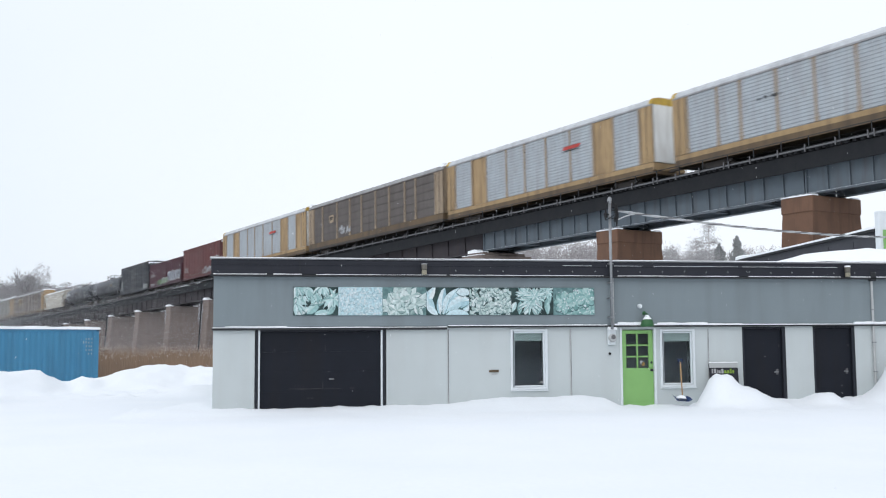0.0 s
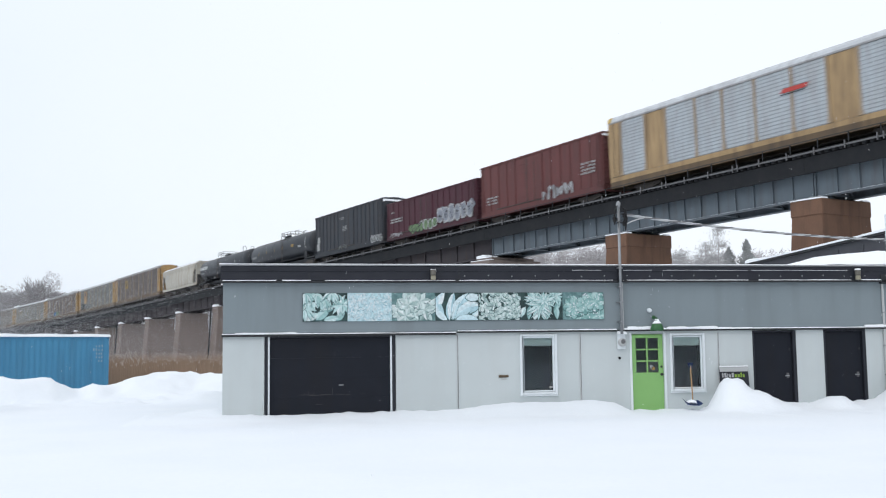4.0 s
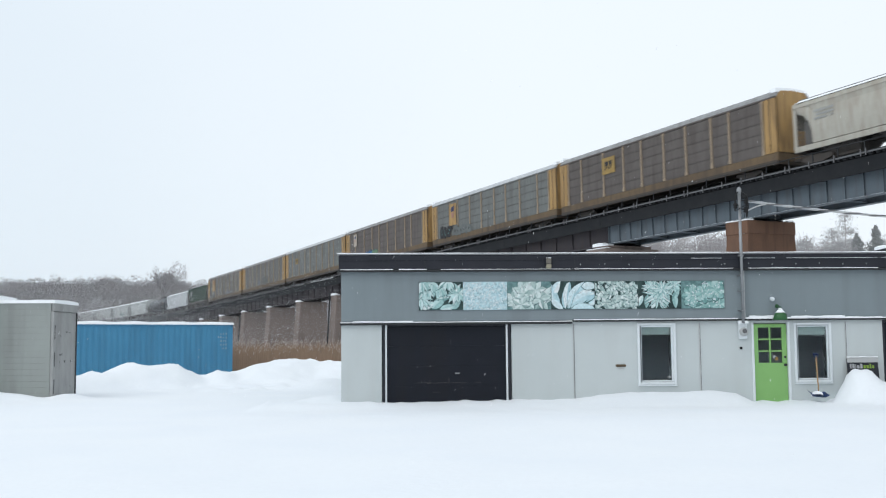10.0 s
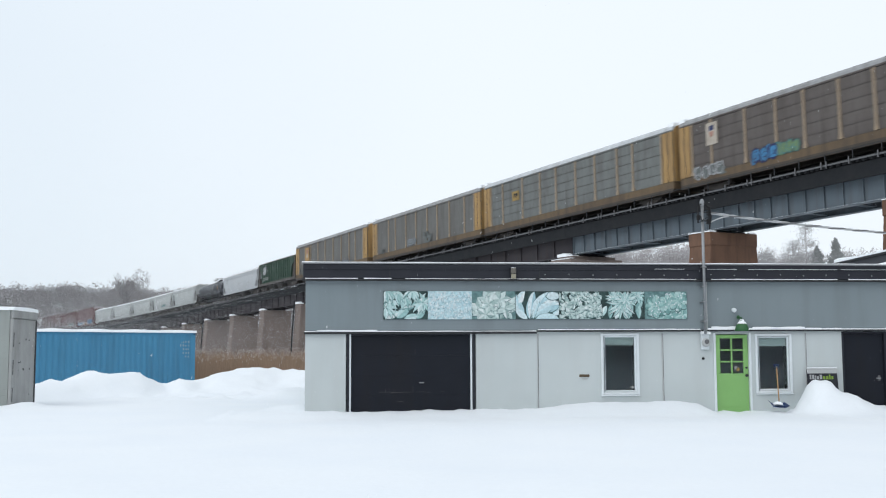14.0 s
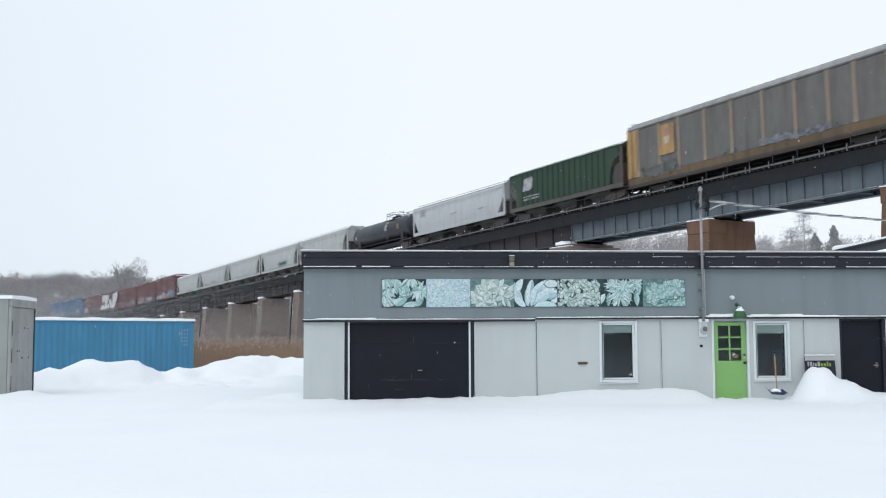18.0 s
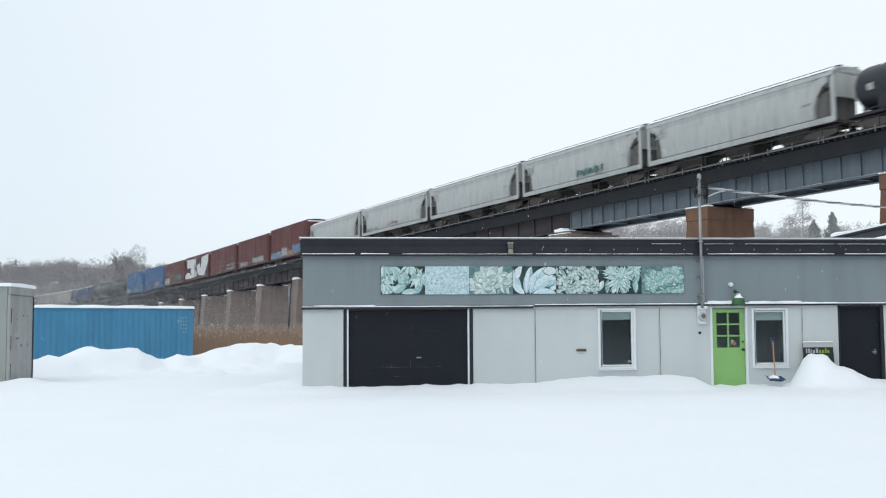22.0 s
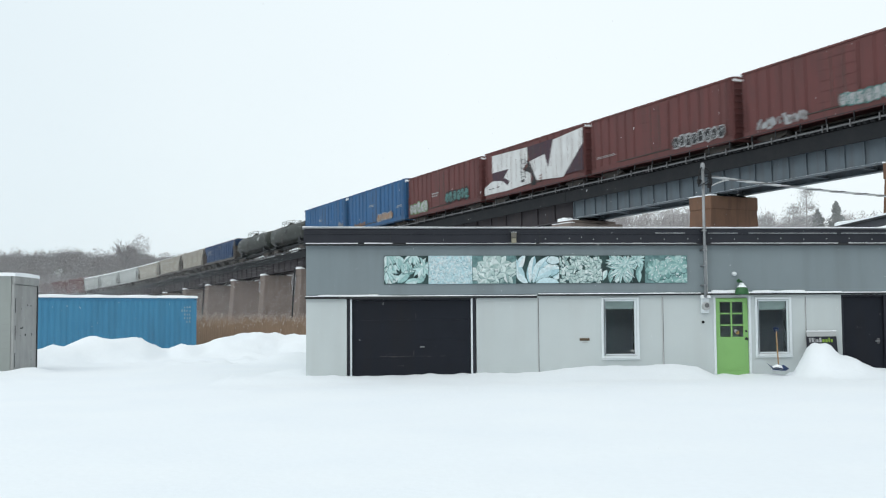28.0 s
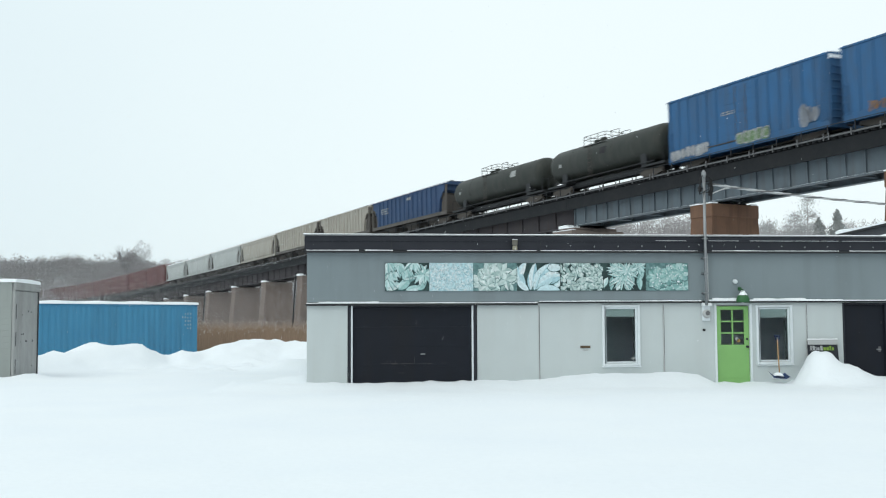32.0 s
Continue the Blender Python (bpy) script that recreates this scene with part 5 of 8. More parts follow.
boxcar(-168.1, -150.8, BOX_RED, RED, 5.5, 16, tags=((0.03, 0.33, 1.2, 2.15, ("blue", "white"), 51), (0.33, 0.48, 1.25, 2.6, ("white", "pink", "black"), 50), (0.46, 0.64, 1.2, 2.1, ("orange", "pink", "white"), 52), (0.62, 0.92, 1.3, 2.7, ("blue", "silver", "white"), 53)))
boxcar(-185.8, -168.3, BOX_RED, RED, 5.3, 16, tags=((0.08, 0.35, 1.3, 2.0, ("white",), 54), (0.5, 0.85, 1.4, 2.3, ("white", "teal"), 55)))
boxcar(-203.6, -186.0, BOX_RED, "oxide-red boxcar with a pale tag near the doors", 5.3, 16, tags=((0.62, 0.95, 1.4, 2.4, ("black", "white"), 56),), letters=((0.05, 0.2, 1.9, 2, 0.08),))
big = boxcar(-221.4, -203.8, BOX_RED, "oxide-red boxcar covered by a huge white tag", 5.35, 16)
boxcar(-239.0, -221.6, BOX_RED, "oxide-red boxcar with green and white graffiti", 5.3, 16, tags=((0.03, 0.3, 1.3, 2.6, ("white", "green"), 58), (0.55, 0.85, 1.6, 2.9, ("teal", "black"), 59)), letters=((0.36, 0.46, 2.6, 2),))
BLU = "bright blue boxcar with pale graffiti and a snowy roof edge"
boxcar(-257.0, -239.2, BOX_BLUE, BLU, 5.5, 16, tags=((0.12, 0.32, 1.3, 1.9, ("orange",), 60), (0.55, 0.8, 1.5, 2.4, ("orange", "white"), 61)), letters=((0.87, 0.95, 2.4, 2, 0.14), (0.40, 0.48, 3.3, 2, 0.12)), white_ends=True)
boxcar(-273.5, -257.2, BOX_BLUE, BLU, 5.5, 16, tags=((0.02, 0.27, 1.2, 1.95, ("white", "silver"), 62), (0.47, 0.67, 1.25, 2.05, ("green", "white"), 63), (0.85, 0.95, 1.4, 3.0, ("silver",), 64)), letters=((0.38, 0.46, 3.3, 2, 0.12),), white_ends=True)
tanker(-290.5, -273.6, TANK_OLIVE, "dark olive-black tank car with faded marks", 4.35, 1.5, patches=((0.5, 0.9, 2.9, 0.6, "black"), (0.12, 0.4, 2.6, 0.3, PALE)), platform=0.42, rail_len=1.5)
tanker(-308.8, -290.6, TANK_OLIVE, "dark olive-black tank car with faded marks", 4.35, 1.5, patches=((0.7, 0.9, 3.0, 0.6, PALE), (0.1, 0.3, 2.6, 0.3, PALE)), platform=0.42, rail_len=1.5)
hopper(-329.5, -309.0, HOPPER_BLUE, "navy-blue ribbed hopper car", 4.6, False, 14, letters=((0.15, 0.25, 3.2, 3), (0.5, 0.56, 3.6, 1, 0.4)))
hopper(-347.6, -329.6, HOPPER_BEIGE, "beige ribbed covered hopper", 4.6, False, 14)
edges = (-347.8, -366.8, -386.0, -405.3, -424.0, -440.8)
for i, (hi, lo) in enumerate(zip(edges, edges[1:])):
    hopper(lo, hi, HOPPER_BEIGE if i < 2 else HOPPER_GREY, HOP, 4.6, i != 0, 14 if i == 0 else 0)
for i in range(8):
    hi = -441.0 - 17.5 * i
    boxcar(hi - 17.3, hi, BOX_RED, "dull red boxcar near the train's tail", 5.0, 10)


def white_tag(car):
    """The huge white letters over most of the car's side."""
    def patch(pts, y, paint, label):
        outline = [(-8.5 + 17.0 * u, 1.02 + 3.93 * v) for u, v in pts]
        part("graffiti", Shape().sweep([[(x, d, z) for x, z in outline] for d in (y, y + 0.004)]), TAGS[paint], car, label)
    for pts in (((0.09, 0.96), (0.47, 0.92), (0.47, 0.57), (0.42, 0.41), (0.50, 0.28), (0.50, 0.06), (0.26, 0.01), (0.0, 0.02), (0.0, 0.20), (0.09, 0.33), (0.20, 0.28), (0.26, 0.13), (0.28, 0.23), (0.22, 0.35), (0.27, 0.53), (0.09, 0.53)),
                ((0.54, 0.09), (0.49, 0.57), (0.64, 0.64), (0.67, 0.29), (0.72, 0.91), (0.985, 0.99), (0.985, 0.64), (0.82, 0.06), (0.81, 0.01))):
        patch(pts, -1.618, "chalk", "huge white spray-painted letter")
    for pts in (((0.09, 0.53), (0.27, 0.53), (0.22, 0.35), (0.28, 0.23), (0.26, 0.13), (0.20, 0.28), (0.09, 0.33)), ((0.985, 0.64), (0.985, 0.07), (0.82, 0.06)),
                ((0.47, 0.92), (0.72, 0.94), (0.67, 0.29), (0.64, 0.64), (0.49, 0.57))):
        patch(pts, -1.616, "plum", "dark plum spray-painted shadow")
    patch(((0.455, 0.62), (0.485, 0.57), (0.525, 0.31), (0.555, 0.10), (0.545, -0.02), (0.50, 0.0), (0.525, 0.16), (0.50, 0.29), (0.43, 0.40), (0.475, 0.46)), -1.623, "black", "black spray-painted gap")
    for u, v, w, h in ((0.05, 0.13, 0.02, 0.03), (0.09, 0.13, 0.02, 0.03), (0.14, 0.14, 0.025, 0.03), (0.40, 0.12, 0.035, 0.06), (0.58, 0.10, 0.03, 0.03), (0.58, 0.16, 0.03, 0.03)):
        patch(((u, v), (u + w, v), (u + w, v + h), (u, v + h)), -1.624, "black" if u < 0.5 else "pink", "small stencilled mark")
    # shade lines of the white-painted ribs, drawn as thin red strips
    for k in range(1, 20):
        u = -8.5 + 17.0 * k / 20 + 0.06 * math.sin(k * 2.7)
        part("sheet_seam", B(u, u + 0.03, -1.632, -1.626, 1.25 + 0.5 * (k % 3), 4.9 - 0.35 * (k % 4)), BOX_RED, car, "thin red strip for the shade line of a rib")
    for z in (2.0, 2.4, 2.8, 3.2, 3.6):
        part("rung", Shape().tube((-1.6, -1.68, z), (-0.9, -1.68, z), 0.02, sides=5), DARK_STEEL, car)
    for x in (-1.6, -0.9):
        part("stile", Shape().tube((x, -1.66, 1.8), (x, -1.66, 3.8), 0.02, sides=5), DARK_STEEL, car)


white_tag(big)


def train_run(t):
    """How far the train has come along the line at t seconds, against the moment 16 s."""
    d = t - 16.0
    return 19.6943 * d + 0.027845 * d * d / 2 + 0.13441 * (d / 10) ** 3 - 0.21326 * (d / 10) ** 4


# ---- fittings of the shop front ----
def glass(name, tint=(0.86, 0.90, 0.90)):
    m = bpy.data.materials.new(name)
    m.use_nodes = True
    nodes, links = m.node_tree.nodes, m.node_tree.links
    nodes.clear()
    out, mix = nodes.new("ShaderNodeOutputMaterial"), nodes.new("ShaderNodeMixShader")
    clear, gloss, fres = nodes.new("ShaderNodeBsdfTransparent"), nodes.new("ShaderNodeBsdfGlossy"), nodes.new("ShaderNodeFresnel")
    clear.inputs["Color"].default_value = (*tint, 1)
    gloss.inputs["Roughness"].default_value = 0.03
    gloss.inputs["Color"].default_value = (0.88, 0.96, 1.0, 1)
    fres.inputs["IOR"].default_value = 1.45
    links.new(fres.outputs[0], mix.inputs[0])
    links.new(clear.outputs[0], mix.inputs[1])
    links.new(gloss.outputs[0], mix.inputs[2])
    links.new(mix.outputs[0], out.inputs["Surface"])
    return m


GLASS = glass("window_glass")


def pane(parent, x0, x1, z0, z1, y):
    ob = part("pane", B(x0, x1, y, y + 0.006, z0, z1), GLASS, parent, "clear dark-looking glass")
    ob.visible_shadow = False
    return ob


def build_window(name, x0, x1, z0, z1, label, blind=0.2):
    win = tagged(thing(name, label, "window"), kind="structure")
    y = FRONT
    f = Shape()
    w = 0.065
    for a, b, c, d in ((x0, x0 + w, z0, z1), (x1 - w, x1, z0, z1), (x0 + w, x1 - w, z0, z0 + w), (x0 + w, x1 - w, z1 - w * 0.8, z1)):
        f.cbox(a, b, y - 0.045, y + 0.08, c, d, 0.012)
    frame_ = part("window_frame", f, WHITE_PAINT, win, "white painted timber frame")
    g = Shape()
    i0, i1, j0, j1 = x0 + w, x1 - w, z0 + w, z1 - w * 0.8
    for a, b, c, d in ((i0, i0 + 0.05, j0, j1), (i1 - 0.05, i1, j0, j1), (i0 + 0.05, i1 - 0.05, j0, j0 + 0.05), (i0 + 0.05, i1 - 0.05, j1 - 0.05, j1)):
        g.cbox(a, b, y + 0.0, y + 0.06, c, d, 0.008)
    part("sash", g, WHITE_PAINT, frame_)
    pane(win, i0 + 0.05, i1 - 0.05, j0 + 0.05, j1 - 0.05, y + 0.035)
    part("window_sill", CB(x0 - 0.01, x1 + 0.01, y - 0.06, y + 0.02, z0 - 0.03, z0 - 0.003, 0.008), WHITE_PAINT, win)
    # near-black boxes added over the reveal, so that it looks shaded
    lining = Shape()
    for a, b, c, d in ((i0 - 0.02, i0 + 0.03, j0, j1), (i1 - 0.03, i1 + 0.02, j0, j1), (i0 + 0.031, i1 - 0.031, j0 - 0.01, j0 + 0.03), (i0 + 0.031, i1 - 0.031, j1 - 0.03, j1 + 0.01)):
        lining.box(a, b, y + 0.10, y + 0.30, c, d)
    part("reveal_lining", lining, DARK_ROOM, win, "dark lining added to shade the inner reveal")
    b = Shape()
    for k in range(8):
        zz = j1 - 0.05 - blind * (k + 1) / 8
        b.cbox(i0 + 0.05, i1 - 0.05, y + 0.075, y + 0.095, zz + 0.003, zz + blind / 8, 0.003)
    part("blind", b, BLIND, win, "half-raised pale green blind")
    return win


build_window("window_1", 6.60, 7.59, 0.46, 2.02, "white-framed window with a raised blind in the shop front")
build_window("window_2", 10.67, 11.65, 0.47, 2.00, "white-framed window beside the green door", 0.22)
tagged(part("opener_sticker", B(7.36, 7.46, FRONT + 0.027, FRONT + 0.03, 0.63, 0.68), PALE, bpy.data.objects["window_1"]), "small pale sticker in the corner")


def build_garage_door():
    door = tagged(thing("door_1", "wide black sectional garage door with scuffs", "garage door"), kind="structure")
    y = FRONT + 0.05
    n = 4
    for i in range(n):
        z0 = 0.0 + 1.98 * i / n - (0.3 if i == 0 else 0)
        z1 = 1.98 * (i + 1) / n
        part("door_section", B(0.25, 3.24, y, y + 0.05, z0 + 0.0006, z1 - 0.0006), BLACK_DOOR, door)
    for x in (0.14, 3.297):
        part("side_strip", CB(x, x + 0.06, FRONT - 0.03, FRONT + 0.08, -0.3, 2.03, 0.006), BLACK_TRIM, door)
    for x in (0.203, 3.244):
        part("jamb", CB(x, x + 0.045, FRONT - 0.02, FRONT + 0.09, -0.3, 2.03, 0.006), WHITE_PAINT, door, "white painted jamb")
    part("head_strip", CB(0.252, 3.238, FRONT - 0.02, FRONT + 0.045, 1.985, 2.03, 0.006), BLACK_TRIM, door)
    part("handle", CB(1.95, 2.07, y - 0.03, y - 0.002, 0.79, 0.82, 0.006), STEEL, door, "small worn steel handle")
    scuffs = Shape()
    rnd = random.Random(4)
    for i in range(16):
        x, z = rnd.uniform(0.9, 2.95), rnd.choice((0.55, 0.56, 0.57, rnd.uniform(0.2, 1.5)))
        w, h = (rnd.uniform(0.05, 0.3), 0.006) if i < 11 else (0.006, rnd.uniform(0.05, 0.18))
        scuffs.box(x, x + w, y - 0.0015, y - 0.0005, z, z + h)
    tagged(part("scuff", scuffs, mat("scuff_grey", (0.09, 0.085, 0.085), 0.8), door), "thin pale scuffs", kind="stuff")


build_garage_door()


def build_green_door():
    door = tagged(thing("door_2", "bright lime-green door with six small panes", "door"), kind="structure")
    x0, x1, top = 9.62, 10.50, 1.985
    y = FRONT + 0.04
    for a, b in ((9.56, 9.62), (10.50, 10.56)):
        part("jamb", CB(a, b, FRONT - 0.03, FRONT + 0.14, -0.3, 2.03, 0.008), WHITE_PAINT, door, "white door jamb")
    leaf = Shape()
    leaf.cbox(x0 + 0.005, x1 - 0.005, y, y + 0.045, -0.3, 0.985, 0.004)
    leaf.cbox(x0 + 0.005, x1 - 0.005, y, y + 0.045, 1.885, top - 0.005, 0.004)
    for a, b in ((x0 + 0.005, x0 + 0.13), (x1 - 0.13, x1 - 0.005)):
        leaf.cbox(a, b, y, y + 0.045, 0.985, 1.885, 0.004)
    body = part("door_leaf", leaf, GREEN_PAINT, door)
    bars = Shape()
    bars.cbox((x0 + x1) / 2 - 0.022, (x0 + x1) / 2 + 0.022, y, y + 0.04, 0.985, 1.885, 0.006)
    for j in (1, 2):
        z = 0.985 + 0.30 * j
        bars.cbox(x0 + 0.13, (x0 + x1) / 2 - 0.023, y, y + 0.04, z - 0.02, z + 0.02, 0.006)
        bars.cbox((x0 + x1) / 2 + 0.023, x1 - 0.13, y, y + 0.04, z - 0.02, z + 0.02, 0.006)
    part("glazing_bar", bars, GREEN_PAINT, body)
    for i in range(2):
        for j in range(3):
            a = x0 + 0.13 if i == 0 else (x0 + x1) / 2 + 0.022
            b = (x0 + x1) / 2 - 0.022 if i == 0 else x1 - 0.13
            pane(body, a, b, 0.985 + 0.30 * j, 0.985 + 0.30 * (j + 1), y + 0.02)
    for dx, dz, m in ((0.11, 0.14, "white"), (0.16, 0.10, "yellow")):
        part("sticker", Shape().lathe([(0.05, 0), (0.05, 0.003)], ((x0 + x1) / 2 + dx, y + 0.014, 0.99 + dz), 12, "Y"), TAGS[m], body)
    part("recess_edge", CB(x0 + 0.12, x1 - 0.12, y - 0.006, y - 0.001, 0.12, 0.14, 0.002), GREEN_PAINT, body)
    part("knob", Shape().lathe([(0.035, 0), (0.035, -0.008), (0.012, -0.012), (0.012, -0.04), (0.03, -0.05), (0.03, -0.075), (0.01, -0.085)], (x1 - 0.06, y, 0.93), 12, "Y"), DARK_STEEL, body)
    part("deadbolt", Shape().lathe([(0.028, 0), (0.028, -0.015), (0.01, -0.02)], (x1 - 0.06, y, 1.13), 12, "Y"), DARK_STEEL, body)
    part("threshold", CB(x0, x1, FRONT - 0.05, FRONT + 0.2, -0.33, -0.302, 0.005), STEEL, door)


build_green_door()


def build_black_door(name, x0, x1, top):
    door = tagged(thing(name, "plain black steel door with a steel lever lock", "door"), kind="structure")
    y = FRONT + 0.07
    for a, b in ((x0 + 0.004, x0 + 0.05), (x1 - 0.10, x1 - 0.004)):
        part("jamb", CB(a, b, FRONT - 0.012, FRONT + 0.12, -0.3, top - 0.004, 0.006), BLACK_TRIM, door)
    part("head", CB(x0 + 0.055, x1 - 0.105, FRONT - 0.012, FRONT + 0.12, top - 0.05, top - 0.004, 0.006), BLACK_TRIM, door)
    leaf = part("door_leaf", CB(x0 + 0.055, x1 - 0.105, y, y + 0.045, -0.3, top - 0.055, 0.005), BLACK_DOOR, door)
    k = x1 - 0.24
    part("lock_plate", CB(k - 0.035, k + 0.035, y - 0.01, y - 0.001, 0.77, 0.91, 0.004), PIPE, leaf)
    part("lever", CB(k - 0.10, k + 0.03, y - 0.055, y - 0.02, 0.82, 0.85, 0.008), STEEL, leaf)
    part("hasp", CB(k + 0.05, k + 0.085, y - 0.012, y - 0.001, 1.51, 1.57, 0.004), DARK_STEEL, leaf)
    for z in (0.3, 1.0, 1.75):
        part("hinge", Shape().tube((x0 + 0.058, y - 0.008, z), (x0 + 0.058, y - 0.008, z + 0.10), 0.012, sides=6), DARK_STEEL, leaf)


build_black_door("door_3", 13.02, 14.28, 2.055)
build_black_door("door_4", 15.09, 16.34, 2.065)


# -- the strip of seven botanical panels --
def leaf_material(name, stops):
    m = bpy.data.materials.new(name)
    m.use_nodes = True
    nodes, links = m.node_tree.nodes, m.node_tree.links
    shader = nodes["Principled BSDF"]
    shader.inputs["Roughness"].default_value = 0.45
    geo, ramp = nodes.new("ShaderNodeNewGeometry"), nodes.new("ShaderNodeValToRGB")
    while len(ramp.color_ramp.elements) < len(stops):
        ramp.color_ramp.elements.new(0.5)
    for e, (p, c) in zip(ramp.color_ramp.elements, stops):
        e.position, e.color = p, (*c, 1)
    where, tex, mix = nodes.new("ShaderNodeTexCoord"), nodes.new("ShaderNodeTexNoise"), nodes.new("ShaderNodeMix")
    tex.inputs["Scale"].default_value = 20.0
    tex.inputs["Detail"].default_value = 3.0
    mix.data_type, mix.blend_type = "RGBA", "MULTIPLY"
    links.new(where.outputs["Object"], tex.inputs["Vector"])
    links.new(geo.outputs["Random Per Island"], ramp.inputs[0])
    mix.inputs[0].default_value = 0.55
    links.new(ramp.outputs[0], mix.inputs[6])
    links.new(tex.outputs["Fac"], mix.inputs[7])
    links.new(mix.outputs[2], shader.inputs["Base Color"])
    return m


LEAVES = leaf_material("printed_leaves", ((0.0, (0.22, 0.42, 0.41)), (0.2, (0.38, 0.63, 0.62)), (0.45, (0.52, 0.76, 0.75)), (0.75, (0.68, 0.86, 0.86)), (1.0, (0.86, 0.95, 0.94))))
LEAVES_SAGE = leaf_material("printed_leaves_sage", ((0.0, (0.26, 0.40, 0.38)), (0.25, (0.44, 0.60, 0.58)), (0.5, (0.58, 0.74, 0.72)), (0.75, (0.70, 0.83, 0.81)), (1.0, (0.84, 0.92, 0.91))))
LEAVES_BLUE = leaf_material("printed_leaves_pale_blue", ((0.0, (0.42, 0.66, 0.74)), (0.25, (0.58, 0.82, 0.88)), (0.5, (0.70, 0.90, 0.95)), (0.75, (0.80, 0.94, 0.97)), (1.0, (0.92, 0.98, 0.99))))
LEAVES_TEAL = leaf_material("printed_leaves_teal", ((0.0, (0.15, 0.34, 0.32)), (0.25, (0.24, 0.47, 0.45)), (0.5, (0.33, 0.57, 0.55)), (0.75, (0.43, 0.66, 0.64)), (1.0, (0.58, 0.77, 0.75))))
PRINT_SHADE = mat("print_shade", (0.05, 0.11, 0.115), 0.5, second=(0.08, 0.16, 0.165), scale=8.0, amount=0.8)
PRINT_FLECK = mat("print_fleck", (0.16, 0.28, 0.32), 0.5, second=(0.28, 0.44, 0.48), scale=9.0, amount=0.8)
PRINT_MID = mat("print_ground_teal", (0.08, 0.16, 0.16), 0.5, second=(0.20, 0.34, 0.34), scale=9.0, amount=0.9)
PRINT_DARK = mat("print_ground_dark", (0.018, 0.035, 0.035), 0.5, second=(0.05, 0.10, 0.095), scale=6.0, amount=0.8)
PRINT_PALE = mat("print_ground_pale", (0.56, 0.76, 0.80), 0.5, second=(0.32, 0.50, 0.54), scale=16.0, amount=0.9, grain=0.3)


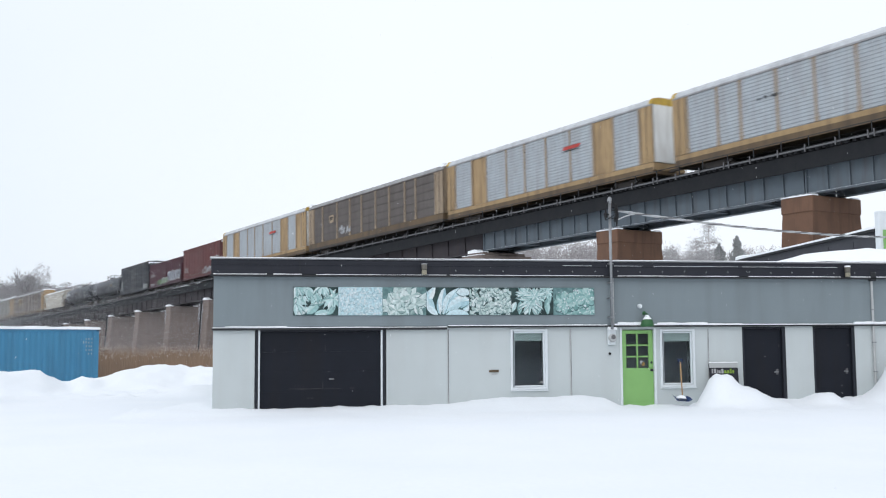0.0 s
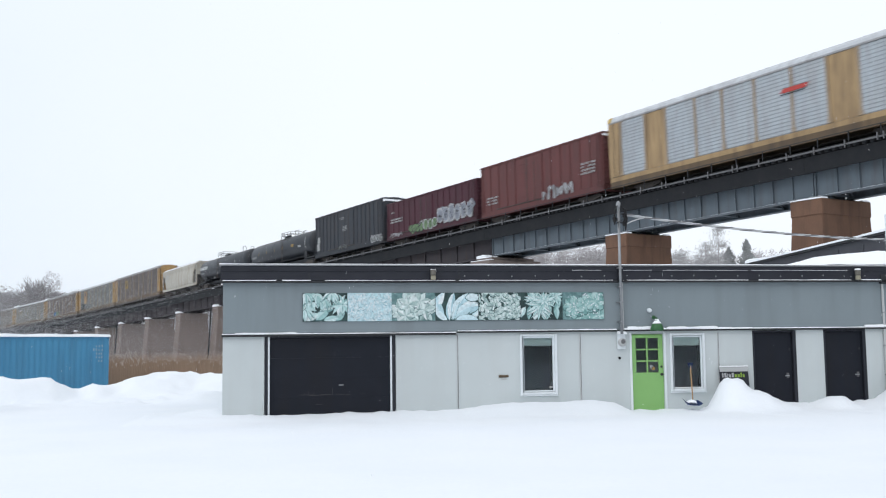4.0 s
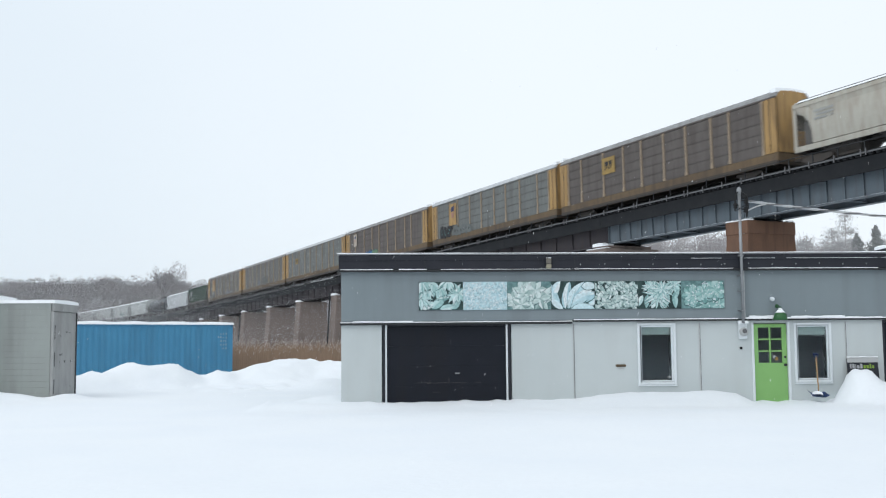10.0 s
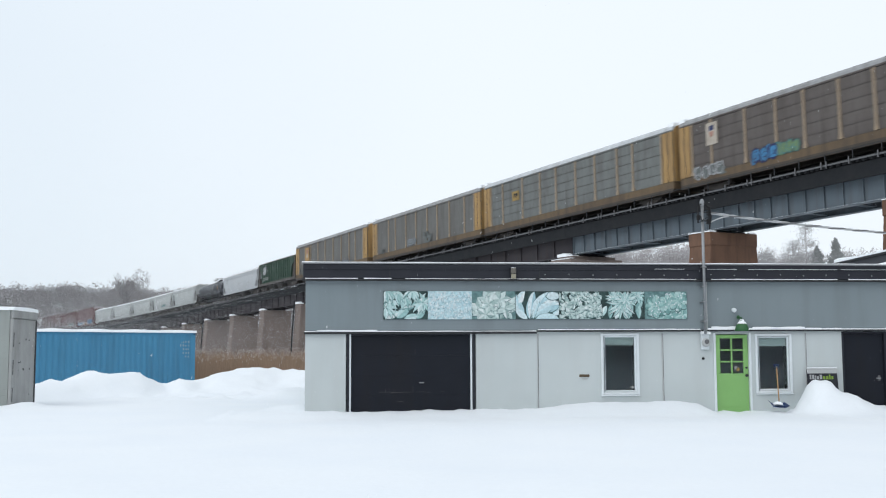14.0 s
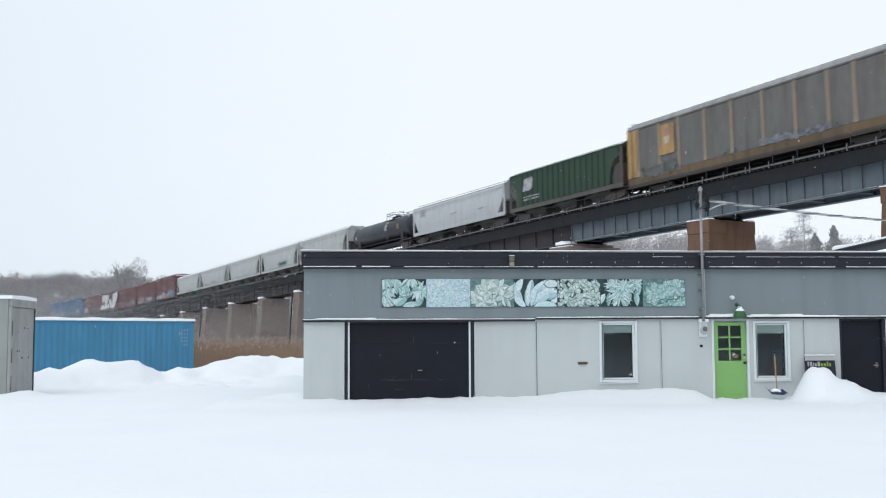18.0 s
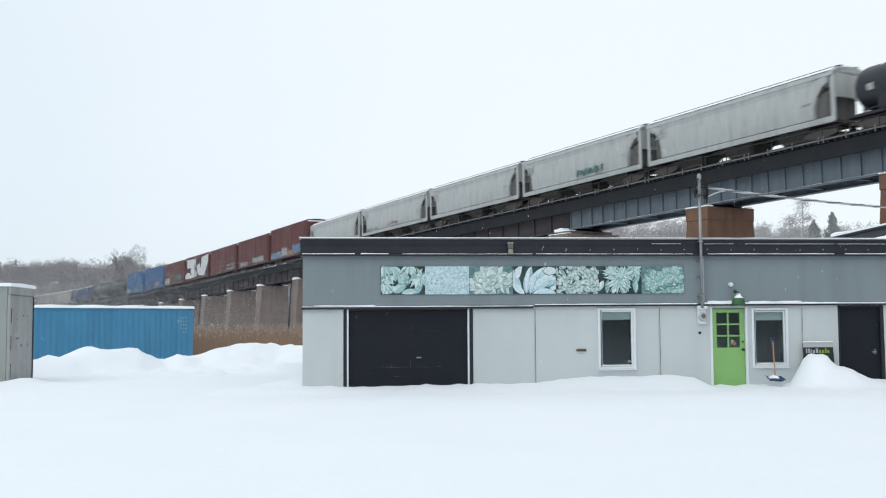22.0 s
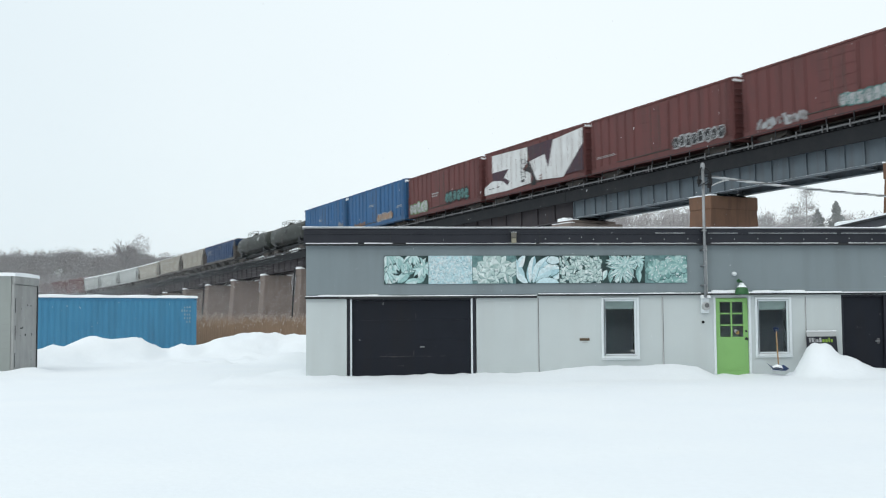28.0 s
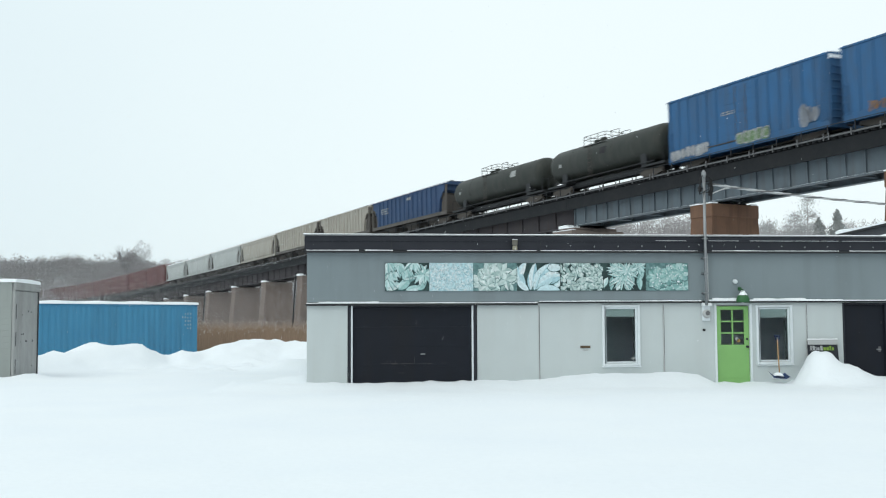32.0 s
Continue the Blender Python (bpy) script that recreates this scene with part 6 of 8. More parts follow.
def build_artwork():
    x0, x1, z0, z1 = 1.05, 8.87, 2.385, 3.095
    art = thing("botanical_mural", "strip of seven printed panels of teal succulents on the wall", "artwork")
    y = FRONT - 0.033
    w = (x1 - x0) / 7
    rnd = random.Random(12)

    def leaf(s, cx, cz, ang, length, width, depth, clip, point=1.0, bend=0.0, shaded=True):
        """A leaf from (cx, cz) in two halves along its midrib, cut at the panel's edges; bend curls it, point sharpens its tip."""
        n = 6
        rib, up, low = [], [], []
        x, z, turn = cx, cz, ang
        for k in range(n + 1):
            u = k / n
            half = width * 0.5 * math.sin(math.pi * min(1.0, u ** 0.85)) ** (0.75 if u < 0.5 else 0.75 * point)
            nx, nz = -math.sin(turn), math.cos(turn)
            rib.append((x, z))
            up.append((x + nx * half, z + nz * half))
            low.append((x - nx * half, z - nz * half))
            x, z, turn = x + math.cos(turn) * length / n, z + math.sin(turn) * length / n, turn + bend / n

        def cut(p, back):
            return (min(clip[1], max(clip[0], p[0])), y - 0.03 - depth + back, min(clip[3], max(clip[2], p[1])))
        for side in (up, low):
            first = len(s.v)
            s.v += [cut(p, -0.003) for p in rib] + [cut(p, 0.0) for p in side]
            s.f += [(first + k, first + k + 1, first + n + 2 + k, first + n + 1 + k) for k in range(n)]
        # the printed shade that parts it from the leaf beneath
        if shaded:
            mx, mz = rib[n // 2]
            first = len(shade.v)
            shade.v += [cut((mx + (px - mx) * 1.10, mz + (pz - mz) * 1.10 - 0.008), 0.00002) for px, pz in up + low[-2:0:-1]]
            shade.f.append(tuple(range(first, first + 2 * n)))

    for i in range(7):
        a, b = x0 + w * i, x0 + w * (i + 1)
        base = PRINT_PALE if i == 1 else PRINT_MID if i in (2, 6) else PRINT_DARK
        panel = part("print_panel", CB(a + 0.002, b - 0.002, y - 0.026, y, z0, z1, 0.003), base, art)
        clip = (a + 0.006, b - 0.006, z0 + 0.006, z1 - 0.006)
        s, shade = Shape(), Shape()
        d = 0.0
        if i == 0:
            # broad leaves below, then hanging claws and a spray of pointed leaves
            for cx, cz, ang, L, W in ((a + 0.02, z0 + 0.06, 0.30, 0.42, 0.20), (a + 0.34, z0 + 0.04, 0.75, 0.46, 0.22), (a + 0.52, z0 + 0.02, 0.20, 0.42, 0.17), (a + 0.42, z0 + 0.26, 0.15, 0.36, 0.13), (a + 0.84, z0 + 0.02, 0.9, 0.34, 0.17)):
                d += 0.0004
                leaf(s, cx, cz, ang, L, W, d, clip)
            for cx, cz, lo, hi, n in ((a + 0.16, z1 - 0.22, 3.5, 5.9, 8), (a + 0.52, z1 - 0.14, 3.6, 6.0, 9), (a + 0.34, z1 - 0.02, 3.3, 6.1, 9), (a + 0.98, z1 - 0.30, 0.2, 6.1, 13), (a + 0.74, z1 + 0.02, 3.5, 5.9, 9), (a + 0.06, z1 + 0.02, 4.2, 6.1, 7), (a + 0.06, z0 + 0.30, 4.2, 6.6, 5)):
                for k in range(n):
                    d += 0.0003
                    ang = lo + (hi - lo) * (k + rnd.uniform(0.2, 0.8)) / n
                    leaf(s, cx + rnd.uniform(-0.04, 0.04), cz, ang, rnd.uniform(0.25, 0.36), rnd.uniform(0.075, 0.105), d, clip, 2.0, 0.7 if math.cos(ang) < 0 else -0.7)
        elif i == 1:
            for k in range(420):
                d += 0.00003
                leaf(s, rnd.uniform(a, b), rnd.uniform(z0, z1), rnd.uniform(0, 6.28), rnd.uniform(0.06, 0.12), 0.05, d, clip, 1.3, 0.4, shaded=k % 6 == 0)
        elif i == 2:
            for cx, cz in [(a + rnd.uniform(0.1, 1.02), z0 + rnd.uniform(0.05, 0.68)) for _ in range(11)] + [(a + 0.42, z0 + 0.40), (a + 0.72, z0 + 0.50), (a + 0.36, z0 + 0.12)]:
                n = rnd.choice((5, 6, 7))
                for ring in (1.0, 0.55):
                    for k in range(n):
                        d += 0.00008
                        leaf(s, cx, cz, 2 * math.pi * (k + ring) / n + rnd.uniform(-0.15, 0.15), ring * rnd.uniform(0.22, 0.31), 0.14 * (0.6 + 0.4 * ring), d, clip, 1.4)
        elif i == 3:
            # broad pale blades that fan out from the lower edge, smaller ones in front
            for cx, cz, ang, L, W in ((a + 0.02, z0 + 0.30, 1.25, 0.50, 0.20), (a + 0.20, z0 + 0.02, 2.05, 0.66, 0.24), (a + 0.95, z0 + 0.10, 0.75, 0.50, 0.22), (a + 0.40, z0 + 0.02, 1.60, 0.74, 0.22),
                                      (a + 0.55, z0 + 0.38, 0.62, 0.62, 0.28), (a + 0.42, z0 + 0.06, 1.12, 0.78, 0.28), (a + 0.62, z0 + 0.26, 0.34, 0.60, 0.32), (a + 0.40, z0 + 0.04, 0.66, 0.80, 0.28),
                                      (a + 0.30, z0 + 0.01, 2.55, 0.45, 0.16), (a + 0.50, z0 + 0.00, 0.16, 0.66, 0.24), (a + 0.36, z0 + 0.00, 1.82, 0.46, 0.10), (a + 0.44, z0 + 0.00, 1.35, 0.50, 0.10), (a + 0.78, z0 + 0.58, 0.10, 0.40, 0.20)):
                d += 0.0008
                leaf(s, cx, cz, ang, L, W, d, clip, 1.2, -0.35)
        elif i == 4:
            for k in range(300):
                d += 0.00004
                cx, cz = rnd.uniform(a - 0.02, b), rnd.uniform(z0, z1)
                if cx < a + 0.22 and rnd.random() < 0.6:
                    continue
                leaf(s, cx, cz, rnd.uniform(0, 6.28), rnd.uniform(0.09, 0.14), rnd.uniform(0.07, 0.11), d, clip, 0.7)
        elif i == 5:
            # hanging leaves below, a star of fine spikes over them
            for cx, cz, ang, L in ((a + 0.12, z0 + 0.34, 4.2, 0.36), (a + 0.24, z0 + 0.36, 4.6, 0.36), (a + 0.78, z0 + 0.40, 4.5, 0.40), (a + 0.95, z0 + 0.36, 4.75, 0.36), (a + 1.05, z0 + 0.50, 4.2, 0.36), (a + 0.60, z0 + 0.22, 4.9, 0.24), (a + 0.42, z0 + 0.22, 4.4, 0.24)):
                d += 0.0004
                leaf(s, cx, cz, ang, L, 0.14, d, clip, 1.3)
            for cx, cz, R in ((a + 0.92, z1 - 0.10, 0.26), (a + 0.34, z1 - 0.16, 0.28), (a + 0.50, z0 + 0.36, 0.40), (a + 0.62, z0 + 0.48, 0.30)):
                for ring in (1.0, 0.7, 0.4):
                    for k in range(15):
                        d += 0.0001
                        leaf(s, cx, cz, 2 * math.pi * (k + ring) / 15 + rnd.uniform(-0.12, 0.12), R * ring * rnd.uniform(0.8, 1.1), 0.065, d, clip, 1.8, rnd.uniform(-0.5, 0.5), shaded=ring == 1.0 or k % 2 == 0)
        else:
            for cx, cz, R in ((a + 0.56, z0 + 0.04, 0.32), (a + 1.0, z0 + 0.10, 0.30), (a + 0.30, z0 + 0.32, 0.31), (a + 0.60, z0 + 0.38, 0.26), (a + 0.88, z0 + 0.47, 0.29)):
                for ring in (1.0, 0.74, 0.50, 0.28):
                    for k in range(8):
                        d += 0.0001
                        leaf(s, cx, cz, 2 * math.pi * (k + ring * 2) / 8, R * ring, R * 0.62 * ring + 0.02, d, clip, 0.6)
        tagged(part("printed_foliage", s, LEAVES_BLUE if i in (1, 3) else LEAVES_TEAL if i == 6 else LEAVES_SAGE if i in (2, 4) else LEAVES, panel), "printed teal leaves", kind="stuff")
        tagged(part("printed_shade", shade, PRINT_FLECK if i == 1 else PRINT_SHADE, panel), "dark printed gaps between the leaves", kind="stuff")
        if i == 6:
            dots = Shape()
            for k in range(70):
                cx, cz = rnd.uniform(a + 0.1, b - 0.03), rnd.uniform(z0 + 0.03, z1 - 0.03)
                dots.tube((cx, y - 0.056, cz), (cx, y - 0.057, cz), rnd.uniform(0.008, 0.020), sides=6)
            tagged(part("dew_drop", dots, WHITE_PAINT, panel), "white dew drops", kind="stuff")


build_artwork()


# -- lamps, meter and mast --
def fascia_lamp(x, label):
    lamp = thing("wall_light", label, "lamp", "lights on the fascia", at=pose(x, FRONT - 0.165, 3.42))
    part("bracket", CB(-0.045, 0.045, -0.05, 0.0, 0.02, 0.2, 0.008), DARK_STEEL, lamp)
    part("housing", CB(-0.065, 0.065, -0.16, -0.05, 0.10, 0.25, 0.02), mat("lamp_bronze", (0.16, 0.15, 0.13), 0.5, 0.4), lamp)
    part("lens", CB(-0.06, 0.06, -0.155, -0.06, -0.02, 0.097, 0.015), mat("lamp_lens", (0.30, 0.28, 0.21), 0.3), lamp, "cloudy cream lens")
    part("snow_cap", drift_strip(-0.065, 0.065, -0.155, -0.06, 0.25, 0.05 if x > 10 else 0.015, step=0.04, seed=x), FRESH, lamp)


fascia_lamp(4.32, "small boxy security light on the black fascia")
fascia_lamp(16.04, "small boxy security light with a cap of snow")


def build_door_lamp():
    lamp = thing("barn_lamp", "dark green dome lamp with snow over the door", "lamp", at=pose(10.24, FRONT - 0.03, 2.17))
    part("arm", Shape().tube((0, 0, 0.26), (0, -0.22, 0.24), 0.018).tube((0, -0.22, 0.24), (0, -0.22, 0.16), 0.018), DARK_GREEN, lamp)
    part("shade", Shape().lathe([(0.175, -0.10), (0.17, -0.03), (0.14, 0.06), (0.08, 0.11), (0.05, 0.14), (0.05, 0.18), (0.02, 0.185)], (0, -0.22, 0), 20), DARK_GREEN, lamp, smooth=True)
    part("bulb", Shape().lathe([(0.03, -0.02), (0.05, -0.06), (0.03, -0.10), (0.01, -0.11)], (0, -0.22, 0), 10), WHITE_PAINT, lamp)
    part("wall_plate", Shape().lathe([(0.05, 0), (0.05, -0.015), (0.02, -0.02)], (0, 0, 0.26), 12, "Y"), DARK_GREEN, lamp)
    part("snow_cap", Shape().lathe([(0.118, 0.09), (0.09, 0.13), (0.06, 0.155), (0.052, 0.195), (0.02, 0.205)], (0.006, -0.216, 0), 14), FRESH, lamp)
    sensor = thing("security_sensor", "small round white sensor on the grey band", "sensor", at=pose(10.11, FRONT - 0.03, 2.62))
    part("base_plate", Shape().lathe([(0.05, 0), (0.05, -0.02), (0.03, -0.025)], (0, 0, 0), 14, "Y"), WHITE_PAINT, sensor)
    part("eye", Shape().lathe([(0.045, -0.03), (0.06, -0.06), (0.05, -0.11), (0.01, -0.13)], (0, 0, -0.01), 14, "Y"), WHITE_PAINT, sensor)


build_door_lamp()


RIME = mat("rimed_wire", (0.50, 0.52, 0.54), 0.9, second=(0.30, 0.31, 0.32), scale=2.0, amount=0.7)


def build_service():
    x = 9.30
    meter = thing("electric_meter", "grey electricity meter under the ledge with a snow cap", "meter", at=pose(x + 0.02, FRONT, 1.80))
    part("socket_box", CB(-0.10, 0.10, -0.11, -0.002, -0.20, 0.19, 0.015), WHITE_PAINT, meter)
    part("meter_glass", Shape().lathe([(0.11, -0.11), (0.11, -0.17), (0.085, -0.20), (0.02, -0.21)], (0, 0, -0.02), 18, "Y"), GREY_PLASTIC, meter)
    part("dial", Shape().lathe([(0.06, -0.211), (0.06, -0.215)], (0, 0, 0.0), 14, "Y"), PIPE, meter)
    part("snow_cap", drift_strip(-0.11, 0.11, -0.2, -0.02, 0.19, 0.12, step=0.04, seed=3), FRESH, meter)
    part("knockout", Shape().lathe([(0.035, 0), (0.035, -0.03), (0.01, -0.035)], (-0.04, 0, -0.43), 10, "Y"), BLACK_RUBBER, meter)
    mast = thing("service_mast", "galvanised service mast rising from the shop front past the roof", "mast", at=pose(x - 0.02, FRONT - 0.24, 0))
    part("pipe", Shape().tube((0, 0, 2.0), (0, 0, 5.35), 0.038, sides=12), STEEL, mast, smooth=True)
    part("weatherhead", Shape().lathe([(0.04, 5.30), (0.062, 5.36), (0.058, 5.43), (0.025, 5.48)], (0, 0, 0), 12), STEEL, mast)
    for z in (2.3, 2.8, 3.2, 3.7):
        part("strap", CB(-0.06, 0.06, -0.045, 0.20, z, z + 0.035, 0.006), STEEL, mast)
    part("conduit", Shape().tube((0.11, 0.18, 2.1), (0.11, 0.18, 3.35), 0.018, sides=8), GREY_PLASTIC, mast)
    for p in ((0.17, -0.02, 5.12), (0.15, -0.02, 4.90), (-0.11, -0.01, 5.0)):
        arm = part("insulator_arm", Shape().tube((0, 0, p[2] + 0.02), p, 0.018), DARK_STEEL, mast)
        part("insulator", Shape().lathe([(0.02, -0.08), (0.065, -0.05), (0.04, -0.015), (0.07, 0.015), (0.025, 0.07)], p, 10), BLACK_RUBBER, arm)
    for ax, az in ((-0.14, 4.95), (0.16, 4.80), (0.2, 5.0)):
        pts = [Vector((0, -0.02, 5.40)), Vector((ax * 0.9, -0.06, 5.25)), Vector((ax, -0.06, az - 0.1)), Vector((0.22, -0.04, 5.06))]
        ring = [[tuple(p + Vector((0.02 * math.cos(w), 0.02 * math.sin(w), 0))) for w in (0, 1.57, 3.14, 4.71)] for p in pts]
        part("drip_loop", Shape().sweep(ring), BLACK_RUBBER, mast)
    # the triplex cable to a pole off to the east
    a, b = Vector((x + 0.16, FRONT - 0.26, 5.12)), Vector((34.0, 38.0, 6.3))
    cable = thing("service_cable", "twisted snow-rimed supply cable sagging from the mast", "cable")
    for k, (r, m) in enumerate(((0.022, PIPE), (0.02, GREY_PLASTIC), (0.02, RIME))):
        s = Shape()
        n = 160
        ring = []
        for i in range(n + 1):
            f = i / n
            p = a.lerp(b, f) - Vector((0, 0, 0.56 * 4 * f * (1 - f)))
            w = f * 170 + k * 2.1
            o = Vector((0.018 * math.cos(w), 0, 0.018 * math.sin(w)))
            ring.append([tuple(p + o + Vector((0, r * math.cos(t), r * math.sin(t)))) for t in (0, 1.57, 3.14, 4.71)])
        part("strand", s.sweep(ring), m, cable)
    ring = []
    for i in range(13):
        f = i / 12
        p = Vector((x + 0.15, FRONT - 0.26, 4.86)).lerp(a.lerp(b, 0.045) - Vector((0, 0, 0.09)), f) + Vector((0, 0, 0.09 * math.sin(math.pi * f)))
        ring.append([tuple(p + Vector((0, 0.018 * math.cos(t), 0.018 * math.sin(t)))) for t in (0, 1.57, 3.14, 4.71)])
    part("tap_wire", Shape().sweep(ring), GREY_PLASTIC, cable)
    pole = thing("utility_pole", "weathered timber utility pole holding the supply cable", "pole")
    zg = ground_height(34, 38)
    part("pole_shaft", Shape().tube((34, 38.2, zg - 0.5), (34, 38.2, 7.1), 0.17, 0.12, 12), WOOD, pole)
    part("cross_arm", CB(32.9, 35.1, 37.98, 38.07, 6.3, 6.42, 0.02), WOOD, pole)


build_service()


def build_small_fittings():
    box = thing("letter_slot", "small brown letter slot in the white wall", "letter slot", at=pose(6.16, FRONT, 0.95))
    part("slot_plate", CB(-0.13, 0.13, -0.018, -0.002, -0.03, 0.035, 0.005), mat("aged_brass", (0.16, 0.12, 0.085), 0.5, 0.5), box)
    part("flap", CB(-0.11, 0.11, -0.028, -0.019, -0.018, 0.018, 0.004), mat("aged_brass_flap", (0.12, 0.09, 0.06), 0.45, 0.5), box)
    part("lower_plate", CB(-0.06, 0.08, -0.012, -0.002, -0.09, -0.06, 0.004), GREY_PLASTIC, box)
    down = thing("downpipe", "grey downpipe at a wall joint", "pipe", at=pose(16.88, FRONT - 0.06, 0))
    part("pipe", Shape().tube((0, 0, 0.2), (0, 0, 3.3), 0.035, sides=10), GREY_PLASTIC, down)
    part("hopper_head", CB(-0.09, 0.09, -0.12, 0.02, 3.3, 3.55, 0.02), DARK_STEEL, down)
    for z in (0.8, 1.6, 2.5):
        part("clip", CB(-0.055, 0.055, -0.04, 0.02, z, z + 0.03, 0.005), STEEL, down)
    # the black advertising board that leans on the wall, half in the snow
    board = thing("sign_board", "black sign board with white and green shapes, half in snow", "sign", at=pose(12.40, FRONT - 0.24, 0.05, -9, 0, -1.5))
    part("panel", CB(-0.40, 0.40, -0.02, 0.02, 0.0, 1.04, 0.006), BLACK_TRIM, board)
    part("header", CB(-0.40, 0.40, -0.032, -0.022, 0.93, 1.06, 0.005), GREY_PLASTIC, board, "pale grey header strip")
    part("snow_cap", drift_strip(-0.38, 0.40, -0.05, 0.02, 1.06, 0.045, step=0.05, seed=8), FRESH, board)
    x = -0.34
    green = mat("sign_green", (0.22, 0.36, 0.05), 0.5)
    for i, (w, top) in enumerate(((0.04, 0.90), (0.06, 0.90), (0.02, 0.88), (0.06, 0.86), (0.06, 0.90), (0.06, 0.86), (0.06, 0.86), (0.04, 0.90), (0.05, 0.86))):
        part("logo_shape", B(x, x + w, -0.026, -0.021, 0.78, top), TAGS["white"] if i < 5 else green, board)
        x += w + 0.022
    # a snow shovel leaning on the window frame
    shovel = thing("snow_shovel", "snow shovel with a pale wooden shaft leaning by the window", "shovel", at=pose(11.10, FRONT - 0.42, 0.07, -19, 6, 0))
    part("shaft", Shape().tube((0, 0, 0.12), (0, 0, 1.12), 0.016, sides=10), WOOD, shovel, smooth=True)
    part("grip", Shape().tube((-0.07, 0, 1.20), (0.07, 0, 1.20), 0.017).tube((-0.065, 0, 1.20), (-0.02, 0, 1.09), 0.014).tube((0.065, 0, 1.20), (0.02, 0, 1.09), 0.014), SHOVEL_BLUE, shovel, "dark blue D grip")
    blade = Shape()
    rows = []
    for k in range(6):
        f = k / 5
        z = 0.16 - 0.34 * f * 0.55
        y = -0.02 - 0.30 * f
        curl = 0.05 * math.sin(f * math.pi)
        rows.append([(-0.22, y - 0.02, z + 0.05), (-0.14, y, z - curl), (0.14, y, z - curl), (0.22, y - 0.02, z + 0.05), (0.22, y - 0.02, z + 0.042), (0.14, y, z - curl - 0.008), (-0.14, y, z - curl - 0.008), (-0.22, y - 0.02, z + 0.042)])
    part("blade", blade.sweep([[(px - 0.10, py, pz) for px, py, pz in row] for row in rows]), SHOVEL_BLUE, shovel, "dark blue plastic scoop")
    part("snow_load", Shape().lathe([(0.15, -0.02), (0.13, 0.04), (0.07, 0.08), (0.01, 0.09)], (-0.12, -0.16, 0.06), 12), FRESH, shovel)


build_small_fittings()


# ---- the yard: containers, sheds, reeds ----
CONTAINER_BLUE = mat("container_blue", (0.066, 0.245, 0.40), 0.5, second=(0.055, 0.21, 0.355), scale=0.7, amount=0.6, streak=(0.05, 0.14, 0.22), streak_amount=0.35)
SHED_GREY = mat("shed_grey_metal", (0.31, 0.335, 0.32), 0.5, 0.2, second=(0.27, 0.285, 0.275), scale=0.8, amount=0.7, streak=(0.16, 0.165, 0.155), streak_amount=0.4)
SHED_END = mat("shed_end_metal", (0.345, 0.35, 0.345), 0.55, 0.15, second=(0.27, 0.275, 0.27), scale=2.5, amount=0.7, streak=(0.17, 0.165, 0.155), streak_amount=0.4)


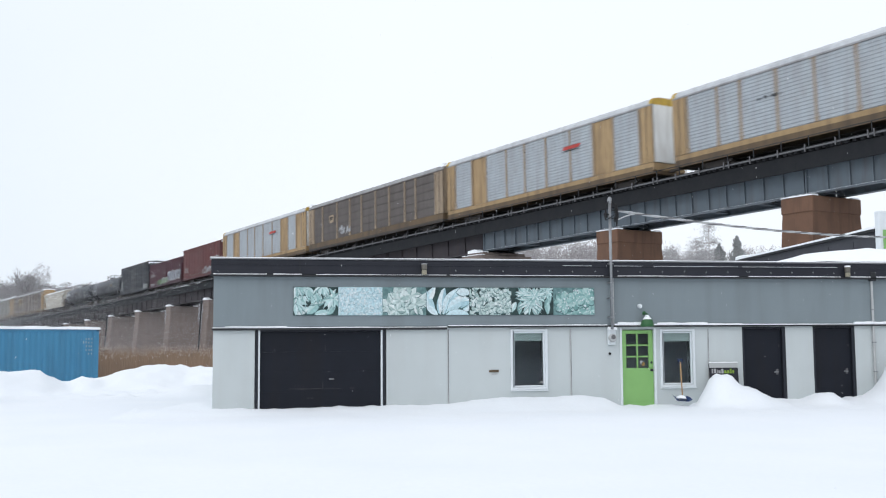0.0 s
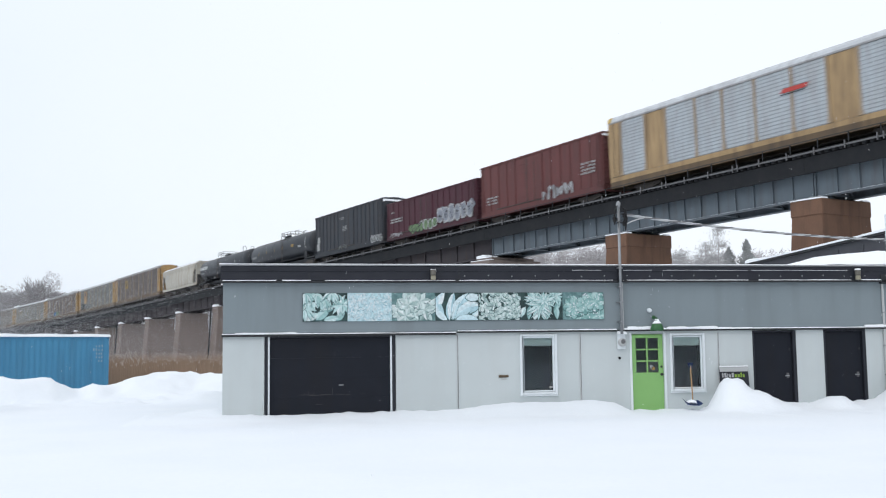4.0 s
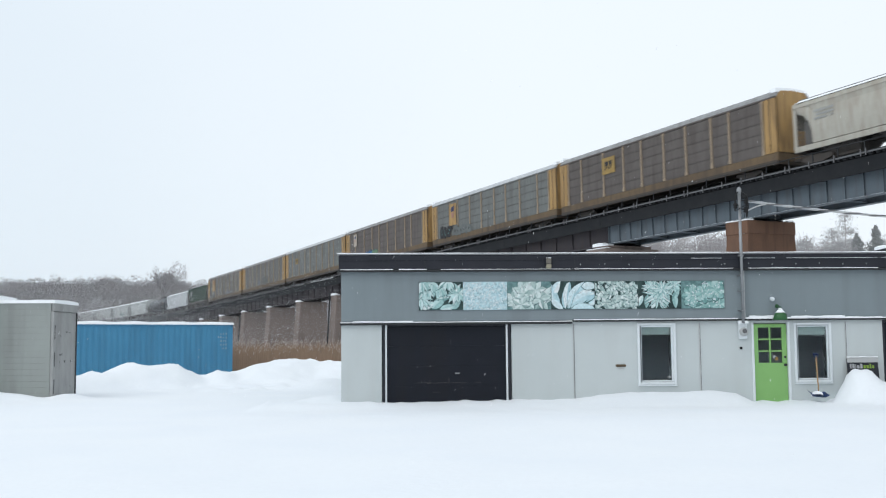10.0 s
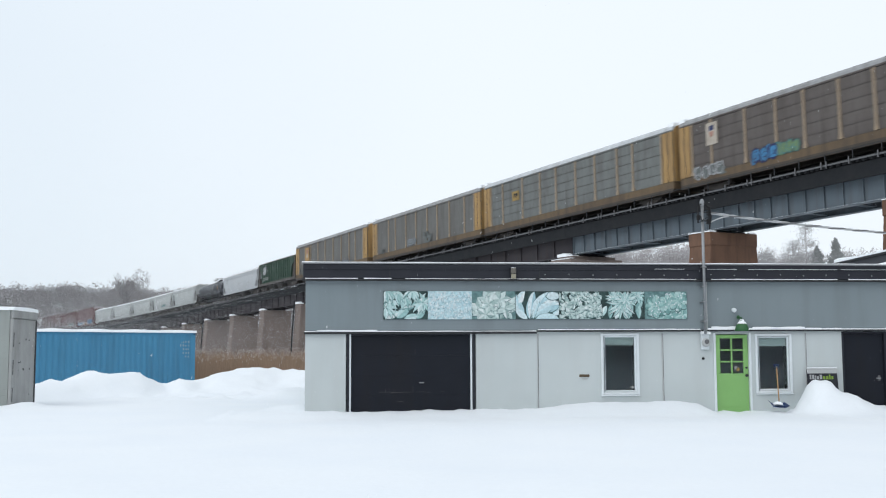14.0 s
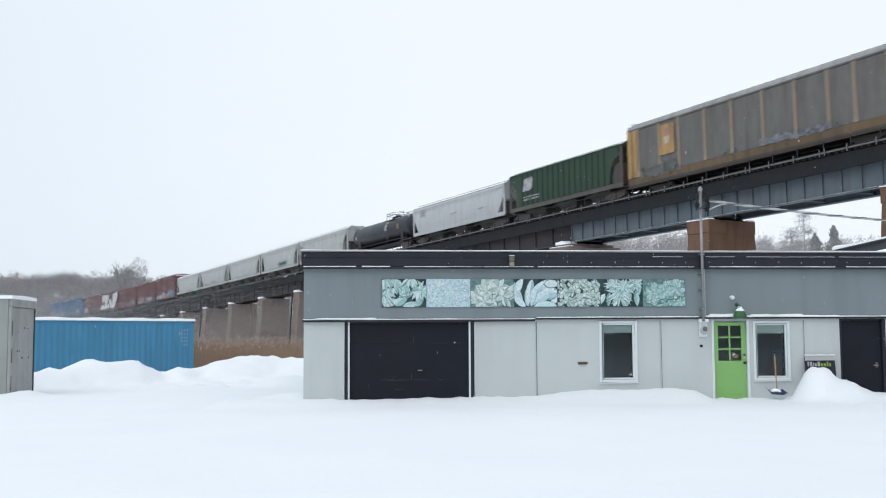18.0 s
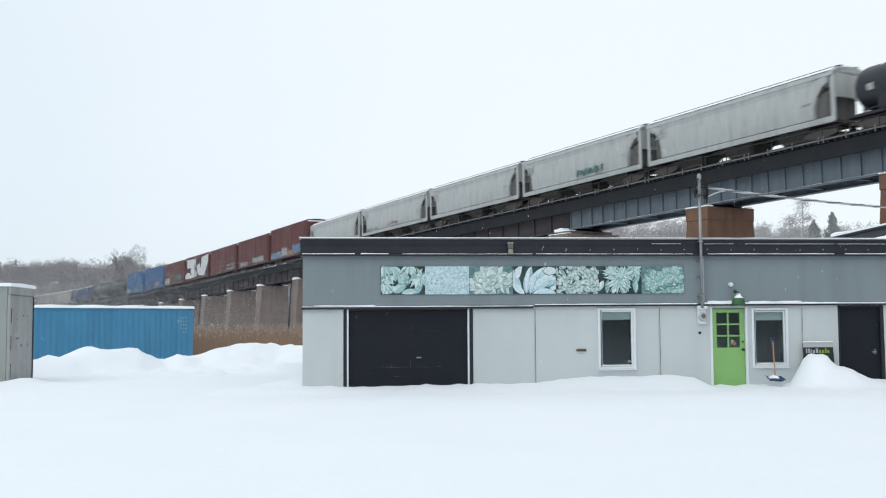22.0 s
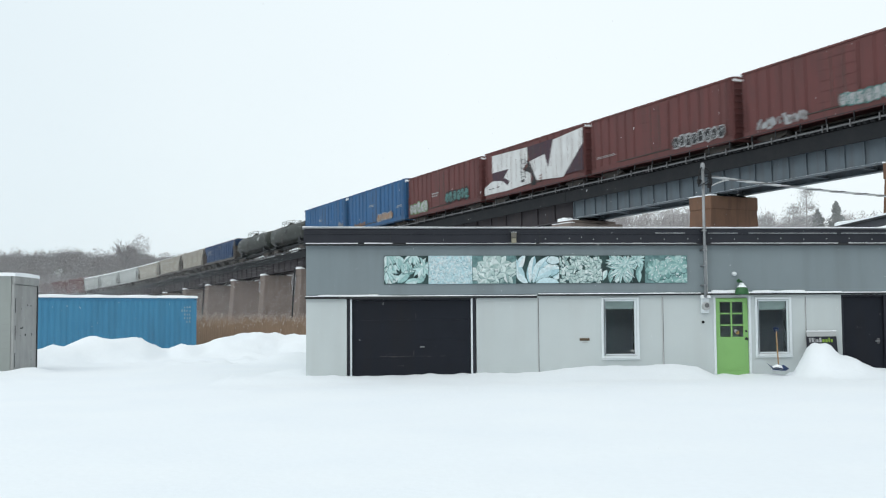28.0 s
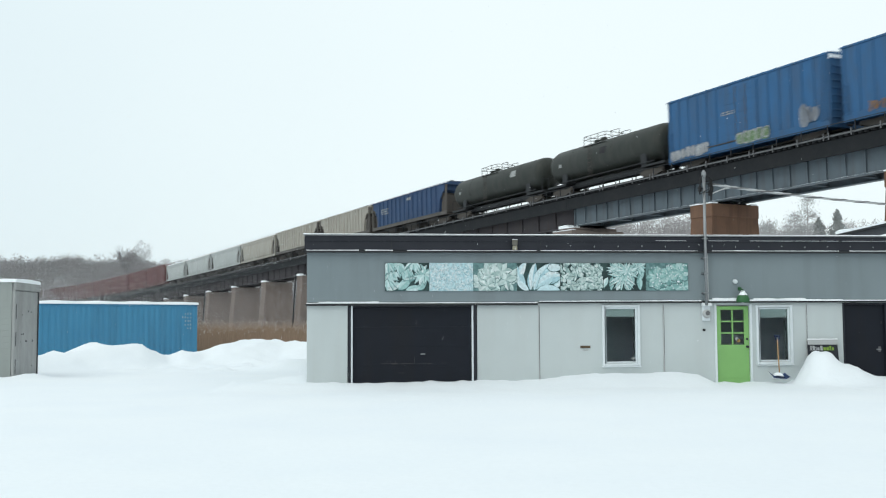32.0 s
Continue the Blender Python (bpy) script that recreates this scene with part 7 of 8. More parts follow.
def build_container():
    L, W, H = 12.19, 2.44, 2.59
    # x runs along the box from its east end to the west, the near side faces -y
    dx, dy = -5.79, -4.9
    ang = math.degrees(math.atan2(dy, dx))
    box = thing("shipping_container", "blue corrugated shipping container, snow on its roof and heaped before it", "container", at=pose(-8.496, 52.862, -0.14, 0, 0, ang))
    s = Shape()
    # the side towards the yard lies at y = W
    for y, o in ((0.0, 1), (W, -1)):
        rows = []
        x = 0.16
        while x < L - 0.16:
            for u, d in ((0.0, 0.0), (0.07, 0.036), (0.14, 0.036), (0.21, 0.0)):
                rows.append([(min(x + u, L - 0.16), y + o * d, 0.16), (min(x + u, L - 0.16), y + o * d, H - 0.12)])
            x += 0.28
        s = Shape().sweep(rows, closed=False)
        part("side_wall", s, CONTAINER_BLUE, box)
    for x in (0.05, L - 0.05):
        e = Shape()
        n = 9
        rows = []
        for i in range(n):
            y = 0.1 + (W - 0.2) * i / (n - 1)
            rows.append([(x + (0.03 if i % 2 else 0), y, 0.16), (x + (0.03 if i % 2 else 0), y, H - 0.12)])
        part("end_wall", e.sweep(rows, closed=False), CONTAINER_BLUE, box)
    part("roof", CB(0.02, L - 0.02, 0.02, W - 0.02, H - 0.05, H - 0.01, 0.01), CONTAINER_BLUE, box)
    part("floor_frame", CB(0.02, L - 0.02, 0.02, W - 0.02, 0.02, 0.15, 0.02), CONTAINER_BLUE, box)
    for x in (0.0, L - 0.16):
        for y in (0.0, W - 0.16):
            part("corner_post", CB(x, x + 0.16, y, y + 0.16, 0.12, H - 0.12, 0.012), CONTAINER_BLUE, box)
            for z in (0.0, H - 0.12):
                part("corner_casting", CB(x - 0.005, x + 0.175, y - 0.005, y + 0.165, z, z + 0.118, 0.015), CONTAINER_BLUE, box)
    for y in (0.0, W - 0.1):
        part("top_rail", CB(0.17, L - 0.17, y, y + 0.09, H - 0.12, H - 0.052, 0.01), CONTAINER_BLUE, box)
        part("bottom_rail", CB(0.17, L - 0.17, y, y + 0.09, 0.0, 0.15, 0.01), CONTAINER_BLUE, box)
    for x, y, z in ((0.04, W + 0.0075, H - 0.09), (0.04, W + 0.0075, 0.03)):
        part("casting_slot", B(x, x + 0.08, y, y + 0.004, z, z + 0.055), DARK_STEEL, box)
    marks = Shape()
    rnd = random.Random(7)
    for r, n in ((0, 3), (1, 4), (2, 3), (3, 3), (4, 2)):
        for k in range(n):
            if rnd.random() < 0.85:
                x = 0.36 + k * 0.14 + rnd.uniform(-0.02, 0.02)
                z = H - 0.48 - r * 0.17
                marks.box(x, x + 0.05, W + 0.002, W + 0.008, z, z + rnd.uniform(0.06, 0.11))
    tagged(part("stencil", marks, mat("faded_stencil", (0.33, 0.42, 0.47), 0.7), box), "white stencilled marks by the corner", kind="stuff")
    snow = Shape()
    rows = []
    for i in range(31):
        x = -0.05 + (L + 0.1) * i / 30
        h = 0.12 + 0.03 * noise.noise((x, 0, 6))
        rows.append([(x, -0.04, H - 0.01), (x, 0.0, H + h * 0.7), (x, W / 2, H + h * 1.2), (x, W, H + h * 0.8), (x, W + 0.05, H - 0.01)])
    part("roof_snow", snow.sweep(rows), FRESH, box, "even layer of snow on the roof")


build_container()


def build_shed(x1, y0, label, width=1.55, depth=2.42, top=2.62):
    shed = thing("storage_shed", label, "shed", "grey sheds in the yard", at=pose(x1, y0, -0.15))
    # the front faces -y, the end faces +x; origin at their shared corner
    n = 16
    for i in range(n):
        z = 0.15 + (top - 0.1) * i / n
        part("cladding_strip", CB(-width, -0.06, 0.0, 0.03, z + 0.0005, z + (top - 0.1) / n - 0.0005, 0.002), SHED_GREY, shed)
    part("core", B(-width + 0.01, -0.02, 0.032, depth - 0.03, 0.0, top + 0.04), SHED_END, shed)
    end = part("end_panel", CB(-0.018, 0.02, 0.12, depth - 0.12, 0.12, top - 0.2, 0.008), SHED_END, shed, "dented grey steel end panel")
    part("end_header", CB(-0.018, 0.05, 0.0, depth, top - 0.18, top + 0.06, 0.012), SHED_END, shed)
    for y in (0.0, depth - 0.10):
        part("corner_post", CB(-0.055, 0.035, y, y + 0.10, 0.0, top - 0.19, 0.012), SHED_END if y == 0 else DARK_STEEL, shed)
    for z in (0.3, 1.1, 1.9):
        part("hinge", CB(0.02, 0.045, 0.09, 0.13, z, z + 0.42, 0.005), DARK_STEEL, end)
    rnd = random.Random(5)
    for k in range(9):
        y, z = rnd.uniform(0.5, 1.8), rnd.choice((0.45, 1.2, 1.28, 1.42, 2.0, 2.1))
        part("scar", CB(0.021, 0.026, y, y + rnd.uniform(0.03, 0.16), z, z + rnd.uniform(0.02, 0.07), 0.002), DARK_STEEL, end)
    part("latch", CB(0.02, 0.10, 1.2, 1.6, 0.14, 0.24, 0.02), DARK_STEEL, end)
    snow = []
    for i in range(11):
        x = -width - 0.04 + (width + 0.10) * i / 10
        h = 0.13 + 0.02 * noise.noise((x * 2, x1, 6))
        snow.append([(x, -0.05, top + 0.05), (x, -0.03, top + 0.05 + h * 0.8), (x, depth / 2, top + 0.05 + h), (x, depth, top + 0.05 + h * 0.8), (x, depth + 0.04, top + 0.05)])
    part("roof_snow", Shape().sweep(snow), FRESH, shed, "thick white snow on the roof")


build_shed(-9.55, 31.6, "grey metal storage shed with ribbed front and scarred end", 1.75, 2.42, 2.92)
build_shed(-11.36, 31.2, "second grey metal storage shed beside the first", 1.9, 2.42, 3.05)


def build_reeds():
    rnd = random.Random(3)
    stalks, heads = Shape(), Shape()
    for i in range(5200):
        y = rnd.uniform(53, 78)
        x = rnd.uniform(-14, 3.5)
        z = ground_height(x, y)
        h = rnd.uniform(1.35, 2.0) + 0.012 * (y - 53)
        lean = (rnd.uniform(-0.25, 0.25), rnd.uniform(-0.1, 0.1))
        w = rnd.uniform(0.012, 0.03)
        a, b, c = (x - w, y, z - 0.1), (x + w, y, z - 0.1), (x + lean[0], y + lean[1], z + h)
        m = (x + lean[0] * 0.4, y + lean[1] * 0.4 - 0.01, z + h * 0.6)
        stalks.quad(a, b, (m[0] + w * 0.7, m[1], m[2]), (m[0] - w * 0.7, m[1], m[2]))
        stalks.quad((m[0] - w * 0.7, m[1], m[2]), (m[0] + w * 0.7, m[1], m[2]), c)
        if rnd.random() < 0.30:
            s = rnd.uniform(0.012, 0.034)
            n = len(heads.v)
            for dx, dz in ((-s * 0.5, -0.05), (s, 0.01), (s * 0.3, 0.05), (-s, 0.02)):
                heads.v.append((c[0] + dx, c[1], c[2] + dz))
            heads.v += [(c[0], c[1] - s, c[2]), (c[0], c[1] + s, c[2])]
            heads.f += [(n, n + 1, n + 4), (n + 1, n + 2, n + 4), (n + 2, n + 3, n + 4), (n + 3, n, n + 4), (n + 1, n, n + 5), (n + 2, n + 1, n + 5), (n + 3, n + 2, n + 5), (n, n + 3, n + 5)]
    straw = mat("dry_reed", (0.29, 0.205, 0.145), 0.9, second=(0.20, 0.14, 0.10), scale=0.8, amount=0.8, bump=0)
    plume = mat("reed_plume", (0.46, 0.42, 0.385), 0.95, second=(0.34, 0.27, 0.215), scale=1.5, amount=0.8, bump=0)
    tagged(part("reeds", stalks, straw), "dense stand of dry russet reeds", "reeds", kind="stuff")
    tagged(part("reed_plumes", heads, plume), "snow-dusted pale plumes on the reeds", "reeds", kind="stuff")


build_reeds()


# ---- behind the shop: a dark annexe, a pylon sign ----
def build_annexe():
    house = thing("annexe_building", "dark-clad flat-roofed building behind the shop, snow along its edge", "building")
    cladding = mat("dark_cladding", (0.060, 0.062, 0.072), 0.7, second=(0.045, 0.047, 0.055), scale=0.8, amount=0.6, streak=(0.085, 0.085, 0.095), streak_amount=0.3)
    # x runs north along the flank that faces the yard, the building lies on the -y side
    house.matrix_world = pose(25.65, 39.2, 0, 0, 0, 83.8)
    L, W, H = 16.2, 14.0, 6.2
    part("wall", B(-3.0, L, -W, 0.0, -0.6, H), cladding, house)
    board = CB(-0.03, 0.03, 0.002, 0.03, -0.5, H - 0.22, 0.006).data("cladding_board", cladding)
    for i in range(8):
        part("cladding_board", board, None, house).matrix_basis = pose(-2.6 + i * 2.45, 0, 0)
    roof = part("roof", CB(-3.2, L + 0.15, -W - 0.15, 0.18, H + 0.002, H + 0.10, 0.01), DARK_STEEL, house)
    part("corner_trim", CB(L - 0.10, L + 0.03, 0.032, 0.06, -0.5, H - 0.01, 0.008), WHITE_PAINT, house, "pale corner trim")
    rows = []
    for i in range(28):
        x = -3.2 + (L + 3.37) * i / 27
        k = 0.13 + 0.04 * noise.noise((x * 0.5, 2.0, 3.0)) + 0.12 * smooth_step(L - 3.0, L, x)
        rows.append([(x, -W, H + 0.102), (x, -W, H + 0.102 + k), (x, 0.0, H + 0.102 + k), (x, 0.20, H + 0.102 + k * 0.6), (x, 0.21, H + 0.102)])
    part("roof_snow", Shape().sweep(rows), FRESH, roof, "band of snow along the roof edge")


build_annexe()


def build_pylon():
    sign = thing("pylon_sign", "white pylon sign with a lime-green panel", "sign", at=pose(21.3, 32.0, 0))
    for x in (-0.3, 0.95):
        part("post", CB(x, x + 0.1, -0.05, 0.05, 3.7, 4.2, 0.01), STEEL, sign)
    part("cabinet", CB(-0.42, 1.2, -0.14, 0.14, 4.2, 6.05, 0.03), WHITE_PAINT, sign)
    part("green_panel", CB(-0.30, 1.08, -0.152, -0.142, 4.75, 5.4, 0.004), GREEN_PAINT, sign)
    part("logo_shape", Shape().lathe([(0.2, -0.153), (0.2, -0.158)], (0.05, 0, 5.2), 18, "Y"), WHITE_PAINT, sign)


build_pylon()


# ---- trees ----
def bark(name, colour):
    return mat(name, colour, 0.95, second=tuple(c * 1.25 for c in colour), scale=1.2, amount=0.6, bump=0)


# twigs beyond the viaduct: colour lightened to imitate haze
BARE = bark("haze_paled_twigs", (0.37, 0.355, 0.36))
FAR_BARE = bark("far_woods_bark", (0.19, 0.176, 0.18))


def limb(s, p, d, length, r, depth, rnd, spread):
    """Grows one limb and its branches as thin three-sided tapers."""
    q = p + d * length
    s.tube(p, q, r, r * 0.55, 3 if depth < 3 else 5, caps=False)
    if depth == 0:
        return
    for k in range(rnd.choice((3, 4)) if depth > 1 else 4):
        f = rnd.uniform(0.45, 1.0)
        turn = Vector((rnd.uniform(-1, 1), rnd.uniform(-1, 1), rnd.uniform(-0.15, 0.75))) * spread
        limb(s, p + d * length * f, (d + turn).normalized(), length * rnd.uniform(0.5, 0.75), r * 0.5, depth - 1, rnd, spread)


def bare_tree(x, y, z, h, seed, depth=4, label="leafless winter tree with a spreading crown of fine twigs", r=None, material=None, extra=0):
    rnd = random.Random(seed)
    tree = thing("bare_tree", label, "tree", "trees round the yard", at=pose(x, y, z))
    r = r or h * 0.016
    trunk = Shape().tube((0, 0, -1), (0, 0, h * 0.38), r, r * 0.75, 8)
    part("trunk", trunk, material or BARE, tree)
    crown = Shape()
    for k in range(6):
        a = 2 * math.pi * k / 6 + rnd.uniform(-0.3, 0.3)
        d = Vector((math.cos(a) * 0.55, math.sin(a) * 0.55, 1.0)).normalized()
        limb(crown, Vector((0, 0, h * (0.26 + 0.02 * k))), d, h * rnd.uniform(0.24, 0.32), r * 0.5, depth - 1, rnd, 0.62)
    for k in range(extra):
        a, u, f = rnd.uniform(0, 6.28), math.sqrt(rnd.random()), rnd.uniform(0.25, 1.0)
        reach = h * 0.26 * math.sin(math.pi * (0.12 + 0.80 * f))
        tuft(crown, Vector((math.cos(a) * reach * u, math.sin(a) * reach * u, h * f * 0.98)), 0.8, 0.018, rnd)
    tagged(part("crown", crown, material or BARE, tree), kind="stuff")


def tuft(s, p, size, width, rnd, tilt=0.6):
    """One short twig or spray as a thin blade that leans at random."""
    a = rnd.uniform(-1.0, 1.0) * 1.4
    d = Vector((math.sin(a), rnd.uniform(-tilt, tilt), math.cos(a))) * size * rnd.uniform(0.6, 1.2)
    w = Vector((math.cos(a), 0, -math.sin(a))) * width
    n = len(s.v)
    s.v += [tuple(p - d * 0.5 - w), tuple(p - d * 0.5 + w), tuple(p + d * 0.5 + w * 0.4), tuple(p + d * 0.5 - w * 0.4)]
    s.f.append((n, n + 1, n + 2, n + 3))


def fuzzy_tree(s, p, h, rx, n, rnd, size=1.3, width=0.05, stem=0.12):
    """A leafless tree seen from afar: stem, a few limbs and a rounded cloud of twigs."""
    q = p + Vector((rnd.uniform(-0.06, 0.06) * h, 0, h * 0.75))
    s.tube(p, q, stem, stem * 0.4, 3, caps=False)
    heart, rz = p + Vector((0, 0, h * 0.62)), h * 0.40
    lobes = [(Vector((rnd.uniform(-0.6, 0.6) * rx, rnd.uniform(-0.6, 0.6) * rx, rnd.uniform(-0.5, 0.45) * rz)), rnd.uniform(0.45, 0.7)) for _ in range(5)]
    for lobe, _ in lobes:
        s.tube(p.lerp(q, rnd.uniform(0.35, 0.6)), heart + lobe * 1.2, stem * 0.5, stem * 0.2, 3, caps=False)
    for k in range(n):
        lobe, f = lobes[k % 5]
        while True:
            o = Vector((rnd.uniform(-1, 1), rnd.uniform(-1, 1), rnd.uniform(-1, 1)))
            if o.length < 1:
                break
        tuft(s, heart + lobe + Vector((o.x * rx * f, o.y * rx * f, o.z * rz * f)), size, width, rnd)


def conifer(x, y, z, h, seed, wide=1.0):
    rnd = random.Random(seed)
    tree = thing("spruce_tree", "narrow spruce with needles paled for haze", "tree", "trees round the yard", at=pose(x, y, z))
    part("trunk", Shape().tube((0, 0, -1), (0, 0, h * 0.97), h * 0.016, 0.03, 6), BARE, tree)
    s = Shape()
    for k in range(3000):
        f = 1 - rnd.random() ** 0.8
        reach = wide * (min(2.6, h * 0.40 * (1 - f)) + 0.10) * (0.70 + 0.30 * math.sin(f * 44 + seed)) * rnd.uniform(0.6, 1.25)
        a, u = rnd.uniform(0, 6.28), math.sqrt(rnd.uniform(0.08, 1.0))
        tuft(s, Vector((math.cos(a) * reach * u, math.sin(a) * reach * u, h * (0.12 + 0.86 * f) - reach * u * 0.4)), 0.50, 0.075, rnd)
    # distance haze is mixed into the needle colour
    needle = bpy.data.materials.get("spruce_needles") or mat("spruce_needles", (0.235, 0.245, 0.245), 0.95, second=(0.30, 0.31, 0.31), scale=1.3, amount=0.55, bump=0)
    tagged(part("needles", s, needle, tree), kind="stuff")


def pine(x, y, z, h, seed, spread=0.2):
    """A loose old pine: bare lower stem, then uneven tiers of drooping needle clumps with gaps between them."""
    rnd = random.Random(seed)
    tree = thing("pine_tree", "loose-crowned pine with uneven tiers, haze greyed into its colour", "tree", "trees round the yard", at=pose(x, y, z))
    stem = Shape().tube((0, 0, -1), (0, 0, h), h * 0.014, 0.03, 6)
    clumps = Shape()
    tiers = 15
    for k in range(tiers):
        f = 0.30 + 0.70 * (k + rnd.uniform(-0.3, 0.3)) / tiers
        reach = h * spread * (1.15 - f) ** 0.7 * rnd.uniform(0.55, 1.15)
        for b in range(rnd.choice((3, 4, 5))):
            a = rnd.uniform(0, 6.28)
            tip = Vector((math.cos(a) * reach, math.sin(a) * reach, h * f + rnd.uniform(-0.1, 0.35)))
            stem.tube((0, 0, h * f - reach * 0.15), tip, 0.05, 0.02, 3, caps=False)
            for q in range(46):
                t = rnd.uniform(0.35, 1.05)
                o = Vector((rnd.gauss(0, 0.45), rnd.gauss(0, 0.45), rnd.gauss(0, 0.30)))
                tuft(clumps, Vector((0, 0, h * f - reach * 0.15)).lerp(tip, t) + o, 0.27, 0.026, rnd)
    part("trunk", stem, BARE, tree)
    # needles greyed in colour, as haze would grey them
    needle = bpy.data.materials.get("pine_needles") or mat("pine_needles", (0.33, 0.33, 0.33), 0.95, second=(0.46, 0.46, 0.47), scale=0.9, amount=0.6, bump=0)
    tagged(part("needles", clumps, needle, tree), kind="stuff")


for i, (x, y, ztop, wide) in enumerate(((69.3, 150, 20.2, 0.16), (67.2, 150, 17.6, 0.24), (64.2, 152, 16.6, 0.22), (61.5, 150, 15.6, 0.2))):
    pine(x, y, 2.0, ztop - 2.0, 80 + i, wide)
for i, (x, y, ztop) in enumerate(((65.6, 156, 16.3), (71.0, 156, 16.2), (60.5, 158, 16.5), (75.5, 160, 17.2), (78.5, 156, 16.8), (57.0, 150, 16.0))):
    bare_tree(x, y, 3.0, ztop - 3.0, 30 + i, 4, extra=900)
for i, (x, y, ztop) in enumerate(((73.9, 150, 18.3), (71.9, 152, 17.2), (76.6, 154, 16.6))):
    conifer(x, y, 2.0, ztop - 2.0, 60 + i, (1.35, 1.7, 1.5)[i])
crown_tree = thing("bare_tree", "tall round-crowned leafless tree above the far woods", "tree", "trees round the yard", at=pose(-60.4, 300, 8.3))
part("trunk", Shape().tube((0, 0, -3), (0, 0, 9), 0.5, 0.3, 7), FAR_BARE, crown_tree)
crown = Shape()
twig_rnd = random.Random(77)
for k in range(11):
    a = 2 * math.pi * k / 11
    limb(crown, Vector((0, 0, 6.0 + 0.35 * (k % 4))), Vector((math.cos(a) * (0.35 + 0.07 * (k % 5)), math.sin(a) * 0.5, 0.85)).normalized(), twig_rnd.uniform(3.4, 4.3), 0.20, 3, twig_rnd, 0.72)
fuzzy_tree(crown, Vector((0, 0, 0)), 17.4, 6.9, 1000, twig_rnd, 1.0, 0.035, 0.3)
tagged(part("crown", crown, FAR_BARE, crown_tree), kind="stuff")


def build_hill():
    """The wooded ridge that closes the view beyond the marsh."""
    s = Shape()
    xs = [-320 + 14 * i for i in range(50)]
    ys = [300 + 20 * j for j in range(11)]

    def z(x, y):
        f = smooth_step(300, 400, y)
        ridge = 17.0 + 3.0 * noise.noise((x * 0.012, 0.4, 0)) + 1.5 * noise.noise((x * 0.05, 1.4, 0))
        return -0.6 + f * ridge * (1.0 - 0.55 * smooth_step(-130, -290, x) * 1.0) * (1 - 0.35 * smooth_step(60, 300, x))
    for y in ys:
        for x in xs:
            s.v.append((x, y, z(x, y)))
    for j in range(len(ys) - 1):
        for i in range(len(xs) - 1):
            a = j * len(xs) + i
            s.f.append((a, a + 1, a + len(xs) + 1, a + len(xs)))
    soil = mat("wooded_slope", (0.15, 0.142, 0.145), 0.95, second=(0.19, 0.18, 0.185), scale=0.06, amount=0.7, grain=0.3, fine=0.8)
    structure("hillside", s, soil, "wooded winter hillside, brown with patches of snow", "hill")
    rnd = random.Random(9)
    woods = Shape()
    for i in range(1700):
        x, y = rnd.uniform(-270, 150), rnd.uniform(298, 425)
        h = rnd.uniform(6.5, 10.5)
        fuzzy_tree(woods, Vector((x, y, z(x, y))), h, h * rnd.uniform(0.38, 0.55), 150, rnd, 0.9, 0.08)
    for i in range(900):
        x, y = rnd.uniform(-270, 150), rnd.uniform(380, 430)
        h = rnd.uniform(3.0, 5.0)
        fuzzy_tree(woods, Vector((x, y, z(x, y) - 0.6)), h, h * 0.6, 70, rnd, 0.8, 0.09, 0.06)
    tagged(part("far_woods", woods, FAR_BARE), "grey-brown leafless woods on the far ridge", "woods", kind="stuff")
    thicket = Shape()
    for i in range(900):
        x, y = rnd.uniform(-130, -20), rnd.uniform(150, 235)
        if x > -0.42 * y + 24:
            continue
        p = Vector((x, y, ground_height(x, y)))
        h = rnd.uniform(1.5, 4.5)
        for k in range(7):
            e = p + Vector((rnd.uniform(-0.5, 0.5) * h, rnd.uniform(-0.3, 0.3) * h, h * rnd.uniform(0.5, 1.0)))
            thicket.tube(p, e, 0.06, 0.025, 3, caps=False)
            e2 = p.lerp(e, 0.6)
            thicket.tube(e2, e2 + Vector((rnd.uniform(-0.4, 0.4) * h, 0, h * 0.35)), 0.04, 0.02, 3, caps=False)
    for i in range(420):
        x, y = rnd.uniform(-165, -84), rnd.uniform(262, 322)
        if x > -0.305 * y:
            continue
        p = Vector((x, y, -0.6))
        h = rnd.uniform(6.0, 9.5)
        q = p + Vector((rnd.uniform(-0.5, 0.5), 0, h))
        thicket.tube(p, q, 0.16, 0.05, 3, caps=False)
        for k in range(18):
            b = p.lerp(q, rnd.uniform(0.1, 0.95))
            e = b + Vector((rnd.uniform(-1, 1), rnd.uniform(-0.6, 0.6), rnd.uniform(0.2, 1.0))) * h * 0.28
            thicket.tube(b, e, 0.08, 0.03, 3, caps=False)
            b2 = b.lerp(e, 0.6)
            thicket.tube(b2, b2 + Vector((rnd.uniform(-1, 1), 0, rnd.uniform(0.1, 1.0))) * h * 0.15, 0.05, 0.02, 3, caps=False)
    for i in range(260):
        s_at = rnd.uniform(-440, -262)
        p = track(s_at, rnd.uniform(-16, -7))
        h = (p.z + rnd.uniform(2.0, 5.5)) * smooth_step(-255, -290, s_at) + rnd.uniform(3, 5)
        fuzzy_tree(thicket, Vector((p.x, p.y, -0.6)), h, h * rnd.uniform(0.26, 0.4), 110, rnd, 1.1, 0.06)
    tagged(part("thicket", thicket, FAR_BARE), "tangled leafless bushes by the marsh", "bushes", kind="stuff")
    # trees beyond the viaduct
    rise = Shape()
    rise.sweep([[(20, y, -0.6 + 14.5 * smooth_step(195, 250, y)), (170, y, -0.6 + 14.5 * smooth_step(195, 250, y))] for y in range(190, 331, 10)], closed=False)
    structure("rise_beyond", rise, soil, "snowy brown rise beyond the viaduct", "hill")
    far = Shape()
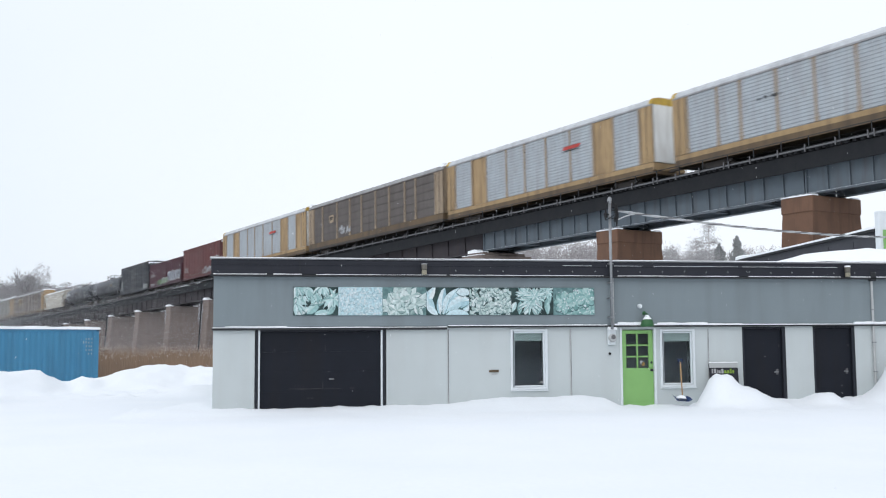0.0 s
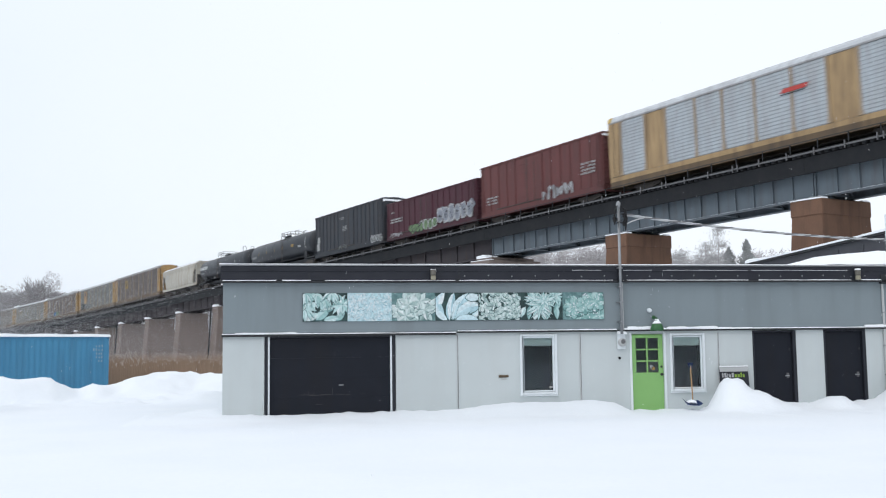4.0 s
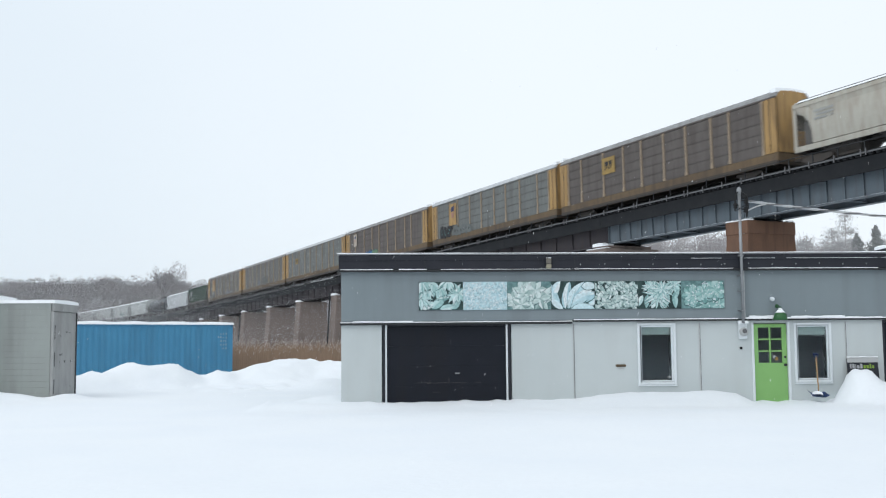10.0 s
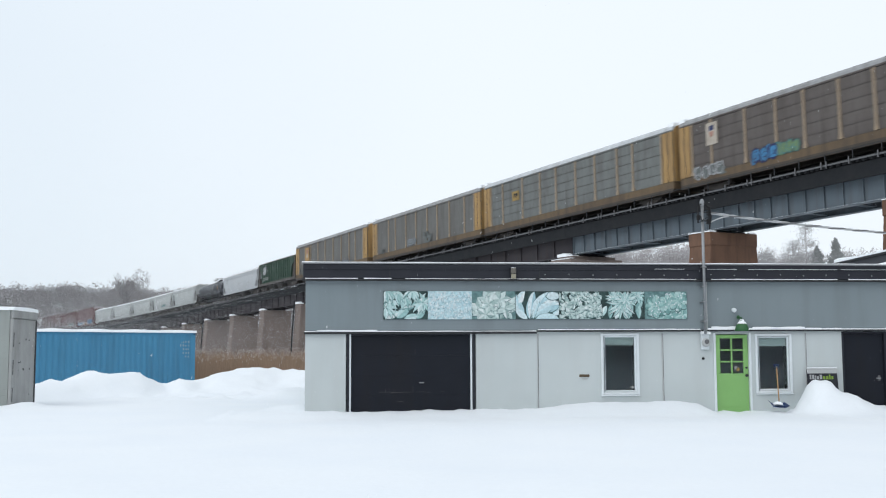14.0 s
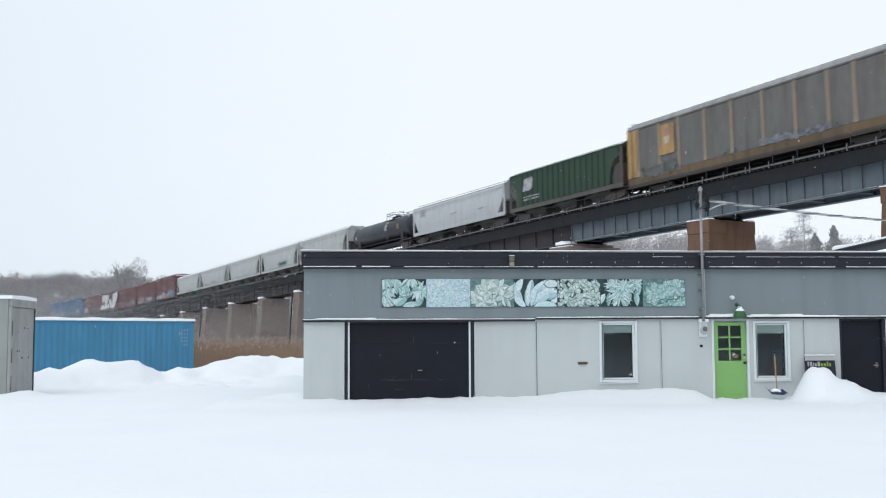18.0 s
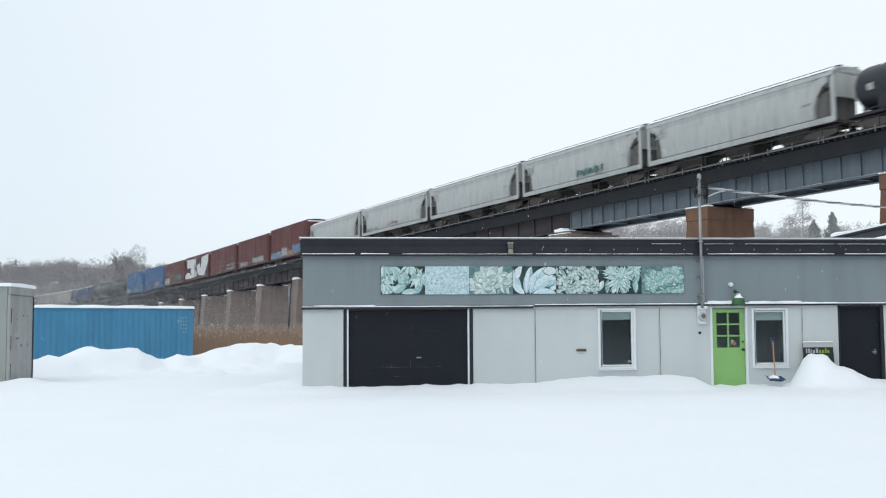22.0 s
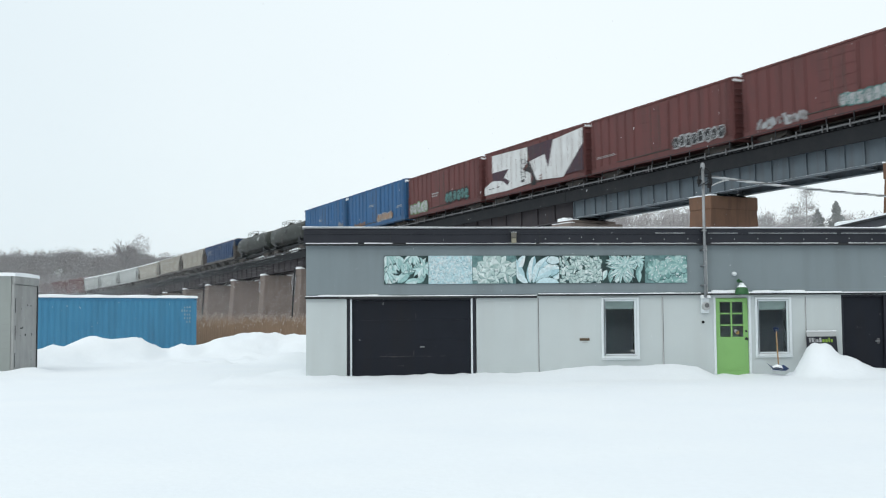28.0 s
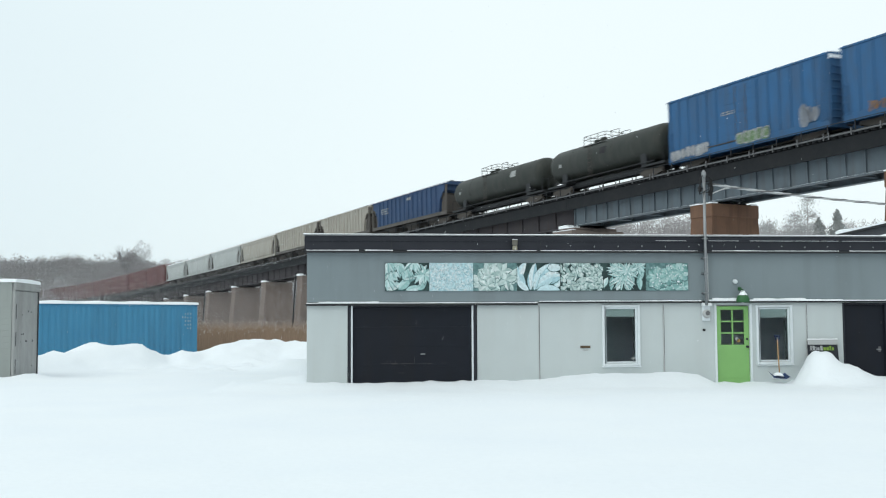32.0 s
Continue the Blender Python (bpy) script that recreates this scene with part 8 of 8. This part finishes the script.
    for i in range(620):
        x, y = rnd.uniform(28, 150), rnd.uniform(200, 280)
        h = rnd.uniform(8.0, 13.0) + (4.0 if x < 0.36 * y else 1.0)
        fuzzy_tree(far, Vector((x, y, -0.6 + 14.5 * smooth_step(195, 250, y))), h, h * rnd.uniform(0.26, 0.38), 190, rnd, 0.8, 0.045, 0.16)
    tagged(part("woods_beyond", far, BARE), "pale leafless woods beyond the viaduct", "woods", kind="stuff")


build_hill()
# unseen low bank added behind the yard to tone down the window reflections
back = Shape()
back.sweep([[(x, y, z + 1.5 * noise.noise((x * 0.03, y * 0.1, 5))) for x in range(-300, 301, 20)] for y, z in ((-52, -2.5), (-60, 3.0), (-72, 9.0), (-95, 12.0), (-130, -4.0))], closed=False)
structure("rise_behind", back, mat("unseen_bank_snow", (0.66, 0.68, 0.70), 0.95, second=(0.36, 0.36, 0.37), scale=0.15, amount=0.7, grain=0.3, fine=1.5), "unseen snowy bank added to tone the window reflections", "hill")


# ---- falling snow: light flakes over the yard ----
def snowfall(name, count, near, far, spread, height, size, seed, label):
    """Flakes strewn through a wedge of air from near to far; spread gives its two sides as slopes of x on y."""
    rng = np.random.default_rng(seed)
    y = np.sqrt(rng.uniform(near ** 2, far ** 2, count))
    x = y * rng.uniform(spread[0], spread[1], count)
    z = rng.uniform(0, height, count)
    turn, lean, wide = rng.uniform(-0.7, 0.7, count), rng.uniform(0, 6.28, count), size * rng.uniform(0.35, 0.65, count)
    across = np.stack((np.cos(turn) * np.cos(lean), np.sin(turn), np.cos(turn) * np.sin(lean)), 1) * wide[:, None]
    along = np.stack((-np.sin(lean), 0 * lean, np.cos(lean)), 1) * wide[:, None]
    middle = np.stack((x, y, z), 1)
    corners = np.stack((middle - across, middle - along, middle + across, middle + along), 1).reshape(-1, 3)
    s = Shape()
    s.v = corners.tolist()
    s.f = np.arange(count * 4).reshape(-1, 4).tolist()
    return tagged(part(name, s, FRESH), label, "snow", kind="stuff")


flakes = snowfall("falling_snow", 5000, 7, 26, (-0.35, 0.75), 44, 0.009, 5, "light snow falling over the yard")


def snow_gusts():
    """Oversize snow scraps that stand in for distance haze over the marsh, thickest near the ground: small clots, each
    one a bent scrap.
    """
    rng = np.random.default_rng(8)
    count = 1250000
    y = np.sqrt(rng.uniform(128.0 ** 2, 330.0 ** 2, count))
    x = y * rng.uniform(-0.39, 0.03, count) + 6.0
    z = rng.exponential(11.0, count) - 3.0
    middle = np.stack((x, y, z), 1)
    # scraps grow with distance, so they blend into an even haze
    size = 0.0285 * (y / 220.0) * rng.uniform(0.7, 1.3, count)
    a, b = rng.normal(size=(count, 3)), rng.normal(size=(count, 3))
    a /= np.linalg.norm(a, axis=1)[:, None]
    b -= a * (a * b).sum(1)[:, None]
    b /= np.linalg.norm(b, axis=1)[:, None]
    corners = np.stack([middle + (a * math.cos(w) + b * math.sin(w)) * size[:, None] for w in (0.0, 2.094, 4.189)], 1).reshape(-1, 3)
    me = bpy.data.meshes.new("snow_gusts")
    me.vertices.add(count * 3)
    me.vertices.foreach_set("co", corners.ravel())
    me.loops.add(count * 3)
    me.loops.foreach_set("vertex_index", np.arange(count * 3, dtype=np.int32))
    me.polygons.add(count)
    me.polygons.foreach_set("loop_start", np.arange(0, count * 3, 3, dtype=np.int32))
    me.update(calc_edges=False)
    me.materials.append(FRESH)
    return tagged(part("snow_gusts", me, None), "oversize snow scraps standing in for haze over the marsh", "snow", kind="stuff")


haze_bits = snow_gusts()


def motions():
    for car, place in CARS:
        rows = []
        for i in range(33):
            s = place + train_run(float(i))
            rows.append((float(i), on_track(s)))
        walk(car, rows)
    # the flakes and the scraps that make the haze drift down all the while
    walk(flakes, [(float(t), pose(-0.12 * t + 0.3 * math.sin(t * 0.4), 0, -1.0 * t)) for t in range(0, 33, 4)])
    walk(haze_bits, [(float(t), pose(-0.35 * t + 0.8 * math.sin(t * 0.3), 0, -0.12 * t)) for t in range(0, 33, 4)])


motions()
